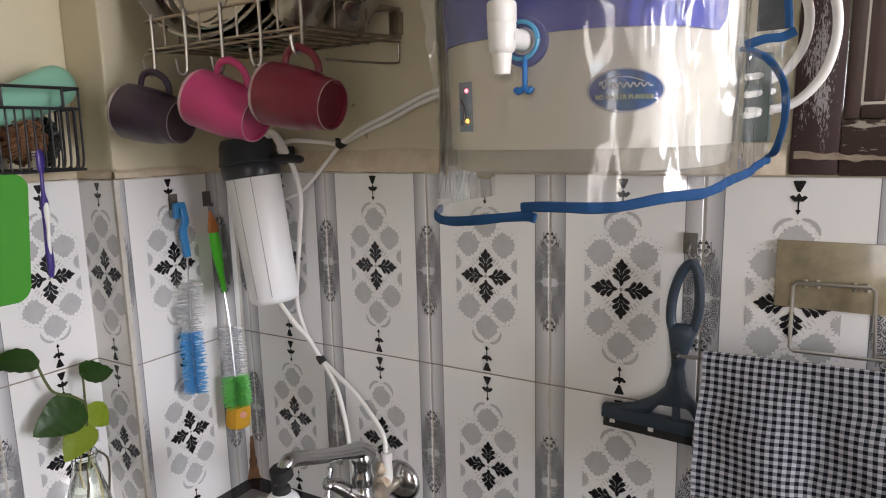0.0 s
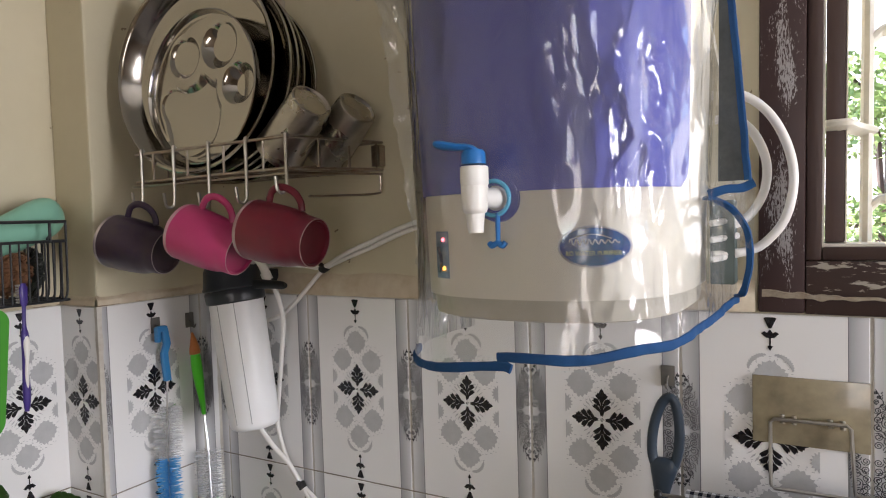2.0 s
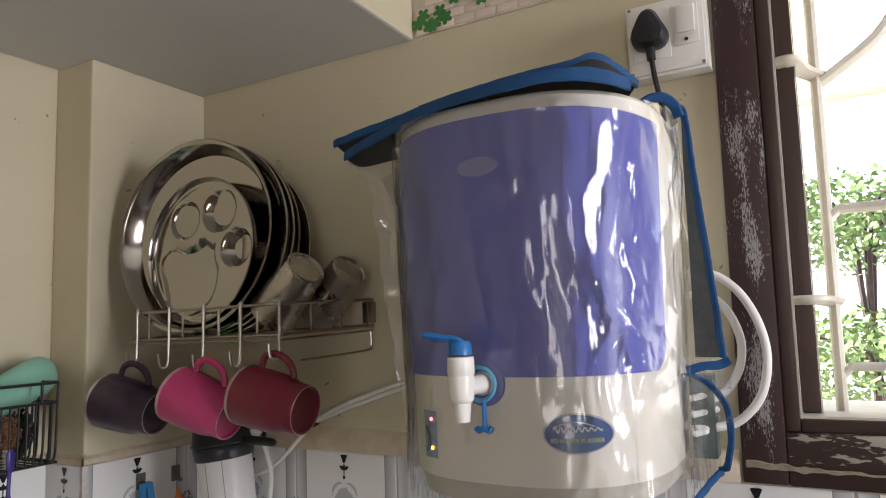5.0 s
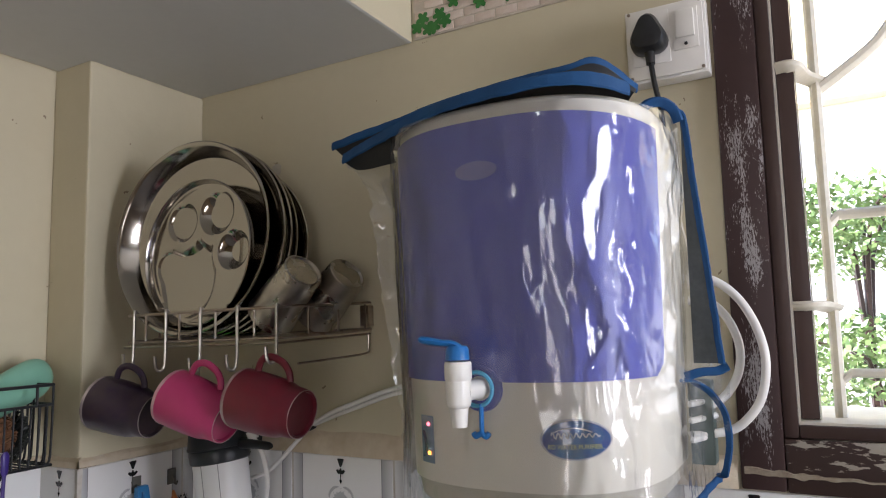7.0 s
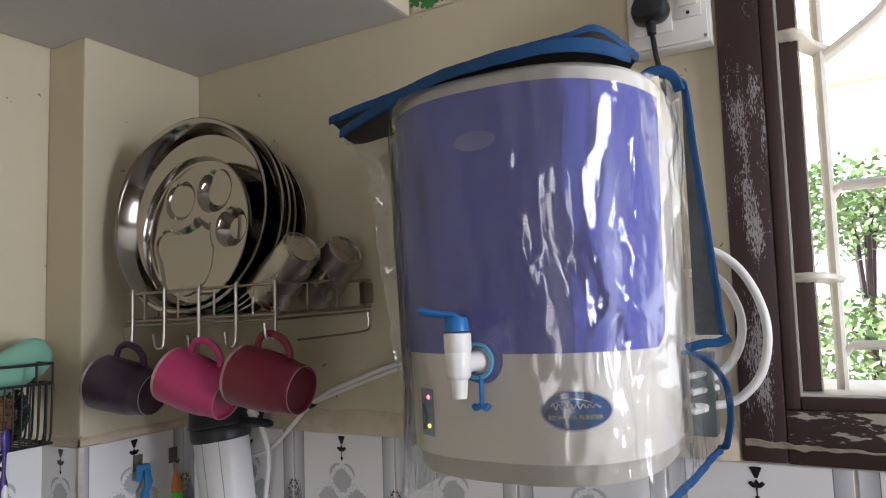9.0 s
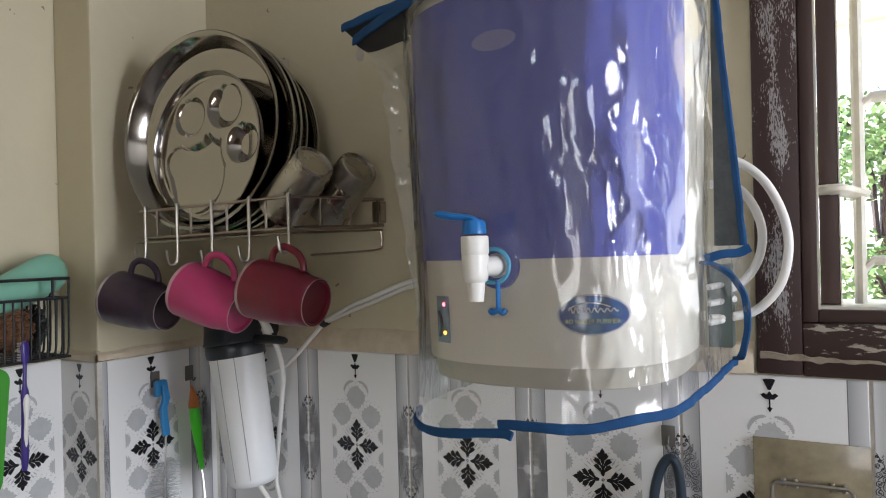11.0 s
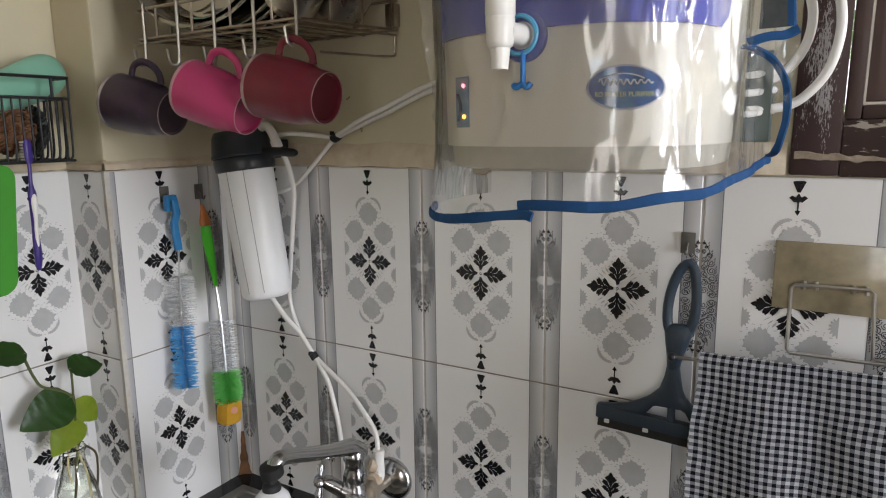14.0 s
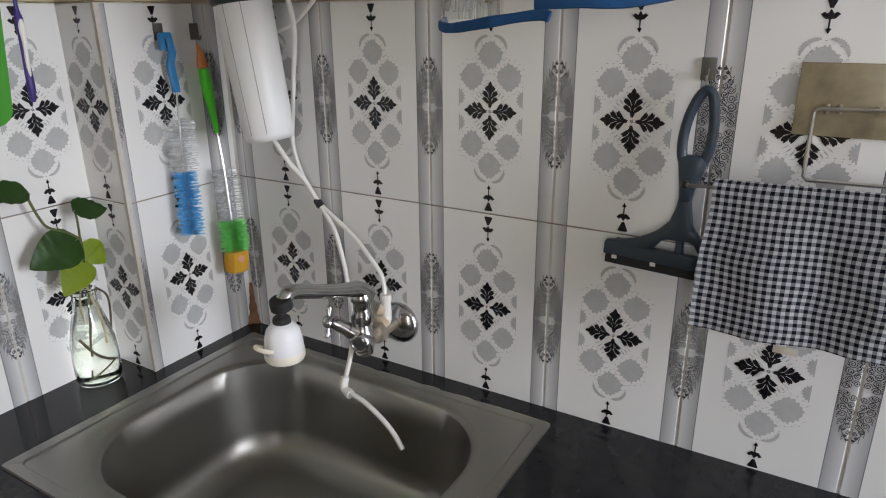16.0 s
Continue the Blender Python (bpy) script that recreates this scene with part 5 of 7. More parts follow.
part("inlet", bm, material("limescaled_brass", (0.34, 0.30, 0.25), 0.4, 0.8, vary=0.9, tint=(0.58, 0.50, 0.40), scale=60), faucet, "limescaled inlet pipe")
BXC, BYC = 0.124, -0.088
bm = bmesh.new()
lathe(bm, [(0.0, -0.034), (0.009, -0.034), (0.014, -0.030), (0.0165, -0.020), (0.0175, -0.006), (0.017, 0.010), (0.014, 0.016), (0.0135, 0.022), (0.0165, 0.026), (0.0165, 0.040), (0.0145, 0.045), (0.0145, 0.058), (0.0175, 0.062), (0.018, 0.072), (0.013, 0.080), (0.0, 0.082)], pose(BXC, BYC, 0.962), 26)
for k in range(6):
    a = k / 6 * math.tau
    tube(bm, [(BXC + 0.0165 * math.cos(a), BYC + 0.0165 * math.sin(a), 0.989), (BXC + 0.0165 * math.cos(a), BYC + 0.0165 * math.sin(a), 1.001)], 0.003, 5)
lathe(bm, [(0.0165, -0.006), (0.0190, 0.004), (0.0190, 0.014), (0.0150, 0.020), (0.0120, 0.0215), (0.0105, 0.019), (0.0, 0.0185)], pose(BXC, BYC, FZ + 0.004, 90, 0, 12), 26)
part("body", bm, CHROME, faucet)
bm = bmesh.new()
sp = smooth_path([(BXC, BYC + 0.012, 1.030), (BXC, BYC - 0.008, 1.046), (BXC - 0.001, BYC - 0.035, 1.054), (BXC - 0.002, BYC - 0.085, 1.070), (BXC - 0.004, BYC - 0.135, 1.088), (BXC - 0.004, BYC - 0.155, 1.092), (BXC - 0.004, BYC - 0.166, 1.082)], 5)
tube(bm, sp, [0.017 - 0.0055 * min(1, i / 12) for i in range(len(sp))], 16, 0, 0.9)
part("spout", bm, CHROME, faucet)
EXC, EYC = BXC - 0.004, BYC - 0.168
bm = bmesh.new()
lathe(bm, [(0.0, 0.012), (0.0145, 0.010), (0.0155, 0.005), (0.0155, -0.004), (0.013, -0.006), (0.0, -0.006)], pose(EXC, EYC, 1.080, 12), 24)
part("rubber_sleeve", bm, RUBBER, faucet, "black rubber sleeve")
bm = bmesh.new()
lathe(bm, [(0.0, 0.016), (0.0065, 0.015), (0.0070, 0.008), (0.0110, 0.006), (0.0125, 0.003), (0.0125, -0.004), (0.0, -0.004)], pose(EXC, EYC - 0.002, 1.058), 22)
part("swivel_joint", bm, RUBBER, faucet, "black ball joint")
bm = bmesh.new()
lathe(bm, [(0.0, 0.042), (0.0125, 0.042), (0.0165, 0.039), (0.0225, 0.032), (0.0252, 0.022), (0.0264, 0.010), (0.0270, 0.001)], pose(EXC, EYC - 0.002, 1.014), 32)
part("spray_body", bm, SPRAY_WHITE, faucet, "white plastic spray filter")
bm = bmesh.new()
lathe(bm, [(0.0278, 0.0015), (0.0278, -0.009), (0.0262, -0.012), (0.023, -0.012), (0.0, -0.010)], pose(EXC, EYC - 0.002, 1.014), 32)
part("spray_ring", bm, IVORY, faucet, "ivory lower ring")
bm = bmesh.new()
tube(bm, smooth_path([(EXC + 0.006, EYC - 0.0285, 1.024), (EXC - 0.006, EYC - 0.036, 1.026), (EXC - 0.022, EYC - 0.034, 1.026), (EXC - 0.027, EYC - 0.026, 1.022), (EXC - 0.022, EYC - 0.020, 1.019)], 4), 0.0024, 8, 0, 1.4)
part("spray_lever", bm, IVORY, faucet)
# cross handle
bm = bmesh.new()
hx, hy, hz = 0.086, -0.118, 0.990
tube(bm, [(BXC - 0.004, BYC - 0.006, 0.968), (BXC - 0.016, BYC - 0.014, 0.975), (BXC - 0.018, BYC - 0.016, 0.976), (hx + 0.006, hy + 0.005, hz - 0.003), (hx, hy, hz)], [0.0145, 0.0145, 0.0115, 0.0115, 0.009], 16)
ax = Vector((hx - BXC, hy - BYC, 0.006)).normalized()
s1 = ax.cross(Vector((0, 0, 1))).normalized()
s2 = ax.cross(s1)
c = Vector((hx, hy, hz)) + ax * 0.006
for a in (0.35, 0.35 + math.pi / 2, 0.35 + math.pi, 0.35 + 1.5 * math.pi):
    d = s1 * math.cos(a) + s2 * math.sin(a)
    tube(bm, [c, c + d * 0.012, c + d * 0.019, c + d * 0.024, c + d * 0.026], [0.0045, 0.0045, 0.0065, 0.0055, 0.002], 10)
lathe(bm, [(0.010, -0.004), (0.0105, 0.003), (0.007, 0.008), (0.0, 0.0095)], align(c, c + ax), 18)
part("cross_handle", bm, CHROME, faucet, "chrome cross handle")
bm = bmesh.new()
lathe(bm, [(0.0, -0.001), (0.0125, 0.0), (0.0140, 0.003), (0.0135, 0.012), (0.0120, 0.015), (0.0, 0.0155)], pose(0.127, -0.036, 0.966, 90), 12)
lathe(bm, [(0.0, 0.0), (0.0105, 0.001), (0.0110, 0.008), (0.0095, 0.012), (0.0, 0.0125)], align((0.124, -0.032, 0.984), (0.116, -0.040, 0.990)), 12)
part("union_nut", bm, material("limescaled_ivory", (0.62, 0.54, 0.42), 0.6, vary=0.9, tint=(0.36, 0.22, 0.12), scale=70, fine=220, bump=0.5), faucet, "stained ivory union nut")
# white T connector with purifier feed
bm = bmesh.new()
tube(bm, [(0.129, -0.030, 0.955), (0.1285, -0.030, 0.985), (0.128, -0.030, 1.008)], [0.0085, 0.0085, 0.0075], 12)
tube(bm, [(0.128, -0.030, 1.002), (0.128, -0.030, 1.014)], 0.0095, 12)
tube(bm, [(0.128, -0.030, 0.988), (0.114, -0.034, 0.986)], 0.0065, 10)
tube(bm, [(0.128, -0.034, 0.972), (0.129, -0.04, 0.966)], 0.0115, 12)
part("feed_connector", bm, WHITE_PLASTIC, faucet, "white plastic push-fit connector")

# ---- sediment filter and its hoses ----
filt = thing("water_filter", "white cylindrical water filter housing with black cap in the tiled corner", "water filter")
FT, FB = Vector((-0.075, -0.086, 1.470)), Vector((-0.047, -0.082, 1.262))
fm = align(FB, FT)
SLATE_CAP = material("slate_black_plastic", (0.024, 0.028, 0.033), 0.35, vary=0.4, tint=(0.04, 0.045, 0.05), scale=20, fine=150)
GREYSEAM = material("grey_seam", (0.30, 0.30, 0.31), 0.4)
fl = (FT - FB).length
bm = bmesh.new()
lathe(bm, [(0.0, -0.001), (0.020, -0.001), (0.033, 0.0), (0.0375, 0.004), (0.0395, 0.010), (0.0405, 0.05), (0.043, fl - 0.01), (0.0435, fl)], fm, 40)
for a in (4.10, 4.72, 6.22, 6.86):
    seam = bmesh.new()
    tube(seam, [fm @ Vector((r * math.cos(a), r * math.sin(a), h)) for r, h in ((0.0396, 0.012), (0.0408, 0.05), (0.0432, fl - 0.004))], 0.0006, 5)
    part("seam", seam, GREYSEAM, filt, "thin grey moulding seam")
part("bowl", bm, material("white_filter_bowl", (0.80, 0.80, 0.80), 0.38, vary=0.2, tint=(0.72, 0.72, 0.70), scale=10), filt)
bm = bmesh.new()
lathe(bm, [(0.0440, fl - 0.006), (0.0462, fl - 0.004), (0.0472, fl + 0.004), (0.0474, fl + 0.012), (0.046, fl + 0.015)], fm, 40)
part("collar", bm, SLATE_CAP, filt, "smooth slate grey collar")
bm = bmesh.new()
lathe(bm, [(0.0475, fl + 0.0155), (0.0492, fl + 0.017), (0.0492, fl + 0.020), (0.0478, fl + 0.022), (0.044, fl + 0.048), (0.040, fl + 0.056), (0.0, fl + 0.058)], fm, 40)
part("cap", bm, SLATE_CAP, filt, "slate black plastic cap")
bm = bmesh.new()
tube(bm, [(-0.03, -0.085, 1.494), (0.008, -0.085, 1.494), (0.028, -0.085, 1.493), (0.033, -0.085, 1.493)], [0.008, 0.0068, 0.0062, 0.004], 12)
part("outlet_port", bm, BLACK, filt)
bm = bmesh.new()
box(bm, (-0.100, -0.050, 1.482), (-0.060, -0.001, 1.512), 0.003)
part("wall_bracket", bm, BLACK, filt)
bm = bmesh.new()
tube(bm, smooth_path([(-0.045, -0.080, 1.530), (-0.030, -0.080, 1.533), (-0.021, -0.079, 1.524), (-0.015, -0.076, 1.508)], 4), 0.0068, 10)
tube(bm, [(-0.017, -0.077, 1.512), (-0.013, -0.075, 1.500)], 0.0085, 10)
part("elbow", bm, WHITE_PLASTIC, filt, "white push-fit elbow")
hose("water_hose", [(-0.014, -0.075, 1.502), (-0.009, -0.060, 1.475), (-0.018, -0.040, 1.43), (-0.032, -0.030, 1.381), (-0.053, -0.020, 1.300), (-0.064, -0.014, 1.238), (-0.046, -0.011, 1.178), (-0.018, -0.010, 1.144), (0.018, -0.012, 1.121), (0.058, -0.015, 1.096), (0.092, -0.020, 1.068), (0.118, -0.024, 1.040), (0.127, -0.030, 1.010)], 0.0040, "thin white plastic water hose from filter to tap")
hose("water_hose", [(-0.045, -0.078, 1.262), (-0.042, -0.05, 1.22), (-0.035, -0.024, 1.185), (-0.022, -0.012, 1.150), (0.000, -0.014, 1.125), (0.020, -0.018, 1.098), (0.041, -0.025, 1.043), (0.060, -0.040, 1.003), (0.083, -0.060, 0.970), (0.096, -0.088, 0.925), (0.100, -0.115, 0.882)], 0.0040, "thin white drain hose hanging into the sink")
hose("water_hose", [(-0.070, -0.022, 1.424), (-0.045, -0.016, 1.434), (-0.018, -0.013, 1.453), (0.020, -0.011, 1.488), (0.050, -0.011, 1.513), (0.10, -0.014, 1.532), (0.153, -0.020, 1.549), (0.252, -0.050, 1.577), (0.36, -0.060, 1.590)], 0.0036, "thin white plastic hose from filter to purifier")
hose("water_hose", [(-0.060, -0.045, 1.515), (-0.029, -0.035, 1.521), (0.015, -0.018, 1.518), (0.050, -0.016, 1.516), (0.10, -0.020, 1.538), (0.153, -0.026, 1.556), (0.252, -0.055, 1.584), (0.36, -0.065, 1.600)], 0.0036, "thin white plastic hose from filter to purifier")
tail = hose("drain_tail", [(0.101, -0.118, 0.876), (0.118, -0.122, 0.8725), (0.150, -0.128, 0.869), (0.185, -0.134, 0.856), (0.212, -0.138, 0.838), (0.229, -0.140, 0.817)], 0.0042, "white hose end pointing into the sink basin")
bm = bmesh.new()
tube(bm, smooth_path([(0.1005, -0.112, 0.892), (0.1003, -0.116, 0.880), (0.103, -0.118, 0.873), (0.113, -0.121, 0.871)], 4), 0.0070, 10)
tube(bm, [(0.1115, -0.1205, 0.8715), (0.1185, -0.1225, 0.870)], 0.0082, 10)
part("elbow", bm, WHITE_PLASTIC, tail, "white push-fit elbow")


def cable_clip(at, along, r):
    a, d = Vector(at), Vector(along).normalized()
    bm = bmesh.new()
    tube(bm, [a - d * 0.006, a - d * 0.005, a + d * 0.005, a + d * 0.006], [r * 0.9, r, r, r * 0.9], 12, 0, 0.75)
    box(bm, a + Vector((-0.002, -0.012, 0.004)), a + Vector((0.002, -0.005, 0.010)), 0.0008)
    return tagged(finish("cable_tie", bm, RUBBER), "black tape tie holding two hoses together", "cable tie", "hose ties")


cable_clip((0.051, -0.0135, 1.514), (1, 0, 0.5), 0.0085)
cable_clip((-0.018, -0.011, 1.143), (0.6, 0, -0.75), 0.0085)

# ---- dish rack ----
rack = thing("dish_rack", "tarnished wire dish rack with hooks, fixed to the wall", "dish rack")


def wire(pts, r=0.0018, name="wire", mat=None, parent=None, label=""):
    bm = bmesh.new()
    tube(bm, pts, r, 7)
    return part(name, bm, mat or WIRE, parent or rack, label)


RXL, RXR, RYF = -0.150, 0.156, -0.203


def rack_loop(z, dz, r):
    wire([(RXL, -0.008, z + dz), (RXL, RYF + 0.004, z), (RXL + 0.004, RYF, z), (RXR - 0.004, RYF, z + 0.003), (RXR, RYF + 0.004, z + 0.003), (RXR + 0.012, -0.008, z + 0.010), (RXL, -0.008, z + dz)], r, "rail")


rack_loop(1.698, 0.008, 0.0022)
rack_loop(1.657, 0.006, 0.0022)
wire([(RXL - 0.004, RYF - 0.002, 1.650), (RXR, RYF - 0.002, 1.653), (RXR + 0.012, -0.01, 1.660)], 0.0016, "rail")
for k in range(9):
    f = (k + 0.5) / 9
    x = RXL + (RXR - RXL) * f
    wire([(x, RYF, 1.659), (x + 0.004, -0.008, 1.664)], 0.0016)
for y in (-0.155, -0.105, -0.055):
    wire([(RXL, y, 1.661), (RXR + 0.006, y, 1.664)], 0.0016)
for f in (0.14, 0.38, 0.62, 0.86):
    x = RXL + (RXR - RXL) * f
    wire([(x, RYF, 1.657), (x, RYF, 1.698)])
for f in (0.3, 0.62, 0.94):
    wire([(RXR + 0.012 * f, RYF * (1 - f) - 0.01 * f, 1.661 + 0.004 * f), (RXR + 0.012 * f, RYF * (1 - f) - 0.01 * f, 1.702 + 0.004 * f)])
    wire([(RXL, RYF * (1 - f) - 0.01 * f, 1.661), (RXL, RYF * (1 - f) - 0.01 * f, 1.702)])
wire(smooth_path([(RXR + 0.010, -0.012, 1.660), (RXR + 0.011, -0.013, 1.638), (RXR + 0.009, -0.020, 1.630), (RXR + 0.004, -0.10, 1.626), (RXR + 0.001, -0.165, 1.624)], 5), 0.0018, "bracket_wire")
bm = bmesh.new()
box(bm, (RXR - 0.004, -0.014, 1.672), (RXR + 0.012, 0.001, 1.704), 0.001)
part("wall_bracket", bm, WIRE, rack, "small tarnished wall bracket")
HOOKS = [(-0.129, 1.620), (-0.058, 1.616), (0.014, 1.614), (0.086, 1.618), (0.157, 1.628)]
for x, z in HOOKS:
    y = RYF - 0.003
    wire(smooth_path([(x, y + 0.004, 1.701), (x, y, 1.704), (x, y - 0.001, 1.697), (x, y - 0.001, 1.66), (x, y - 0.002, z + 0.010), (x - 0.0015, y - 0.004, z + 0.002), (x - 0.0035, y - 0.008, z), (x - 0.006, y - 0.012, z + 0.004), (x - 0.007, y - 0.014, z + 0.021)], 5), 0.0023, "hook", BRIGHT_WIRE)

# ---- steel plates standing in the rack ----
N = Vector((math.sin(radians(5)), -math.cos(radians(5)), 0.07)).normalized()
TRAY_C = Vector((-0.038, -0.186, 1.816))


def facing(c, n=N):
    """A pose at c whose z axis is n and whose y axis points up."""
    z = Vector(n).normalized()
    x = Vector((0, 0, 1)).cross(z).normalized()
    return Matrix.Translation(c) @ Matrix((x, z.cross(x), z)).transposed().to_4x4()


def dish(name, c, r, deep, label, n=N):
    bm = bmesh.new()
    lathe(bm, [(0.0, -deep), (r * 0.60, -deep), (r * 0.84, -deep + 0.0008), (r * 0.875, -deep * 0.92), (r * 0.90, -deep * 0.72), (r * 0.955, -deep * 0.10), (r * 0.972, -0.0008), (r * 0.99, 0.0004), (r, -0.0010), (r * 0.995, -0.0026),
               (r * 0.975, -0.0030), (r * 0.962, -deep * 0.14), (r * 0.907, -deep * 0.74), (r * 0.882, -deep * 0.97), (r * 0.84, -deep - 0.001), (0.0, -deep - 0.001)], Matrix.Identity(4), 72)
    root = tagged(new(name), label, "plate", "steel plates in the rack")
    root.matrix_world = facing(c, n)
    part("dish", bm, STEEL, root)
    bm = bmesh.new()
    tube(bm, [(r * 0.994 * math.cos(k / 72 * math.tau), r * 0.994 * math.sin(k / 72 * math.tau), -0.0012) for k in range(73)], 0.0019, 7)
    part("rolled_rim", bm, STEEL, root)
    return root


dish("steel_tray", TRAY_C - Vector((0, 0, 0.002)), 0.149, 0.030, "large deep round stainless steel tray standing in the rack")
for k, (dr, dx, dz) in enumerate(((0.150, 0.002, 0.0), (0.149, 0.003, 0.0), (0.146, 0.004, -0.001), (0.140, 0.010, -0.002))):
    dish("steel_plate", TRAY_C - N * (0.034 + 0.0165 * k + 0.012 * (k == 3)) + Vector((dx, 0, dz + dr - 0.151)), dr, 0.010 if k < 3 else 0.016, "round stainless steel plate in a leaning stack")
bm = bmesh.new()
CUPS = ((-0.046, 0.052, 0.035), (0.028, 0.061, 0.039), (0.067, 0.001, 0.034))
WELL = ((-0.026, -0.044, 0.060), (-0.070, -0.016, 0.029), (-0.004, -0.012, 0.038))


def ease(x):
    x = min(1, max(0, x))
    return x * x * (3 - 2 * x)


def thali_depth(u, v):
    """Depth of the pressed compartments: three round cups and one large well with rounded walls."""
    d = 0.0
    gap = 1.0
    for cu, cv, cr in CUPS:
        q = math.hypot(u - cu, v - cv)
        gap = min(gap, q - cr)
        d = max(d, 0.026 * ease((1 - q / cr) / 0.85))
    near = -0.008 * math.log(sum(math.exp(-(math.hypot(u - a, v - b) - r) / 0.008) for a, b, r in WELL))
    return max(d, 0.016 * ease(-max(near, 0.006 - gap) / 0.026))


TR = 0.113
rings = []
for i in range(101):
    q = 0.93 * i / 100
    rings.append([(TR * q * math.cos(a / 208 * math.tau), TR * q * math.sin(a / 208 * math.tau), -0.012 - thali_depth(TR * q * math.cos(a / 208 * math.tau), TR * q * math.sin(a / 208 * math.tau))) for a in range(208)])
for q, h in ((0.955, -0.011), (0.972, -0.003), (0.985, -0.0002), (1.0, -0.001), (0.998, -0.003), (0.978, -0.004), (0.962, -0.0125), (0.93, -0.0135), (0.5, -0.0315), (0.02, -0.0315)):
    rings.append([(TR * q * math.cos(a / 208 * math.tau), TR * q * math.sin(a / 208 * math.tau), h) for a in range(208)])
loops(bm, rings, True)
tagged(finish("thali_plate", bm, STEEL, None, "", True, facing(TRAY_C - N * 0.006 + Vector((0.008, 0.0, -0.025)), (0.0, -1.0, 0.07))), "round stainless steel plate with four pressed compartments", "plate", "steel plates in the rack")


def tumbler(base, mouth, label):
    bm = bmesh.new()
    h = (Vector(mouth) - Vector(base)).length
    lathe(bm, [(0.0, 0.0025), (0.0235, 0.0025), (0.0262, 0.0), (0.0285, 0.0008), (0.0298, 0.004), (0.0325, h * 0.45), (0.0362, h - 0.003), (0.0372, h), (0.0355, h), (0.0315, h * 0.45), (0.028, 0.006), (0.0, 0.005)], align(base, mouth), 36)
    return tagged(finish("steel_tumbler", bm, DULL_STEEL), label, "tumbler", "steel tumblers in the rack")


tumbler((0.160, -0.156, 1.752), (0.084, -0.138, 1.692), "stainless steel tumbler leaning upside down in the rack")
tumbler((0.182, -0.084, 1.750), (0.106, -0.066, 1.692), "stainless steel tumbler leaning upside down in the rack")

# ---- plastic mugs on the hooks ----


def mug(rim, base, color, tint, label, r=0.0400, handle=0.45, cloud=14):
    root = thing("mug", label, "mug", "plastic mugs on the rack hooks")
    rim, base = Vector(rim), Vector(base)
    axis = (base - rim)
    ln = axis.length
    z = axis.normalized()
    up = (Vector((0, 0, 1)) - z * z.z).normalized()
    m = Matrix.Translation(rim) @ Matrix((up, z.cross(up), z)).transposed().to_4x4()
    plastic = material("mug_plastic", color, 0.34, vary=0.6, tint=tint, scale=cloud, fine=90, bump=0.05, sub=0.0)
    bm = bmesh.new()
    b = r * 0.80
    lathe(bm, [(r, 0.0035), (r * 0.995, 0.010), (r * 1.0, ln * 0.22), (r * 0.975, ln * 0.46), (r * 0.935, ln * 0.64), (r * 0.90, ln * 0.71), (b * 1.06, ln * 0.77), (b * 1.02, ln * 0.84), (b * 0.985, ln * 0.985), (b * 0.95, ln), (b * 0.88, ln), (b * 0.85, ln - 0.004), (0.0, ln - 0.005),
               (0.0, ln - 0.009), (b * 0.90, ln - 0.009), (b * 0.94, ln * 0.74), (r * 0.90, ln * 0.66), (r * 0.955, 0.006), (r * 0.97, 0.0036)], m, 44)
    part("body", bm, plastic, root)
    bm = bmesh.new()
    lathe(bm, [(r * 1.0, 0.004), (r * 1.012, 0.002), (r * 0.995, -0.001), (r * 0.965, -0.0005), (r * 0.962, 0.004)], m, 44)
    worn = material("pale_worn_rim", (0.46, 0.39, 0.37), 0.4, vary=0.8, tint=color, scale=30)
    part("rim", bm, worn, root, "pale worn rim")
    bm = bmesh.new()
    tube(bm, [m @ Vector((b * 0.955 * math.cos(k / 44 * math.tau), b * 0.955 * math.sin(k / 44 * math.tau), ln)) for k in range(45)], 0.0007, 5)
    part("base_ring", bm, worn, root, "pale scuffed base ring")
    bm = bmesh.new()
    loop = [(r * 0.94, 0, ln * 0.20), (r * 1.10, 0, ln * 0.20), (r * 1.36, 0, ln * 0.23), (r * 1.52, 0, ln * 0.33), (r * 1.54, 0, ln * handle), (r * 1.42, 0, ln * 0.60), (r * 1.18, 0, ln * 0.70), (r * 0.90, 0, ln * 0.74)]
    tube(bm, smooth_path([m @ Vector(p) for p in loop], 6), 0.0038, 10, 0, 1.3)
    part("handle", bm, plastic, root)
    return root


mug((-0.165, -0.232, 1.570), (-0.072, -0.214, 1.551), (0.026, 0.012, 0.042), (0.085, 0.062, 0.028), "dark purple plastic mug hanging from a rack hook", 0.0400, 0.45, 9)
mug((-0.0165, -0.226, 1.582), (0.075, -0.212, 1.550), (0.46, 0.045, 0.15), (0.36, 0.03, 0.11), "bright pink plastic mug hanging tilted from a rack hook", 0.0395)
mug((0.103, -0.214, 1.582), (0.200, -0.207, 1.563), (0.19, 0.010, 0.026), (0.085, 0.020, 0.032), "maroon red plastic mug hanging from a rack hook", 0.0400)

# ---- wire basket and what it holds ----
basket = thing("wire_basket", "black wire basket hung on the wall, full of scrubbers", "basket")
BX_0, BX_1, BYR, BYL = CX + 0.004, -0.197, -0.287, -0.56


def bwire(pts, r=0.0017, name="wire"):
    return wire(pts, r, name, BLACK, basket)


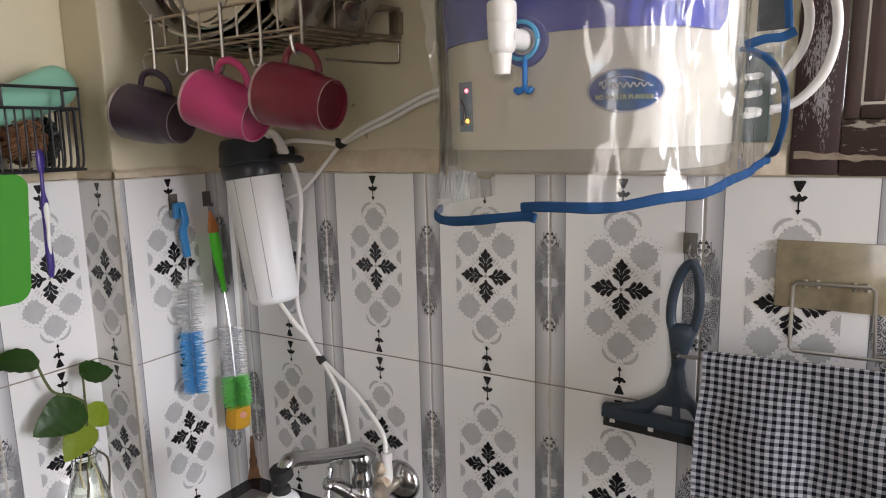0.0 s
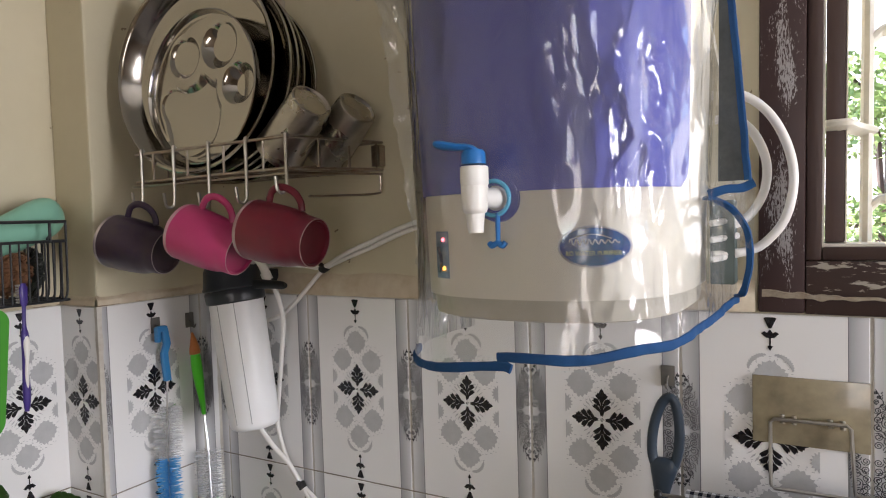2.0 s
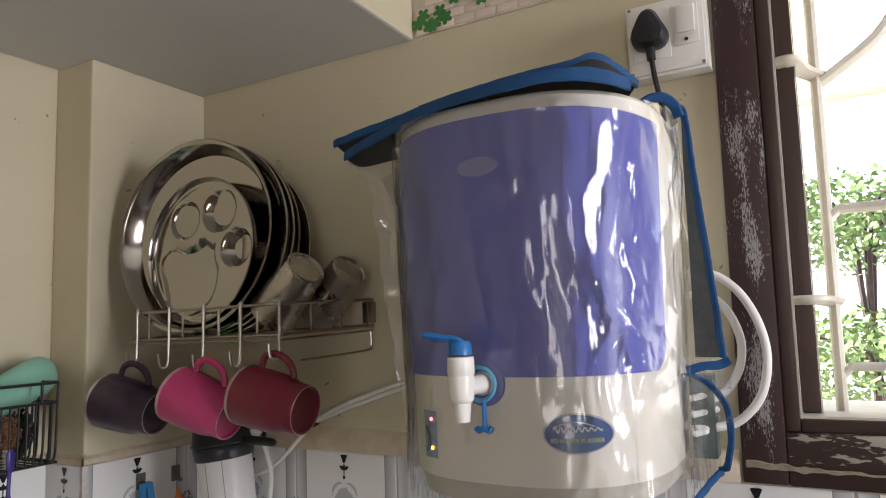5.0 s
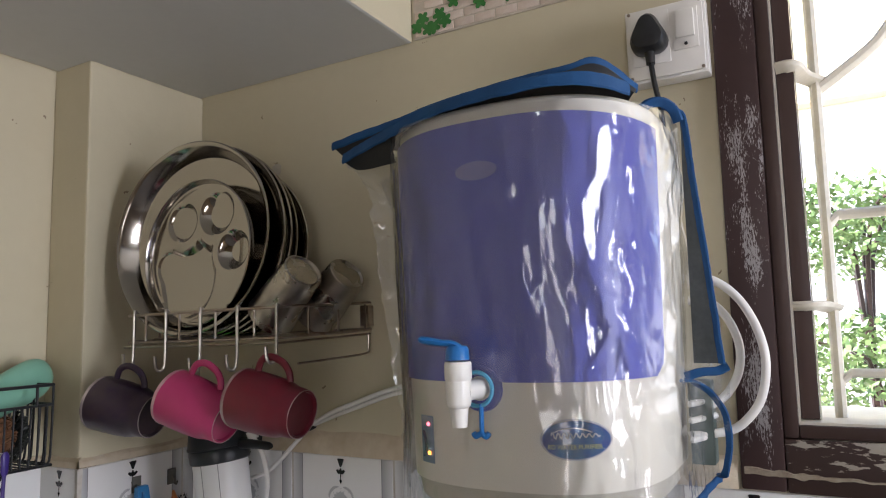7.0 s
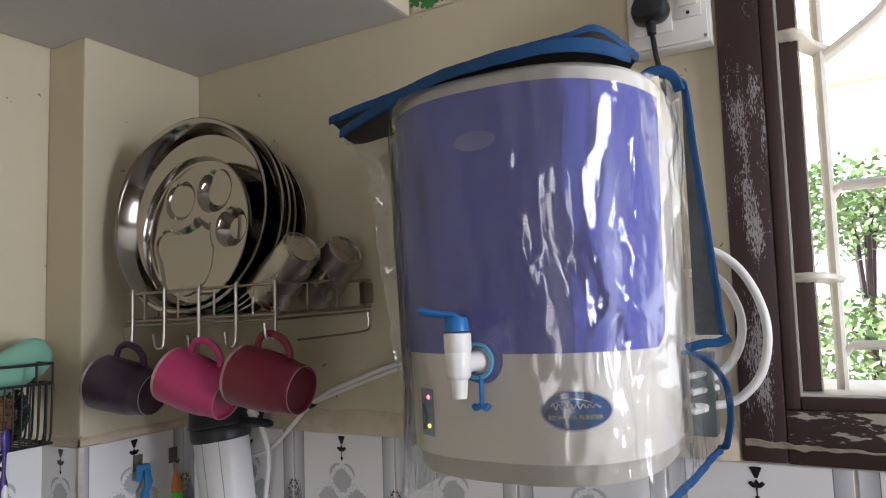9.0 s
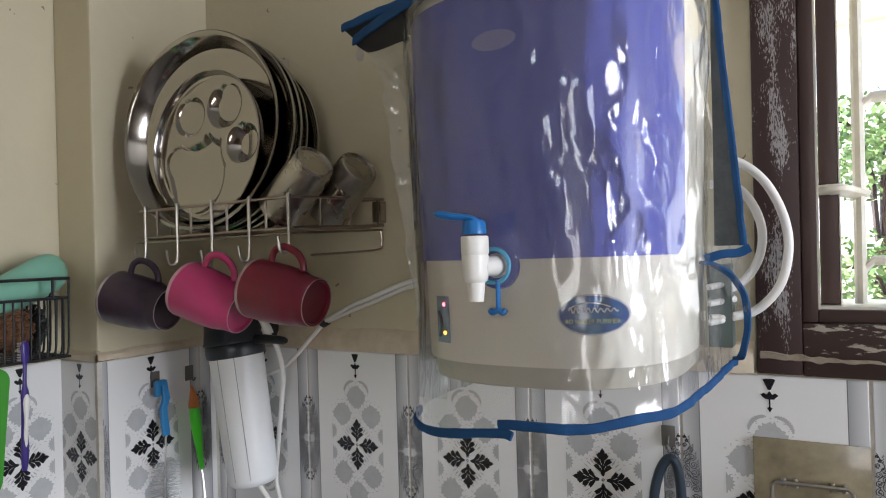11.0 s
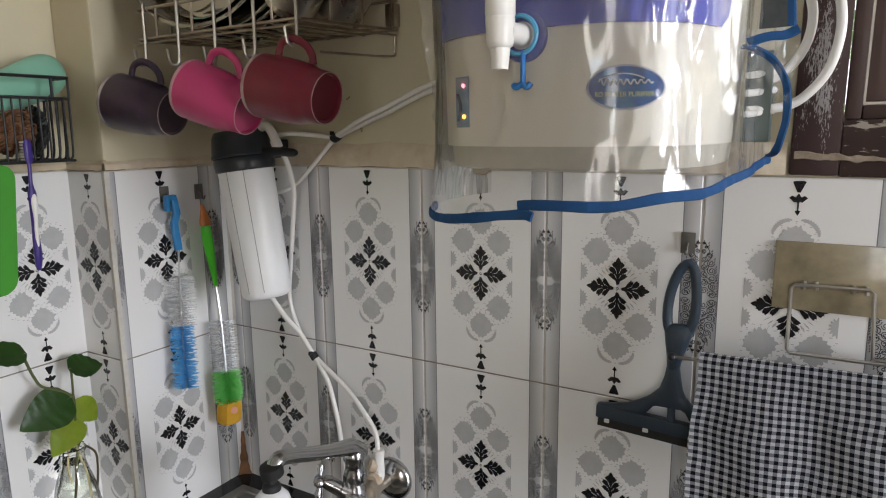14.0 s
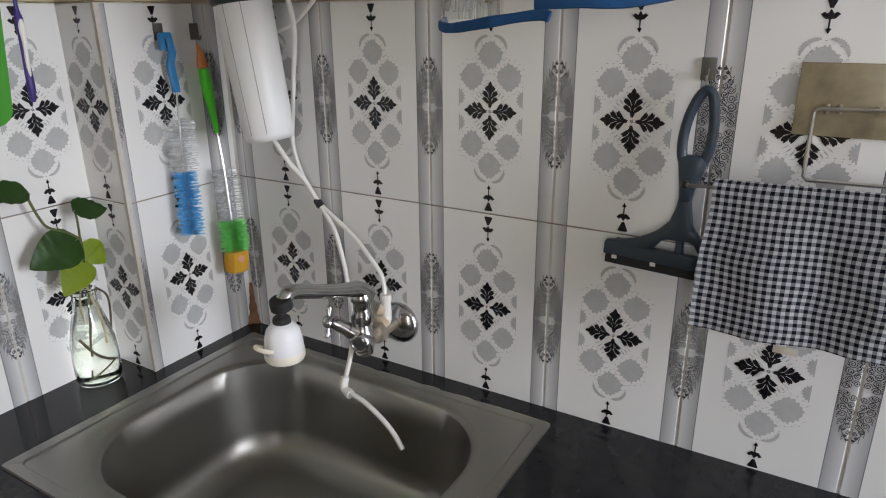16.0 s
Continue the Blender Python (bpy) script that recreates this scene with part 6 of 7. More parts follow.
for z, r in ((1.601, 0.0024), (1.573, 0.0022), (1.488, 0.0020)):
    bwire([(BX_0, BYR, z), (BX_1, BYR, z), (BX_1, BYL, z), (BX_0, BYL, z), (BX_0, BYR, z)], r, "rail")
for k in range(8):
    x = BX_0 + 0.006 + (BX_1 - BX_0 - 0.006) * k / 7
    bwire(smooth_path([(x, BYR, 1.601 if k % 3 == 1 or k == 7 else 1.574), (x, BYR - 0.001, 1.53), (x, BYR - 0.003, 1.494), (x, BYR - 0.012, 1.488)], 3))
for k in range(22):
    y = BYR - 0.008 - 0.0115 * k
    bwire(smooth_path([(BX_1, y, 1.574), (BX_1 - 0.001, y, 1.53), (BX_1 - 0.003, y, 1.494), (BX_1 - 0.012, y, 1.488), (BX_0, y, 1.488)], 3), 0.0014)
for y in (-0.310, -0.39, -0.47):
    bwire([(BX_1, y, 1.601), (BX_1, y, 1.574)], 0.002)


def scrubber(c, size, mat, label, seed):
    """A loose ball of tangled strands."""
    rnd = random.Random(seed)
    bm = bmesh.new()
    for _ in range(46):
        pts = []
        a, b = rnd.uniform(0, 6.28), rnd.uniform(-1, 1)
        for k in range(9):
            t = k / 8
            pts.append(Vector(c) + Vector((size[0] * math.cos(a + t * 2.6) * math.sqrt(1 - b * b) * rnd.uniform(0.82, 1), size[1] * math.sin(a + t * 2.6) * math.sqrt(1 - b * b), size[2] * (b + 0.25 * math.sin(t * 5 + a)) * 0.8)))
        tube(bm, pts, 0.0016, 4)
    root = tagged(new("scrubber"), label, "scrubber", "scrubbers in the basket")
    tagged(part("tangle", bm, mat, root), kind="stuff")
    bm = bmesh.new()
    bmesh.ops.create_icosphere(bm, subdivisions=3, radius=1, matrix=Matrix.Translation(c) @ Matrix.Diagonal((size[0] * 0.86, size[1] * 0.86, size[2] * 0.80, 1)))
    for v in bm.verts:
        v.co += 0.004 * noise.noise_vector(v.co * 90)
    part("core", bm, mat, root)
    return root


scrubber((-0.245, -0.345, 1.530), (0.035, 0.030, 0.036), material("brown_coir", (0.13, 0.055, 0.025), 0.9, vary=0.8, tint=(0.22, 0.11, 0.05), scale=60, fine=300, bump=0.6), "brown coir pot scrubber in the basket", 3)
scrubber((-0.258, -0.303, 1.528), (0.030, 0.010, 0.036), material("dark_steel_wool", (0.05, 0.055, 0.05), 0.5, 0.6, vary=0.8, scale=80, bump=0.6), "dark green-grey scouring pad in the basket", 8)
scrubber((-0.250, -0.420, 1.526), (0.035, 0.036, 0.034), material("dark_coir", (0.05, 0.025, 0.015), 0.9, vary=0.8, scale=60, bump=0.6), "dark brown coir scrubber in the basket", 5)

# teal plastic scoop lying tilted on top
bm = bmesh.new()
rings = []
A, B = Vector((-0.235, -0.395, 1.562)), Vector((-0.262, -0.254, 1.620))
d = (B - A).normalized()
s = d.cross(Vector((1, 0, 0))).normalized()
o = d.cross(s)
for k in range(25):
    f = k / 24
    w = math.sqrt(max(0, 1 - (2 * f - 1) ** 4)) * 0.029 + 0.0006
    w *= 0.8 + 0.35 * f
    rings.append([A.lerp(B, f) + s * w * math.cos(a / 20 * math.tau) + o * 0.62 * w * math.sin(a / 20 * math.tau) for a in range(20)])
loops(bm, rings, True, True, True)
scoop = tagged(finish("soap_case", bm, material("teal_plastic", (0.22, 0.46, 0.34), 0.3, vary=0.4, tint=(0.16, 0.37, 0.27), scale=14, sub=0.0)), "teal green plastic case lying in the wire basket", "soap case")
bm = bmesh.new()
lathe(bm, [(0.0, -0.002), (0.020, 0.0), (0.026, 0.01), (0.030, 0.05), (0.028, 0.052), (0.024, 0.012), (0.0, 0.004)], pose(-0.240, -0.405, 1.578, 12, 8), 30)
tagged(finish("pink_cup", bm, material("pink_plastic", (0.55, 0.18, 0.26), 0.35, vary=0.4, scale=12)), "small pink plastic cup in the wire basket", "cup")

# green board hanging under the basket
board = thing("chopping_board", "bright green plastic chopping board hanging from the basket", "chopping board")
bm = bmesh.new()
out = rounded(-0.60, -0.374, 1.318, 1.487, 0.02, 0)
front = [Vector((BX_1 + 0.010, p.x + (p.y - 1.487) * 0.09, p.y)) for p in out]
back = [p - Vector((0.008, 0, 0)) for p in front]
loops(bm, [back, front], True, True, True)
bmesh.ops.bevel(bm, geom=[e for e in bm.edges if len(e.link_faces) == 2 and e.calc_face_angle(0) > 1.0], offset=0.002, segments=2, affect="EDGES")
part("board", bm, material("green_plastic_board", (0.042, 0.27, 0.014), 0.45, vary=0.4, tint=(0.03, 0.21, 0.011), scale=16, fine=120, bump=0.06), board)
bm = bmesh.new()
tube(bm, smooth_path([(BX_1, -0.45, 1.488), (BX_1 + 0.006, -0.45, 1.492), (BX_1 + 0.008, -0.45, 1.484), (BX_1 + 0.006, -0.45, 1.476)], 4), 0.0018, 6)
part("hanging_wire", bm, BLACK, board)

# toothbrush hooked on the basket's front
tb = thing("toothbrush", "purple and white toothbrush hanging on the wire basket", "toothbrush")
PURPLE = material("purple_plastic", (0.045, 0.025, 0.18), 0.3, vary=0.3, scale=30)
xs = BX_1 + 0.007
bm = bmesh.new()
tube(bm, smooth_path([(xs, -0.3545, 1.487), (xs, -0.3555, 1.462), (xs + 0.001, -0.356, 1.44), (xs, -0.357, 1.40), (xs, -0.357, 1.365), (xs - 0.001, -0.3575, 1.343)], 5), [0.0026] * 6 + [0.003, 0.0038, 0.005, 0.0055, 0.0054, 0.005, 0.0046, 0.0044, 0.0042, 0.0042, 0.0044, 0.0048, 0.005, 0.0052, 0.0052, 0.005, 0.0048, 0.0044, 0.0038, 0.003], 12, 0, 0.8)
part("shaft", bm, PURPLE, tb)
bm = bmesh.new()
tube(bm, smooth_path([(xs + 0.0028, -0.3555, 1.448), (xs + 0.0042, -0.356, 1.435), (xs + 0.0040, -0.3565, 1.415), (xs + 0.0030, -0.357, 1.395), (xs + 0.003, -0.357, 1.375)], 4), [0.0015, 0.0028, 0.0036, 0.004, 0.0042, 0.004, 0.0036, 0.003, 0.0026, 0.0024, 0.0024, 0.0026, 0.0026, 0.0026, 0.0024, 0.002, 0.001], 10)
part("grip", bm, WHITE_PLASTIC, tb, "white grip inlay")
bm = bmesh.new()
tube(bm, [(xs, -0.3545, 1.486), (xs, -0.354, 1.492), (xs, -0.354, 1.512), (xs, -0.354, 1.518)], [0.003, 0.0055, 0.006, 0.003], 12, 0, 0.5)
part("head", bm, PURPLE, tb)
bm = bmesh.new()
for r in range(7):
    for c in (-1, 0, 1):
        p = Vector((xs - 0.002, -0.354 + c * 0.0032, 1.492 + r * 0.0038))
        tube(bm, [p, p + Vector((-0.010, 0, 0.0))], 0.0014, 5)
part("bristles", bm, WHITE_PLASTIC, tb)

# ---- plant in a bottle ----
GLASS = material("clear_glass", (0.95, 0.97, 0.95), 0.02, trans=1.0, ior=1.45)
WATER = material("cloudy_water", (0.90, 0.93, 0.86), 0.02, trans=1.0, ior=1.33)
bot = thing("bottle_vase", "clear glass bottle of water standing on the worktop, with plant roots", "bottle")
BC = Vector((-0.2765, -0.2965, COUNTER + 0.0006))
prof = [(0.0, 0.0), (0.027, 0.0), (0.0325, 0.003), (0.0355, 0.012), (0.0362, 0.045), (0.0345, 0.075), (0.0285, 0.105), (0.0215, 0.128), (0.0185, 0.142), (0.0185, 0.158), (0.0205, 0.160), (0.0205, 0.165)]
bm = bmesh.new()
inner = [(max(0.0, r - 0.0022), h + (0.004 if h < 0.004 else 0)) for r, h in prof]
lathe(bm, prof + [(0.0185, 0.166)] + inner[::-1], Matrix.Translation(BC), 40)
vase = part("glass", bm, GLASS, bot)
vase.visible_shadow = False
bm = bmesh.new()
lathe(bm, [(max(0.0, r - 0.0026), h + (0.0046 if h < 0.004 else 0)) for r, h in prof[:9]] + [(0.0, 0.142)], Matrix.Translation(BC), 40)
wat = part("water", bm, WATER, bot, "slightly cloudy water")
wat.visible_shadow = False
plant = thing("money_plant", "money plant cutting with green and lime leaves in a bottle", "plant")
STEM = material("green_stem", (0.10, 0.13, 0.04), 0.5, vary=0.6, tint=(0.06, 0.05, 0.02), scale=40)
ROOT = material("pale_root", (0.45, 0.40, 0.22), 0.6, vary=0.6, tint=(0.2, 0.12, 0.05), scale=50)
VINE = material("brown_vine", (0.07, 0.055, 0.025), 0.6, vary=0.5, scale=50)
DARK_LEAF = material("dark_leaf", (0.035, 0.095, 0.018), 0.30, vary=0.7, tint=(0.06, 0.15, 0.03), scale=30, fine=160, bump=0.08)
LIME_LEAF = material("lime_leaf", (0.36, 0.46, 0.035), 0.36, vary=0.7, tint=(0.24, 0.36, 0.03), scale=30, fine=160, bump=0.08)
for pts, r, mt in (
        ([(-0.272, -0.295, 1.00), (-0.270, -0.290, 1.04), (-0.266, -0.292, 1.075), (-0.266, -0.290, 1.105), (-0.268, -0.289, 1.122)], 0.0022, STEM),
        ([(-0.268, -0.289, 1.120), (-0.272, -0.305, 1.135), (-0.278, -0.328, 1.148), (-0.280, -0.337, 1.165), (-0.280, -0.345, 1.190), (-0.278, -0.350, 1.207)], 0.0021, STEM),
        ([(-0.268, -0.289, 1.120), (-0.268, -0.288, 1.145), (-0.268, -0.288, 1.166)], 0.0018, STEM),
        ([(-0.268, -0.291, 1.112), (-0.268, -0.300, 1.114), (-0.266, -0.307, 1.112)], 0.0016, STEM),
        ([(-0.268, -0.280, 1.035), (-0.262, -0.268, 1.02), (-0.258, -0.268, 1.0), (-0.260, -0.27, 0.97), (-0.262, -0.275, 0.93)], 0.0018, VINE),
        ([(-0.276, -0.315, 0.955), (-0.262, -0.305, 0.930), (-0.256, -0.29, 0.915), (-0.258, -0.272, 0.907)], 0.0022, VINE),
        ([(-0.272, -0.295, 1.02), (-0.270, -0.298, 0.985), (-0.262, -0.308, 0.95), (-0.258, -0.312, 0.928)], 0.0017, VINE),
        ([(-0.270, -0.292, 1.04), (-0.268, -0.286, 1.00), (-0.264, -0.285, 0.965), (-0.262, -0.286, 0.940)], 0.0018, ROOT),
        ([(-0.272, -0.302, 1.04), (-0.274, -0.306, 1.01), (-0.270, -0.304, 0.98)], 0.0015, ROOT),
        ([(-0.268, -0.278, 0.905), (-0.272, -0.298, 0.889), (-0.262, -0.315, 0.890), (-0.256, -0.318, 0.905)], 0.0014, VINE)):
    bm = bmesh.new()
    tube(bm, smooth_path(pts, 5), r, 7)
    part("stem" if mt is STEM else "root", bm, mt, plant)


def leaf(base, tip, normal, width, mat, fold=0.18, curl=0.12):
    """A heart-shaped leaf with a folded midrib and a drooping tip."""
    base, tip = Vector(base), Vector(tip)
    d = tip - base
    ln = d.length
    d.normalize()
    n = Vector(normal)
    n = (n - d * n.dot(d)).normalized()
    s = d.cross(n)
    bm = bmesh.new()
    rows = []
    for i in range(17):
        f = i / 16
        w = width / 2 * (math.sin(math.pi * min(1, f ** 0.62)) ** 0.72) * (1.06 - 0.25 * f) if 0 < f < 1 else 0.0004
        row = []
        for j in range(-5, 6):
            q = j / 5
            lob = -0.10 * ln * max(0, 1 - f * 5) * abs(q)
            p = base + d * (ln * f + lob) + s * w * q - n * (fold * abs(q) ** 1.4 * -w * 0.5 + curl * ln * f * f) + n * 0.0012 * math.sin(f * 34 + abs(q) * 4) * abs(q)
            row.append(p)
        rows.append(row)
    vs = loops(bm, rows, False)
    bmesh.ops.solidify(bm, geom=bm.faces[:], thickness=0.0005)
    return part("leaf", bm, mat, plant)


VN = (0.80, -0.50, 0.30)
leaf((-0.278, -0.350, 1.207), (-0.285, -0.415, 1.222), (0.55, -0.1, 0.8), 0.050, DARK_LEAF)
leaf((-0.268, -0.287, 1.166), (-0.262, -0.238, 1.163), (0.45, -0.3, 0.75), 0.052, DARK_LEAF)
leaf((-0.266, -0.300, 1.120), (-0.262, -0.372, 1.100), VN, 0.066, DARK_LEAF)
leaf((-0.266, -0.288, 1.110), (-0.255, -0.262, 1.072), (0.85, -0.4, 0.2), 0.044, LIME_LEAF)
leaf((-0.264, -0.292, 1.082), (-0.252, -0.338, 1.046), (0.75, -0.55, 0.2), 0.050, LIME_LEAF)

# ---- bottle brushes on the pier ----


def bristles(bm, a, b, r, count, rnd, w=0.0007):
    a, b = Vector(a), Vector(b)
    d = (b - a).normalized()
    s = d.cross(Vector((0.3, 0.9, 0.1))).normalized()
    o = d.cross(s)
    for k in range(count):
        p = a.lerp(b, k / count)
        ang = k * 2.39996 + rnd.uniform(-0.2, 0.2)
        q = s * math.cos(ang) + o * math.sin(ang)
        e = p + q * r * rnd.uniform(0.75, 1.05) + d * rnd.uniform(-0.003, 0.003)
        t = q.cross(d) * w
        poly(bm, [p - t, p + t, e + t * 0.7, e - t * 0.7])
        t = d * w
        poly(bm, [p - t, p + t, e + t * 0.7, e - t * 0.7])


def sticky_hook(c, normal, label):
    root = thing("adhesive_hook", label, "hook", "adhesive hooks on the tiles")
    m = facing(c, normal)
    bm = bmesh.new()
    box(bm, (-0.0085, -0.013, 0.0), (0.0085, 0.013, 0.0018), 0.0008)
    bmesh.ops.transform(bm, matrix=m, verts=bm.verts[:])
    part("pad", bm, GREYTAG, root)
    bm = bmesh.new()
    tube(bm, smooth_path([m @ Vector(p) for p in ((0, 0.0, 0.001), (0, -0.004, 0.006), (0, -0.010, 0.008), (0, -0.012, 0.013), (0, -0.007, 0.016))], 4), 0.0016, 7)
    part("hook", bm, GREYTAG, root)


GREYTAG = material("grey_brown_tag", (0.10, 0.095, 0.085), 0.5, vary=0.6, tint=(0.17, 0.155, 0.13), scale=50)
sticky_hook((AX + 0.0012, -0.131, 1.425), (1, 0, 0), "small grey adhesive hook on the tiled pier")
sticky_hook((AX + 0.0012, -0.062, 1.424), (1, 0, 0), "small grey adhesive hook on the tiled pier")
sticky_hook((0.585, -0.0012, 1.385), (0, -1, 0), "small grey adhesive hook on the wall tiles")
CLEAR_BRISTLE = film("clear_nylon", 1.5, 0.30, 0.25)
SILVER = material("twisted_wire", (0.65, 0.66, 0.66), 0.3, 1.0)
rnd = random.Random(11)
b1 = thing("bottle_brush", "bottle brush with blue handle and blue and clear bristles", "bottle brush", "brushes hanging on the pier")
BLUE_H = material("blue_brush_handle", (0.03, 0.22, 0.50), 0.35, vary=0.3, scale=30)
bm = bmesh.new()
hpts = [(-0.203, -0.126, 1.420), (-0.2025, -0.125, 1.406), (-0.202, -0.123, 1.394), (-0.201, -0.1265, 1.386), (-0.2005, -0.130, 1.379), (-0.200, -0.1295, 1.362), (-0.199, -0.128, 1.345), (-0.198, -0.128, 1.333)]
rings = []
for k, c in enumerate(hpts):
    w, d = (0.0062, 0.0046) if k else (0.0056, 0.0040)
    rings.append([Vector(c) + Vector((d * a, w * b, 0)) for a, b in ((-1, -0.7), (-0.6, -1), (0.6, -1), (1, -0.7), (1, 0.7), (0.6, 1), (-0.6, 1), (-1, 0.7))])
loops(bm, rings, True, True, True)
box(bm, (-0.2085, -0.1425, 1.398), (-0.1985, -0.1350, 1.4235), 0.0022)
box(bm, (-0.2085, -0.1400, 1.4150), (-0.1985, -0.1220, 1.4245), 0.0022)
part("handle", bm, BLUE_H, b1)
S1, S2, S3 = Vector((-0.198, -0.128, 1.336)), Vector((-0.191, -0.139, 1.205)), Vector((-0.183, -0.146, 1.100))
bm = bmesh.new()
tube(bm, smooth_path([S1, S1.lerp(S2, 0.5) + Vector((0, -0.001, 0)), S2, S3], 10), 0.0016, 6)
for k in range(60):
    a = k * 0.9
    p = S2.lerp(S3, k / 60)
    tube(bm, [p + Vector((0.002 * math.cos(a), 0.002 * math.sin(a), 0)), p + Vector((0.002 * math.cos(a + 0.9), 0.002 * math.sin(a + 0.9), -0.0018))], 0.0008, 4)
part("wire_stem", bm, SILVER, b1)
bm = bmesh.new()
bristles(bm, S1.lerp(S2, 0.36), S2, 0.025, 420, rnd)
tagged(part("clear_bristles", bm, CLEAR_BRISTLE, b1, "clear nylon bristles", False), kind="stuff")
bm = bmesh.new()
bristles(bm, S2, S3, 0.0215, 560, rnd)
tagged(part("blue_bristles", bm, material("blue_nylon", (0.10, 0.42, 0.78), 0.4, vary=0.4, scale=40), b1, "blue nylon bristles", False), kind="stuff")

b2 = thing("bottle_brush", "bottle brush with green and orange handle and yellow sponge tip", "bottle brush", "brushes hanging on the pier")
bm = bmesh.new()
h2 = smooth_path([(-0.199, -0.069, 1.366), (-0.198, -0.067, 1.340), (-0.197, -0.064, 1.310), (-0.196, -0.061, 1.280), (-0.195, -0.059, 1.258)], 4)
tube(bm, h2, [0.0108 + 0.0022 * math.sin(math.pi * min(1, i / (len(h2) - 1) * 1.6)) - 0.0062 * (i / (len(h2) - 1)) ** 1.6 for i in range(len(h2))], 14, 0, 0.75)
part("handle", bm, material("neon_green_plastic", (0.09, 0.74, 0.03), 0.35, vary=0.2, scale=30), b2, "neon green handle")
bm = bmesh.new()
tube(bm, smooth_path([(-0.199, -0.069, 1.367), (-0.199, -0.070, 1.382), (-0.200, -0.071, 1.394), (-0.200, -0.073, 1.404)], 4), [0.0105, 0.0105, 0.010, 0.0095, 0.0085, 0.0075, 0.0068, 0.006, 0.005, 0.004, 0.0035, 0.003, 0.002], 12, 0, 0.75)
part("hanging_eye", bm, material("orange_plastic", (0.60, 0.20, 0.05), 0.4, vary=0.3, scale=30), b2, "orange hanging end")
T1, T2, T3 = Vector((-0.195, -0.059, 1.260)), Vector((-0.186, -0.061, 1.195)), Vector((-0.176, -0.064, 1.048))
bm = bmesh.new()
tube(bm, smooth_path([T1, T2, T2.lerp(T3, 0.5), T3], 10), 0.0017, 6)
part("wire_stem", bm, SILVER, b2)
bm = bmesh.new()
bristles(bm, T2, T2.lerp(T3, 0.62), 0.0265, 430, rnd)
tagged(part("clear_bristles", bm, CLEAR_BRISTLE, b2, "clear nylon bristles", False), kind="stuff")
bm = bmesh.new()
bristles(bm, T2.lerp(T3, 0.62), T3, 0.0265, 560, rnd)
tagged(part("green_bristles", bm, material("green_nylon", (0.22, 0.72, 0.18), 0.4, vary=0.4, scale=40), b2, "green nylon bristles", False), kind="stuff")
bm = bmesh.new()
box(bm, (-0.192, -0.086, 1.006), (-0.160, -0.046, 1.051), 0.013)
bmesh.ops.rotate(bm, cent=(-0.176, -0.066, 1.028), matrix=Matrix.Rotation(radians(-8), 3, "X"), verts=bm.verts[:])
part("sponge", bm, material("yellow_sponge", (0.68, 0.38, 0.03), 0.9, vary=0.7, tint=(0.55, 0.26, 0.02), scale=40, fine=350, bump=0.7, dist=0.002), b2, "yellow sponge tip")
bm = bmesh.new()
lathe(bm, [(0.0065, 0.0), (0.006, 0.002), (0.0, 0.003)], align((-0.160, -0.069, 1.036), (-0.10, -0.10, 1.045)), 16)
part("sponge_patch", bm, material("pink_patch", (0.75, 0.35, 0.26), 0.8), b2, "pink round patch")

# ---- squeegee ----
sq = thing("squeegee", "slate blue plastic squeegee hanging on a wall hook", "squeegee")
SLATE = material("slate_blue_plastic", (0.028, 0.042, 0.060), 0.36, vary=0.5, tint=(0.042, 0.060, 0.082), scale=18, fine=200, bump=0.04)
SY = -0.020


def slab(bm, rows, along="z"):
    """Oval sections lofted along z (or x): position, low edge, high edge, half depth."""
    rings = []
    for p, lo, hi, dp in rows:
        ring = []
        for k in range(16):
            a = k / 16 * math.tau
            c, s = math.cos(a), math.sin(a)
            c = math.copysign(abs(c) ** 0.7, c)
            s = math.copysign(abs(s) ** 0.7, s)
            w = (lo + hi) / 2 + (hi - lo) / 2 * c
            ring.append((w, SY + dp * s, p) if along == "z" else (p, SY + dp * s, w))
        rings.append(ring)
    loops(bm, rings, True, True, True)


bm = bmesh.new()
lp = smooth_path([(0.5745, SY, 1.272), (0.5695, SY, 1.285), (0.5685, SY, 1.304), (0.5715, SY, 1.327), (0.5790, SY, 1.350), (0.5880, SY, 1.3620), (0.5960, SY, 1.358), (0.6000, SY, 1.340), (0.6015, SY, 1.318), (0.6000, SY, 1.298), (0.5955, SY, 1.281), (0.5905, SY, 1.272)], 4)
tube(bm, lp, 0.0048, 10, 0, 1.3)
slab(bm, [(1.228, 0.5700, 0.5870, 0.0060), (1.2300, 0.5712, 0.5865, 0.0075), (1.2480, 0.5698, 0.5905, 0.0078), (1.2660, 0.5672, 0.5965, 0.0078), (1.2780, 0.5655, 0.6000, 0.0072), (1.2845, 0.5690, 0.5975, 0.0055), (1.2865, 0.5740, 0.5930, 0.0030)])
part("handle", bm, SLATE, sq)
bm = bmesh.new()
slab(bm, [(1.236, 0.5715, 0.5860, 0.0070), (1.220, 0.5690, 0.5880, 0.0074), (1.202, 0.5635, 0.5915, 0.0072), (1.190, 0.5520, 0.5975, 0.0068), (1.183, 0.5440, 0.6030, 0.0064), (1.1785, 0.5500, 0.5990, 0.0058)])
slab(bm, [(0.5690, 1.1785, 1.2000, 0.0064), (0.5570, 1.1755, 1.1935, 0.0066), (0.5480, 1.1640, 1.1868, 0.0066), (0.5380, 1.1570, 1.1805, 0.0066), (0.5240, 1.1575, 1.1735, 0.0066), (0.5050, 1.1590, 1.1685, 0.0066), (0.4860, 1.1600, 1.1655, 0.0066)], "x")
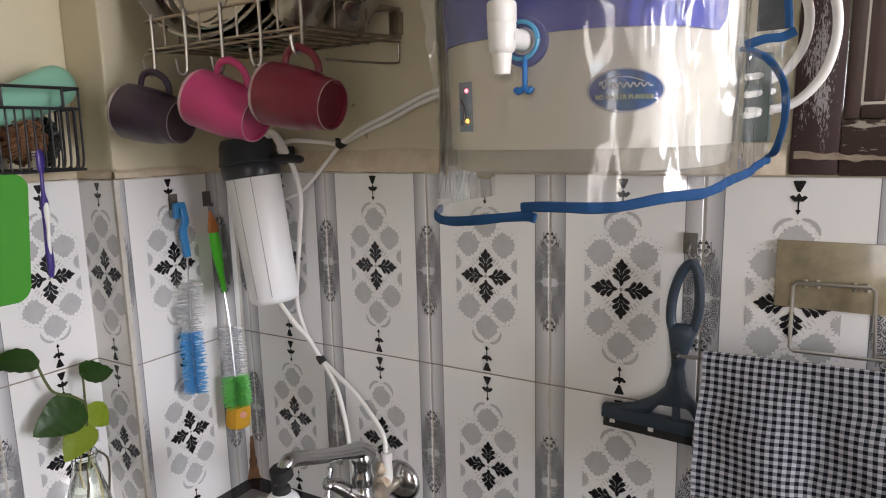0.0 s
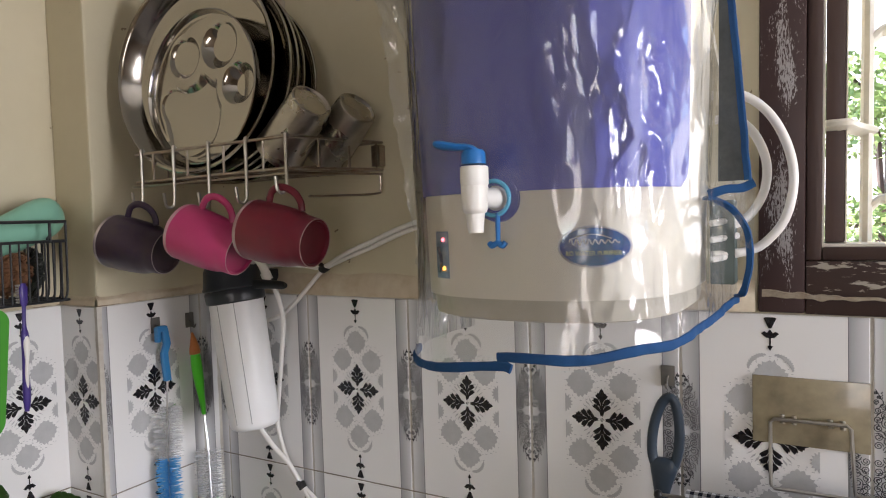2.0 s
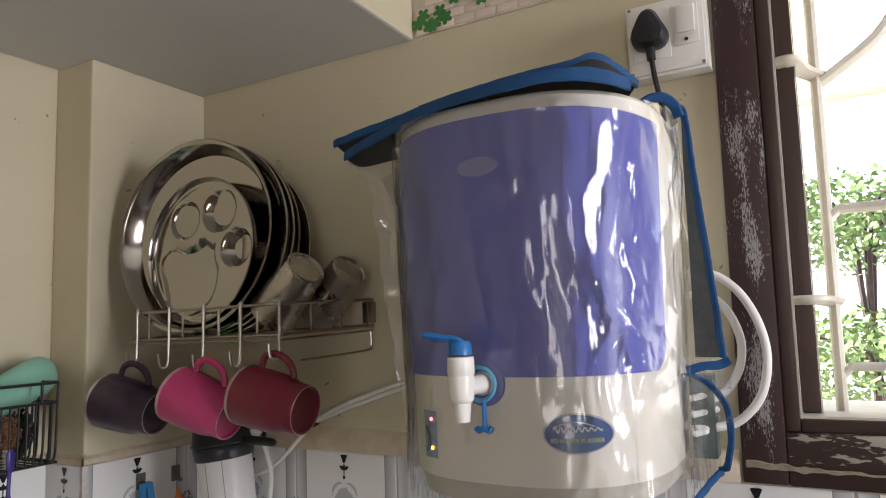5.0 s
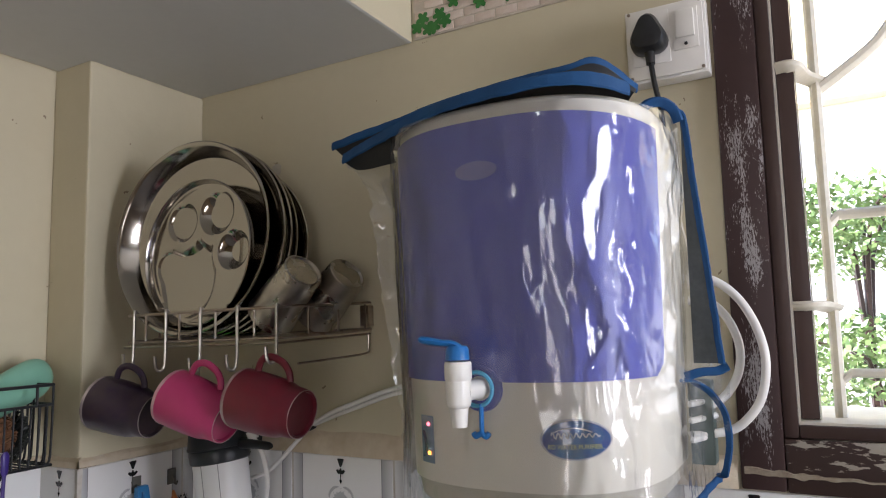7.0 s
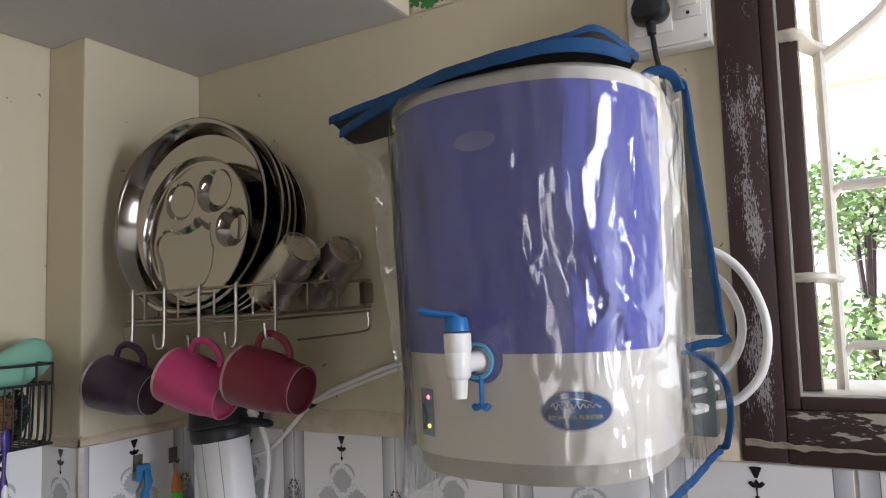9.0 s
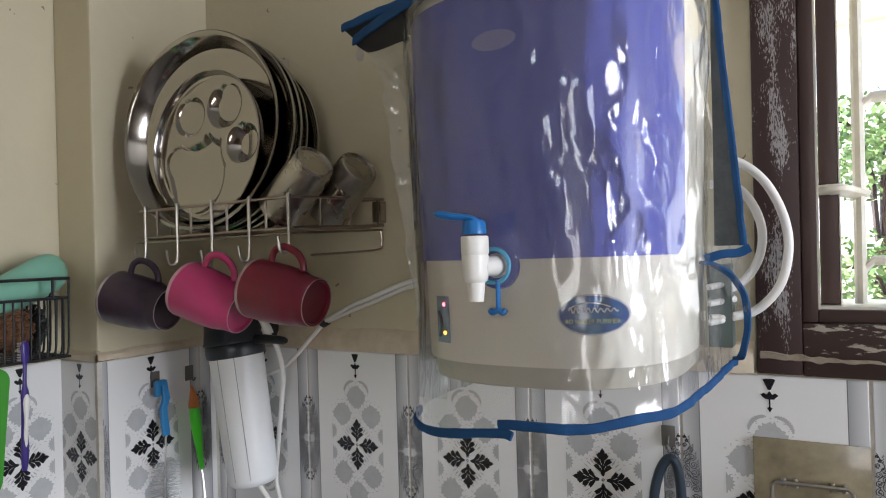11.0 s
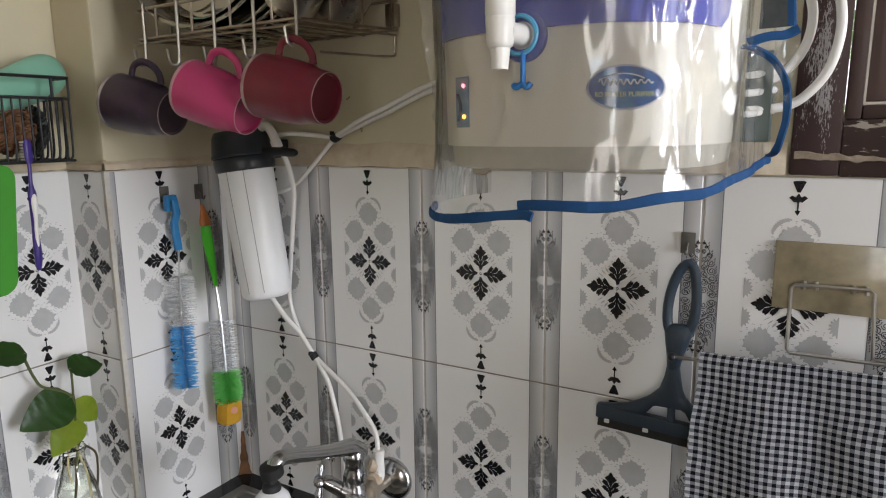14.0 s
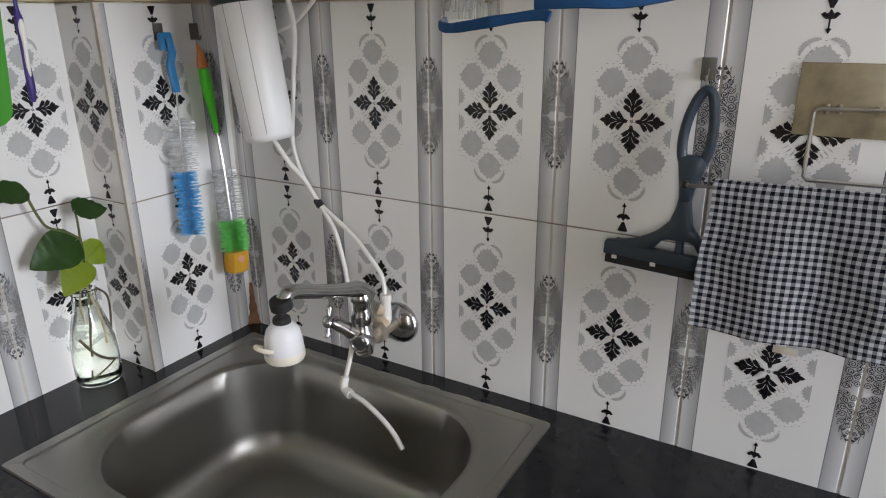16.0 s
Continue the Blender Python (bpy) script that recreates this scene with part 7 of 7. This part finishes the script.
slab(bm, [(0.5870, 1.1785, 1.1990, 0.0064), (0.5960, 1.1740, 1.1925, 0.0066), (0.6030, 1.1620, 1.1850, 0.0066), (0.6120, 1.1520, 1.1770, 0.0066), (0.6260, 1.1510, 1.1690, 0.0066), (0.6460, 1.1510, 1.1615, 0.0066), (0.6680, 1.1510, 1.1560, 0.0066)], "x")
slab(bm, [(1.186, 0.5735, 0.5845, 0.0056), (1.172, 0.5742, 0.5832, 0.0052), (1.155, 0.5735, 0.5845, 0.0056)])
part("frame", bm, SLATE, sq)
bm = bmesh.new()
box(bm, (0.484, SY - 0.008, 1.1475), (0.672, SY + 0.006, 1.1655), 0.003)
bmesh.ops.rotate(bm, cent=(0.484, SY, 1.156), matrix=Matrix.Rotation(radians(2.5), 3, "Y"), verts=bm.verts[:])
part("blade_holder", bm, SLATE, sq)
bm = bmesh.new()
box(bm, (0.486, SY - 0.0015, 1.134), (0.670, SY + 0.0015, 1.149), 0.0006)
bmesh.ops.rotate(bm, cent=(0.484, SY, 1.156), matrix=Matrix.Rotation(radians(2.5), 3, "Y"), verts=bm.verts[:])
part("rubber_blade", bm, RUBBER, sq, "black rubber blade")
for x in (0.496, 0.546):
    bm = bmesh.new()
    box(bm, (x, SY - 0.0095, 1.1435 - (x - 0.484) * 0.04), (x + 0.007, SY - 0.0072, 1.1485 - (x - 0.484) * 0.04), 0.001)
    part("clip", bm, WHITE_PLASTIC, sq, "small white clip")

# ---- towel holder and cloth ----
holder = thing("towel_holder", "brown adhesive wall plate with a steel wire towel rail", "towel holder")
bm = bmesh.new()
box(bm, (0.681, -0.0038, 1.317), (0.799, -0.0006, 1.3955), 0.0012)
part("wall_plate", bm, material("smoky_brown_plate", (0.20, 0.165, 0.11), 0.22, vary=0.9, tint=(0.40, 0.34, 0.22), scale=22, fine=90, coat=0.3, bump=0.04), holder, "smoky brown plastic plate")
CLIPM = material("clear_clip", (0.5, 0.45, 0.36), 0.2, trans=0.4)
for x in (0.712, 0.724, 0.760, 0.772):
    bm = bmesh.new()
    tube(bm, [(x, -0.005, 1.352), (x + 0.001, -0.006, 1.342)], 0.0028, 8)
    part("rail_clip", bm, CLIPM, holder)
bm = bmesh.new()
rp = []
for (x, y, z) in ((0.86, -0.022, 1.2725), (0.7045, -0.022, 1.2705), (0.7012, -0.021, 1.274), (0.7005, -0.012, 1.3440), (0.7045, -0.010, 1.3475), (0.776, -0.012, 1.3490), (0.7802, -0.013, 1.3455), (0.7835, -0.018, 1.2760), (0.788, -0.0195, 1.2745), (0.84, -0.020, 1.2765)):
    rp.append((x, y, z))
tube(bm, rp, 0.0021, 8)
part("wire_frame", bm, BRIGHT_WIRE, holder, "bent steel wire frame")
bm = bmesh.new()
tube(bm, [(0.588, -0.0755, 1.2625), (0.70, -0.072, 1.2655), (0.90, -0.070, 1.268)], 0.0021, 8)
part("rail", bm, BRIGHT_WIRE, holder, "thin steel rail")
bm = bmesh.new()
bmesh.ops.create_uvsphere(bm, u_segments=16, v_segments=10, radius=0.0052, matrix=Matrix.Translation((0.587, -0.0755, 1.2625)))
part("end_cap", bm, BLACK, holder, "black ball end")

bm = bmesh.new()
uvl = bm.loops.layers.uv.new("UVMap")
grid, NX, NZ = [], 90, 84
for j in range(NZ + 1):
    s = j / NZ
    drop = -0.165 + 0.350 * s  # metres along the cloth: behind the rail, over it, down the front
    row = []
    for i in range(NX + 1):
        u = i / NX
        x = 0.6195 + 0.255 * u
        zt = 1.2685 + 0.004 * u
        if abs(drop) < 0.008:
            y, z = -0.0745 - 0.0048 * math.sin(drop / 0.008 * math.pi / 2), zt + 0.0008 + 0.0042 * math.cos(drop / 0.008 * math.pi / 2)
        else:
            y, z = (-0.0795 if drop > 0 else -0.0700), zt + 0.0008 - (abs(drop) - 0.008)
        hang = min(1, abs(drop) / 0.12)
        fold = 0.005 * hang * math.sin(u * 15 + 1.2 + 0.6 * math.sin(s * 5)) + 0.003 * hang * noise.noise(Vector((u * 9, s * 7, 0)))
        y += fold if drop > 0 else fold * 0.8 + 0.012 * hang
        x += -0.010 * hang * (1 - u) ** 6 * (1 if drop > 0 else 1.4) + 0.002 * noise.noise(Vector((u * 3, s * 9, 5)))
        z += 0.003 * hang * noise.noise(Vector((u * 4, 1, 2)))
        row.append(bm.verts.new((x, y, z)))
    grid.append(row)
for j in range(NZ):
    for i in range(NX):
        f = bm.faces.new((grid[j][i], grid[j][i + 1], grid[j + 1][i + 1], grid[j + 1][i]))
        for l, (a, b) in zip(f.loops, ((i, j), (i + 1, j), (i + 1, j + 1), (i, j + 1))):
            l[uvl].uv = (0.255 * a / NX, 0.350 * b / NZ)
bmesh.ops.solidify(bm, geom=bm.faces[:], thickness=0.0009)
tagged(finish("tea_towel", bm, checked("gingham_cloth", (0.005, 0.007, 0.020), (0.80, 0.81, 0.86), 0.0086)), "navy and white gingham tea towel hanging over the rail", "tea towel")
bm = bmesh.new()
box(bm, (0.700, -0.0022, 1.046), (0.728, -0.0010, 1.056), 0.0004)
TAPE = material("grey_tape_residue", (0.42, 0.39, 0.34), 0.6, vary=0.6, tint=(0.55, 0.5, 0.4), scale=60)
tagged(finish("tape_scrap", bm, material("old_tape", (0.66, 0.60, 0.50), 0.5, vary=0.5, scale=60)), "scrap of old pale tape on the tiles", "tape")

for (x, y, z, sx, sz, ang) in ((-0.034, 0.002, 1.952, 0.013, 0.010, 20), (0.127, 0.002, 1.943, 0.010, 0.012, 40)):
    bm = bmesh.new()
    pts = [(x + sx * (0.8 + 0.35 * noise.noise(Vector((k, z * 9, 0.3)))) * math.copysign(abs(math.cos(k / 16 * math.tau + radians(ang))) ** 0.6, math.cos(k / 16 * math.tau + radians(ang))), y, z + sz * math.copysign(abs(math.sin(k / 16 * math.tau + radians(ang))) ** 0.6, math.sin(k / 16 * math.tau + radians(ang)))) for k in range(16)]
    loops(bm, [pts, [(a, b - 0.0008, c2) for a, b, c2 in pts]], True, True, True)
    tagged(finish("tape_residue", bm, TAPE), "torn grey scrap of old tape on the wall", "tape", "tape scraps on the wall")

# ---- seat the empties: each thing's origin goes to the middle of its foot ----
bpy.context.view_layer.update()
for ob in [o for o in scene.objects if o.type == "EMPTY" and o.parent is None and o.children]:
    if ob.matrix_world.to_3x3() != Matrix.Identity(3):
        continue
    pts = [k.matrix_world @ Vector(c) for k in ob.children_recursive if k.type == "MESH" for c in k.bound_box]
    lo = [min(p[i] for p in pts) for i in range(3)]
    hi = [max(p[i] for p in pts) for i in range(3)]
    was = ob.matrix_world.copy()
    foot = Vector(((lo[0] + hi[0]) / 2, (lo[1] + hi[1]) / 2, lo[2]))
    ob.matrix_world = Matrix.Translation(foot)
    for k in ob.children:
        k.matrix_parent_inverse = Matrix.Translation(-foot) @ was @ k.matrix_parent_inverse
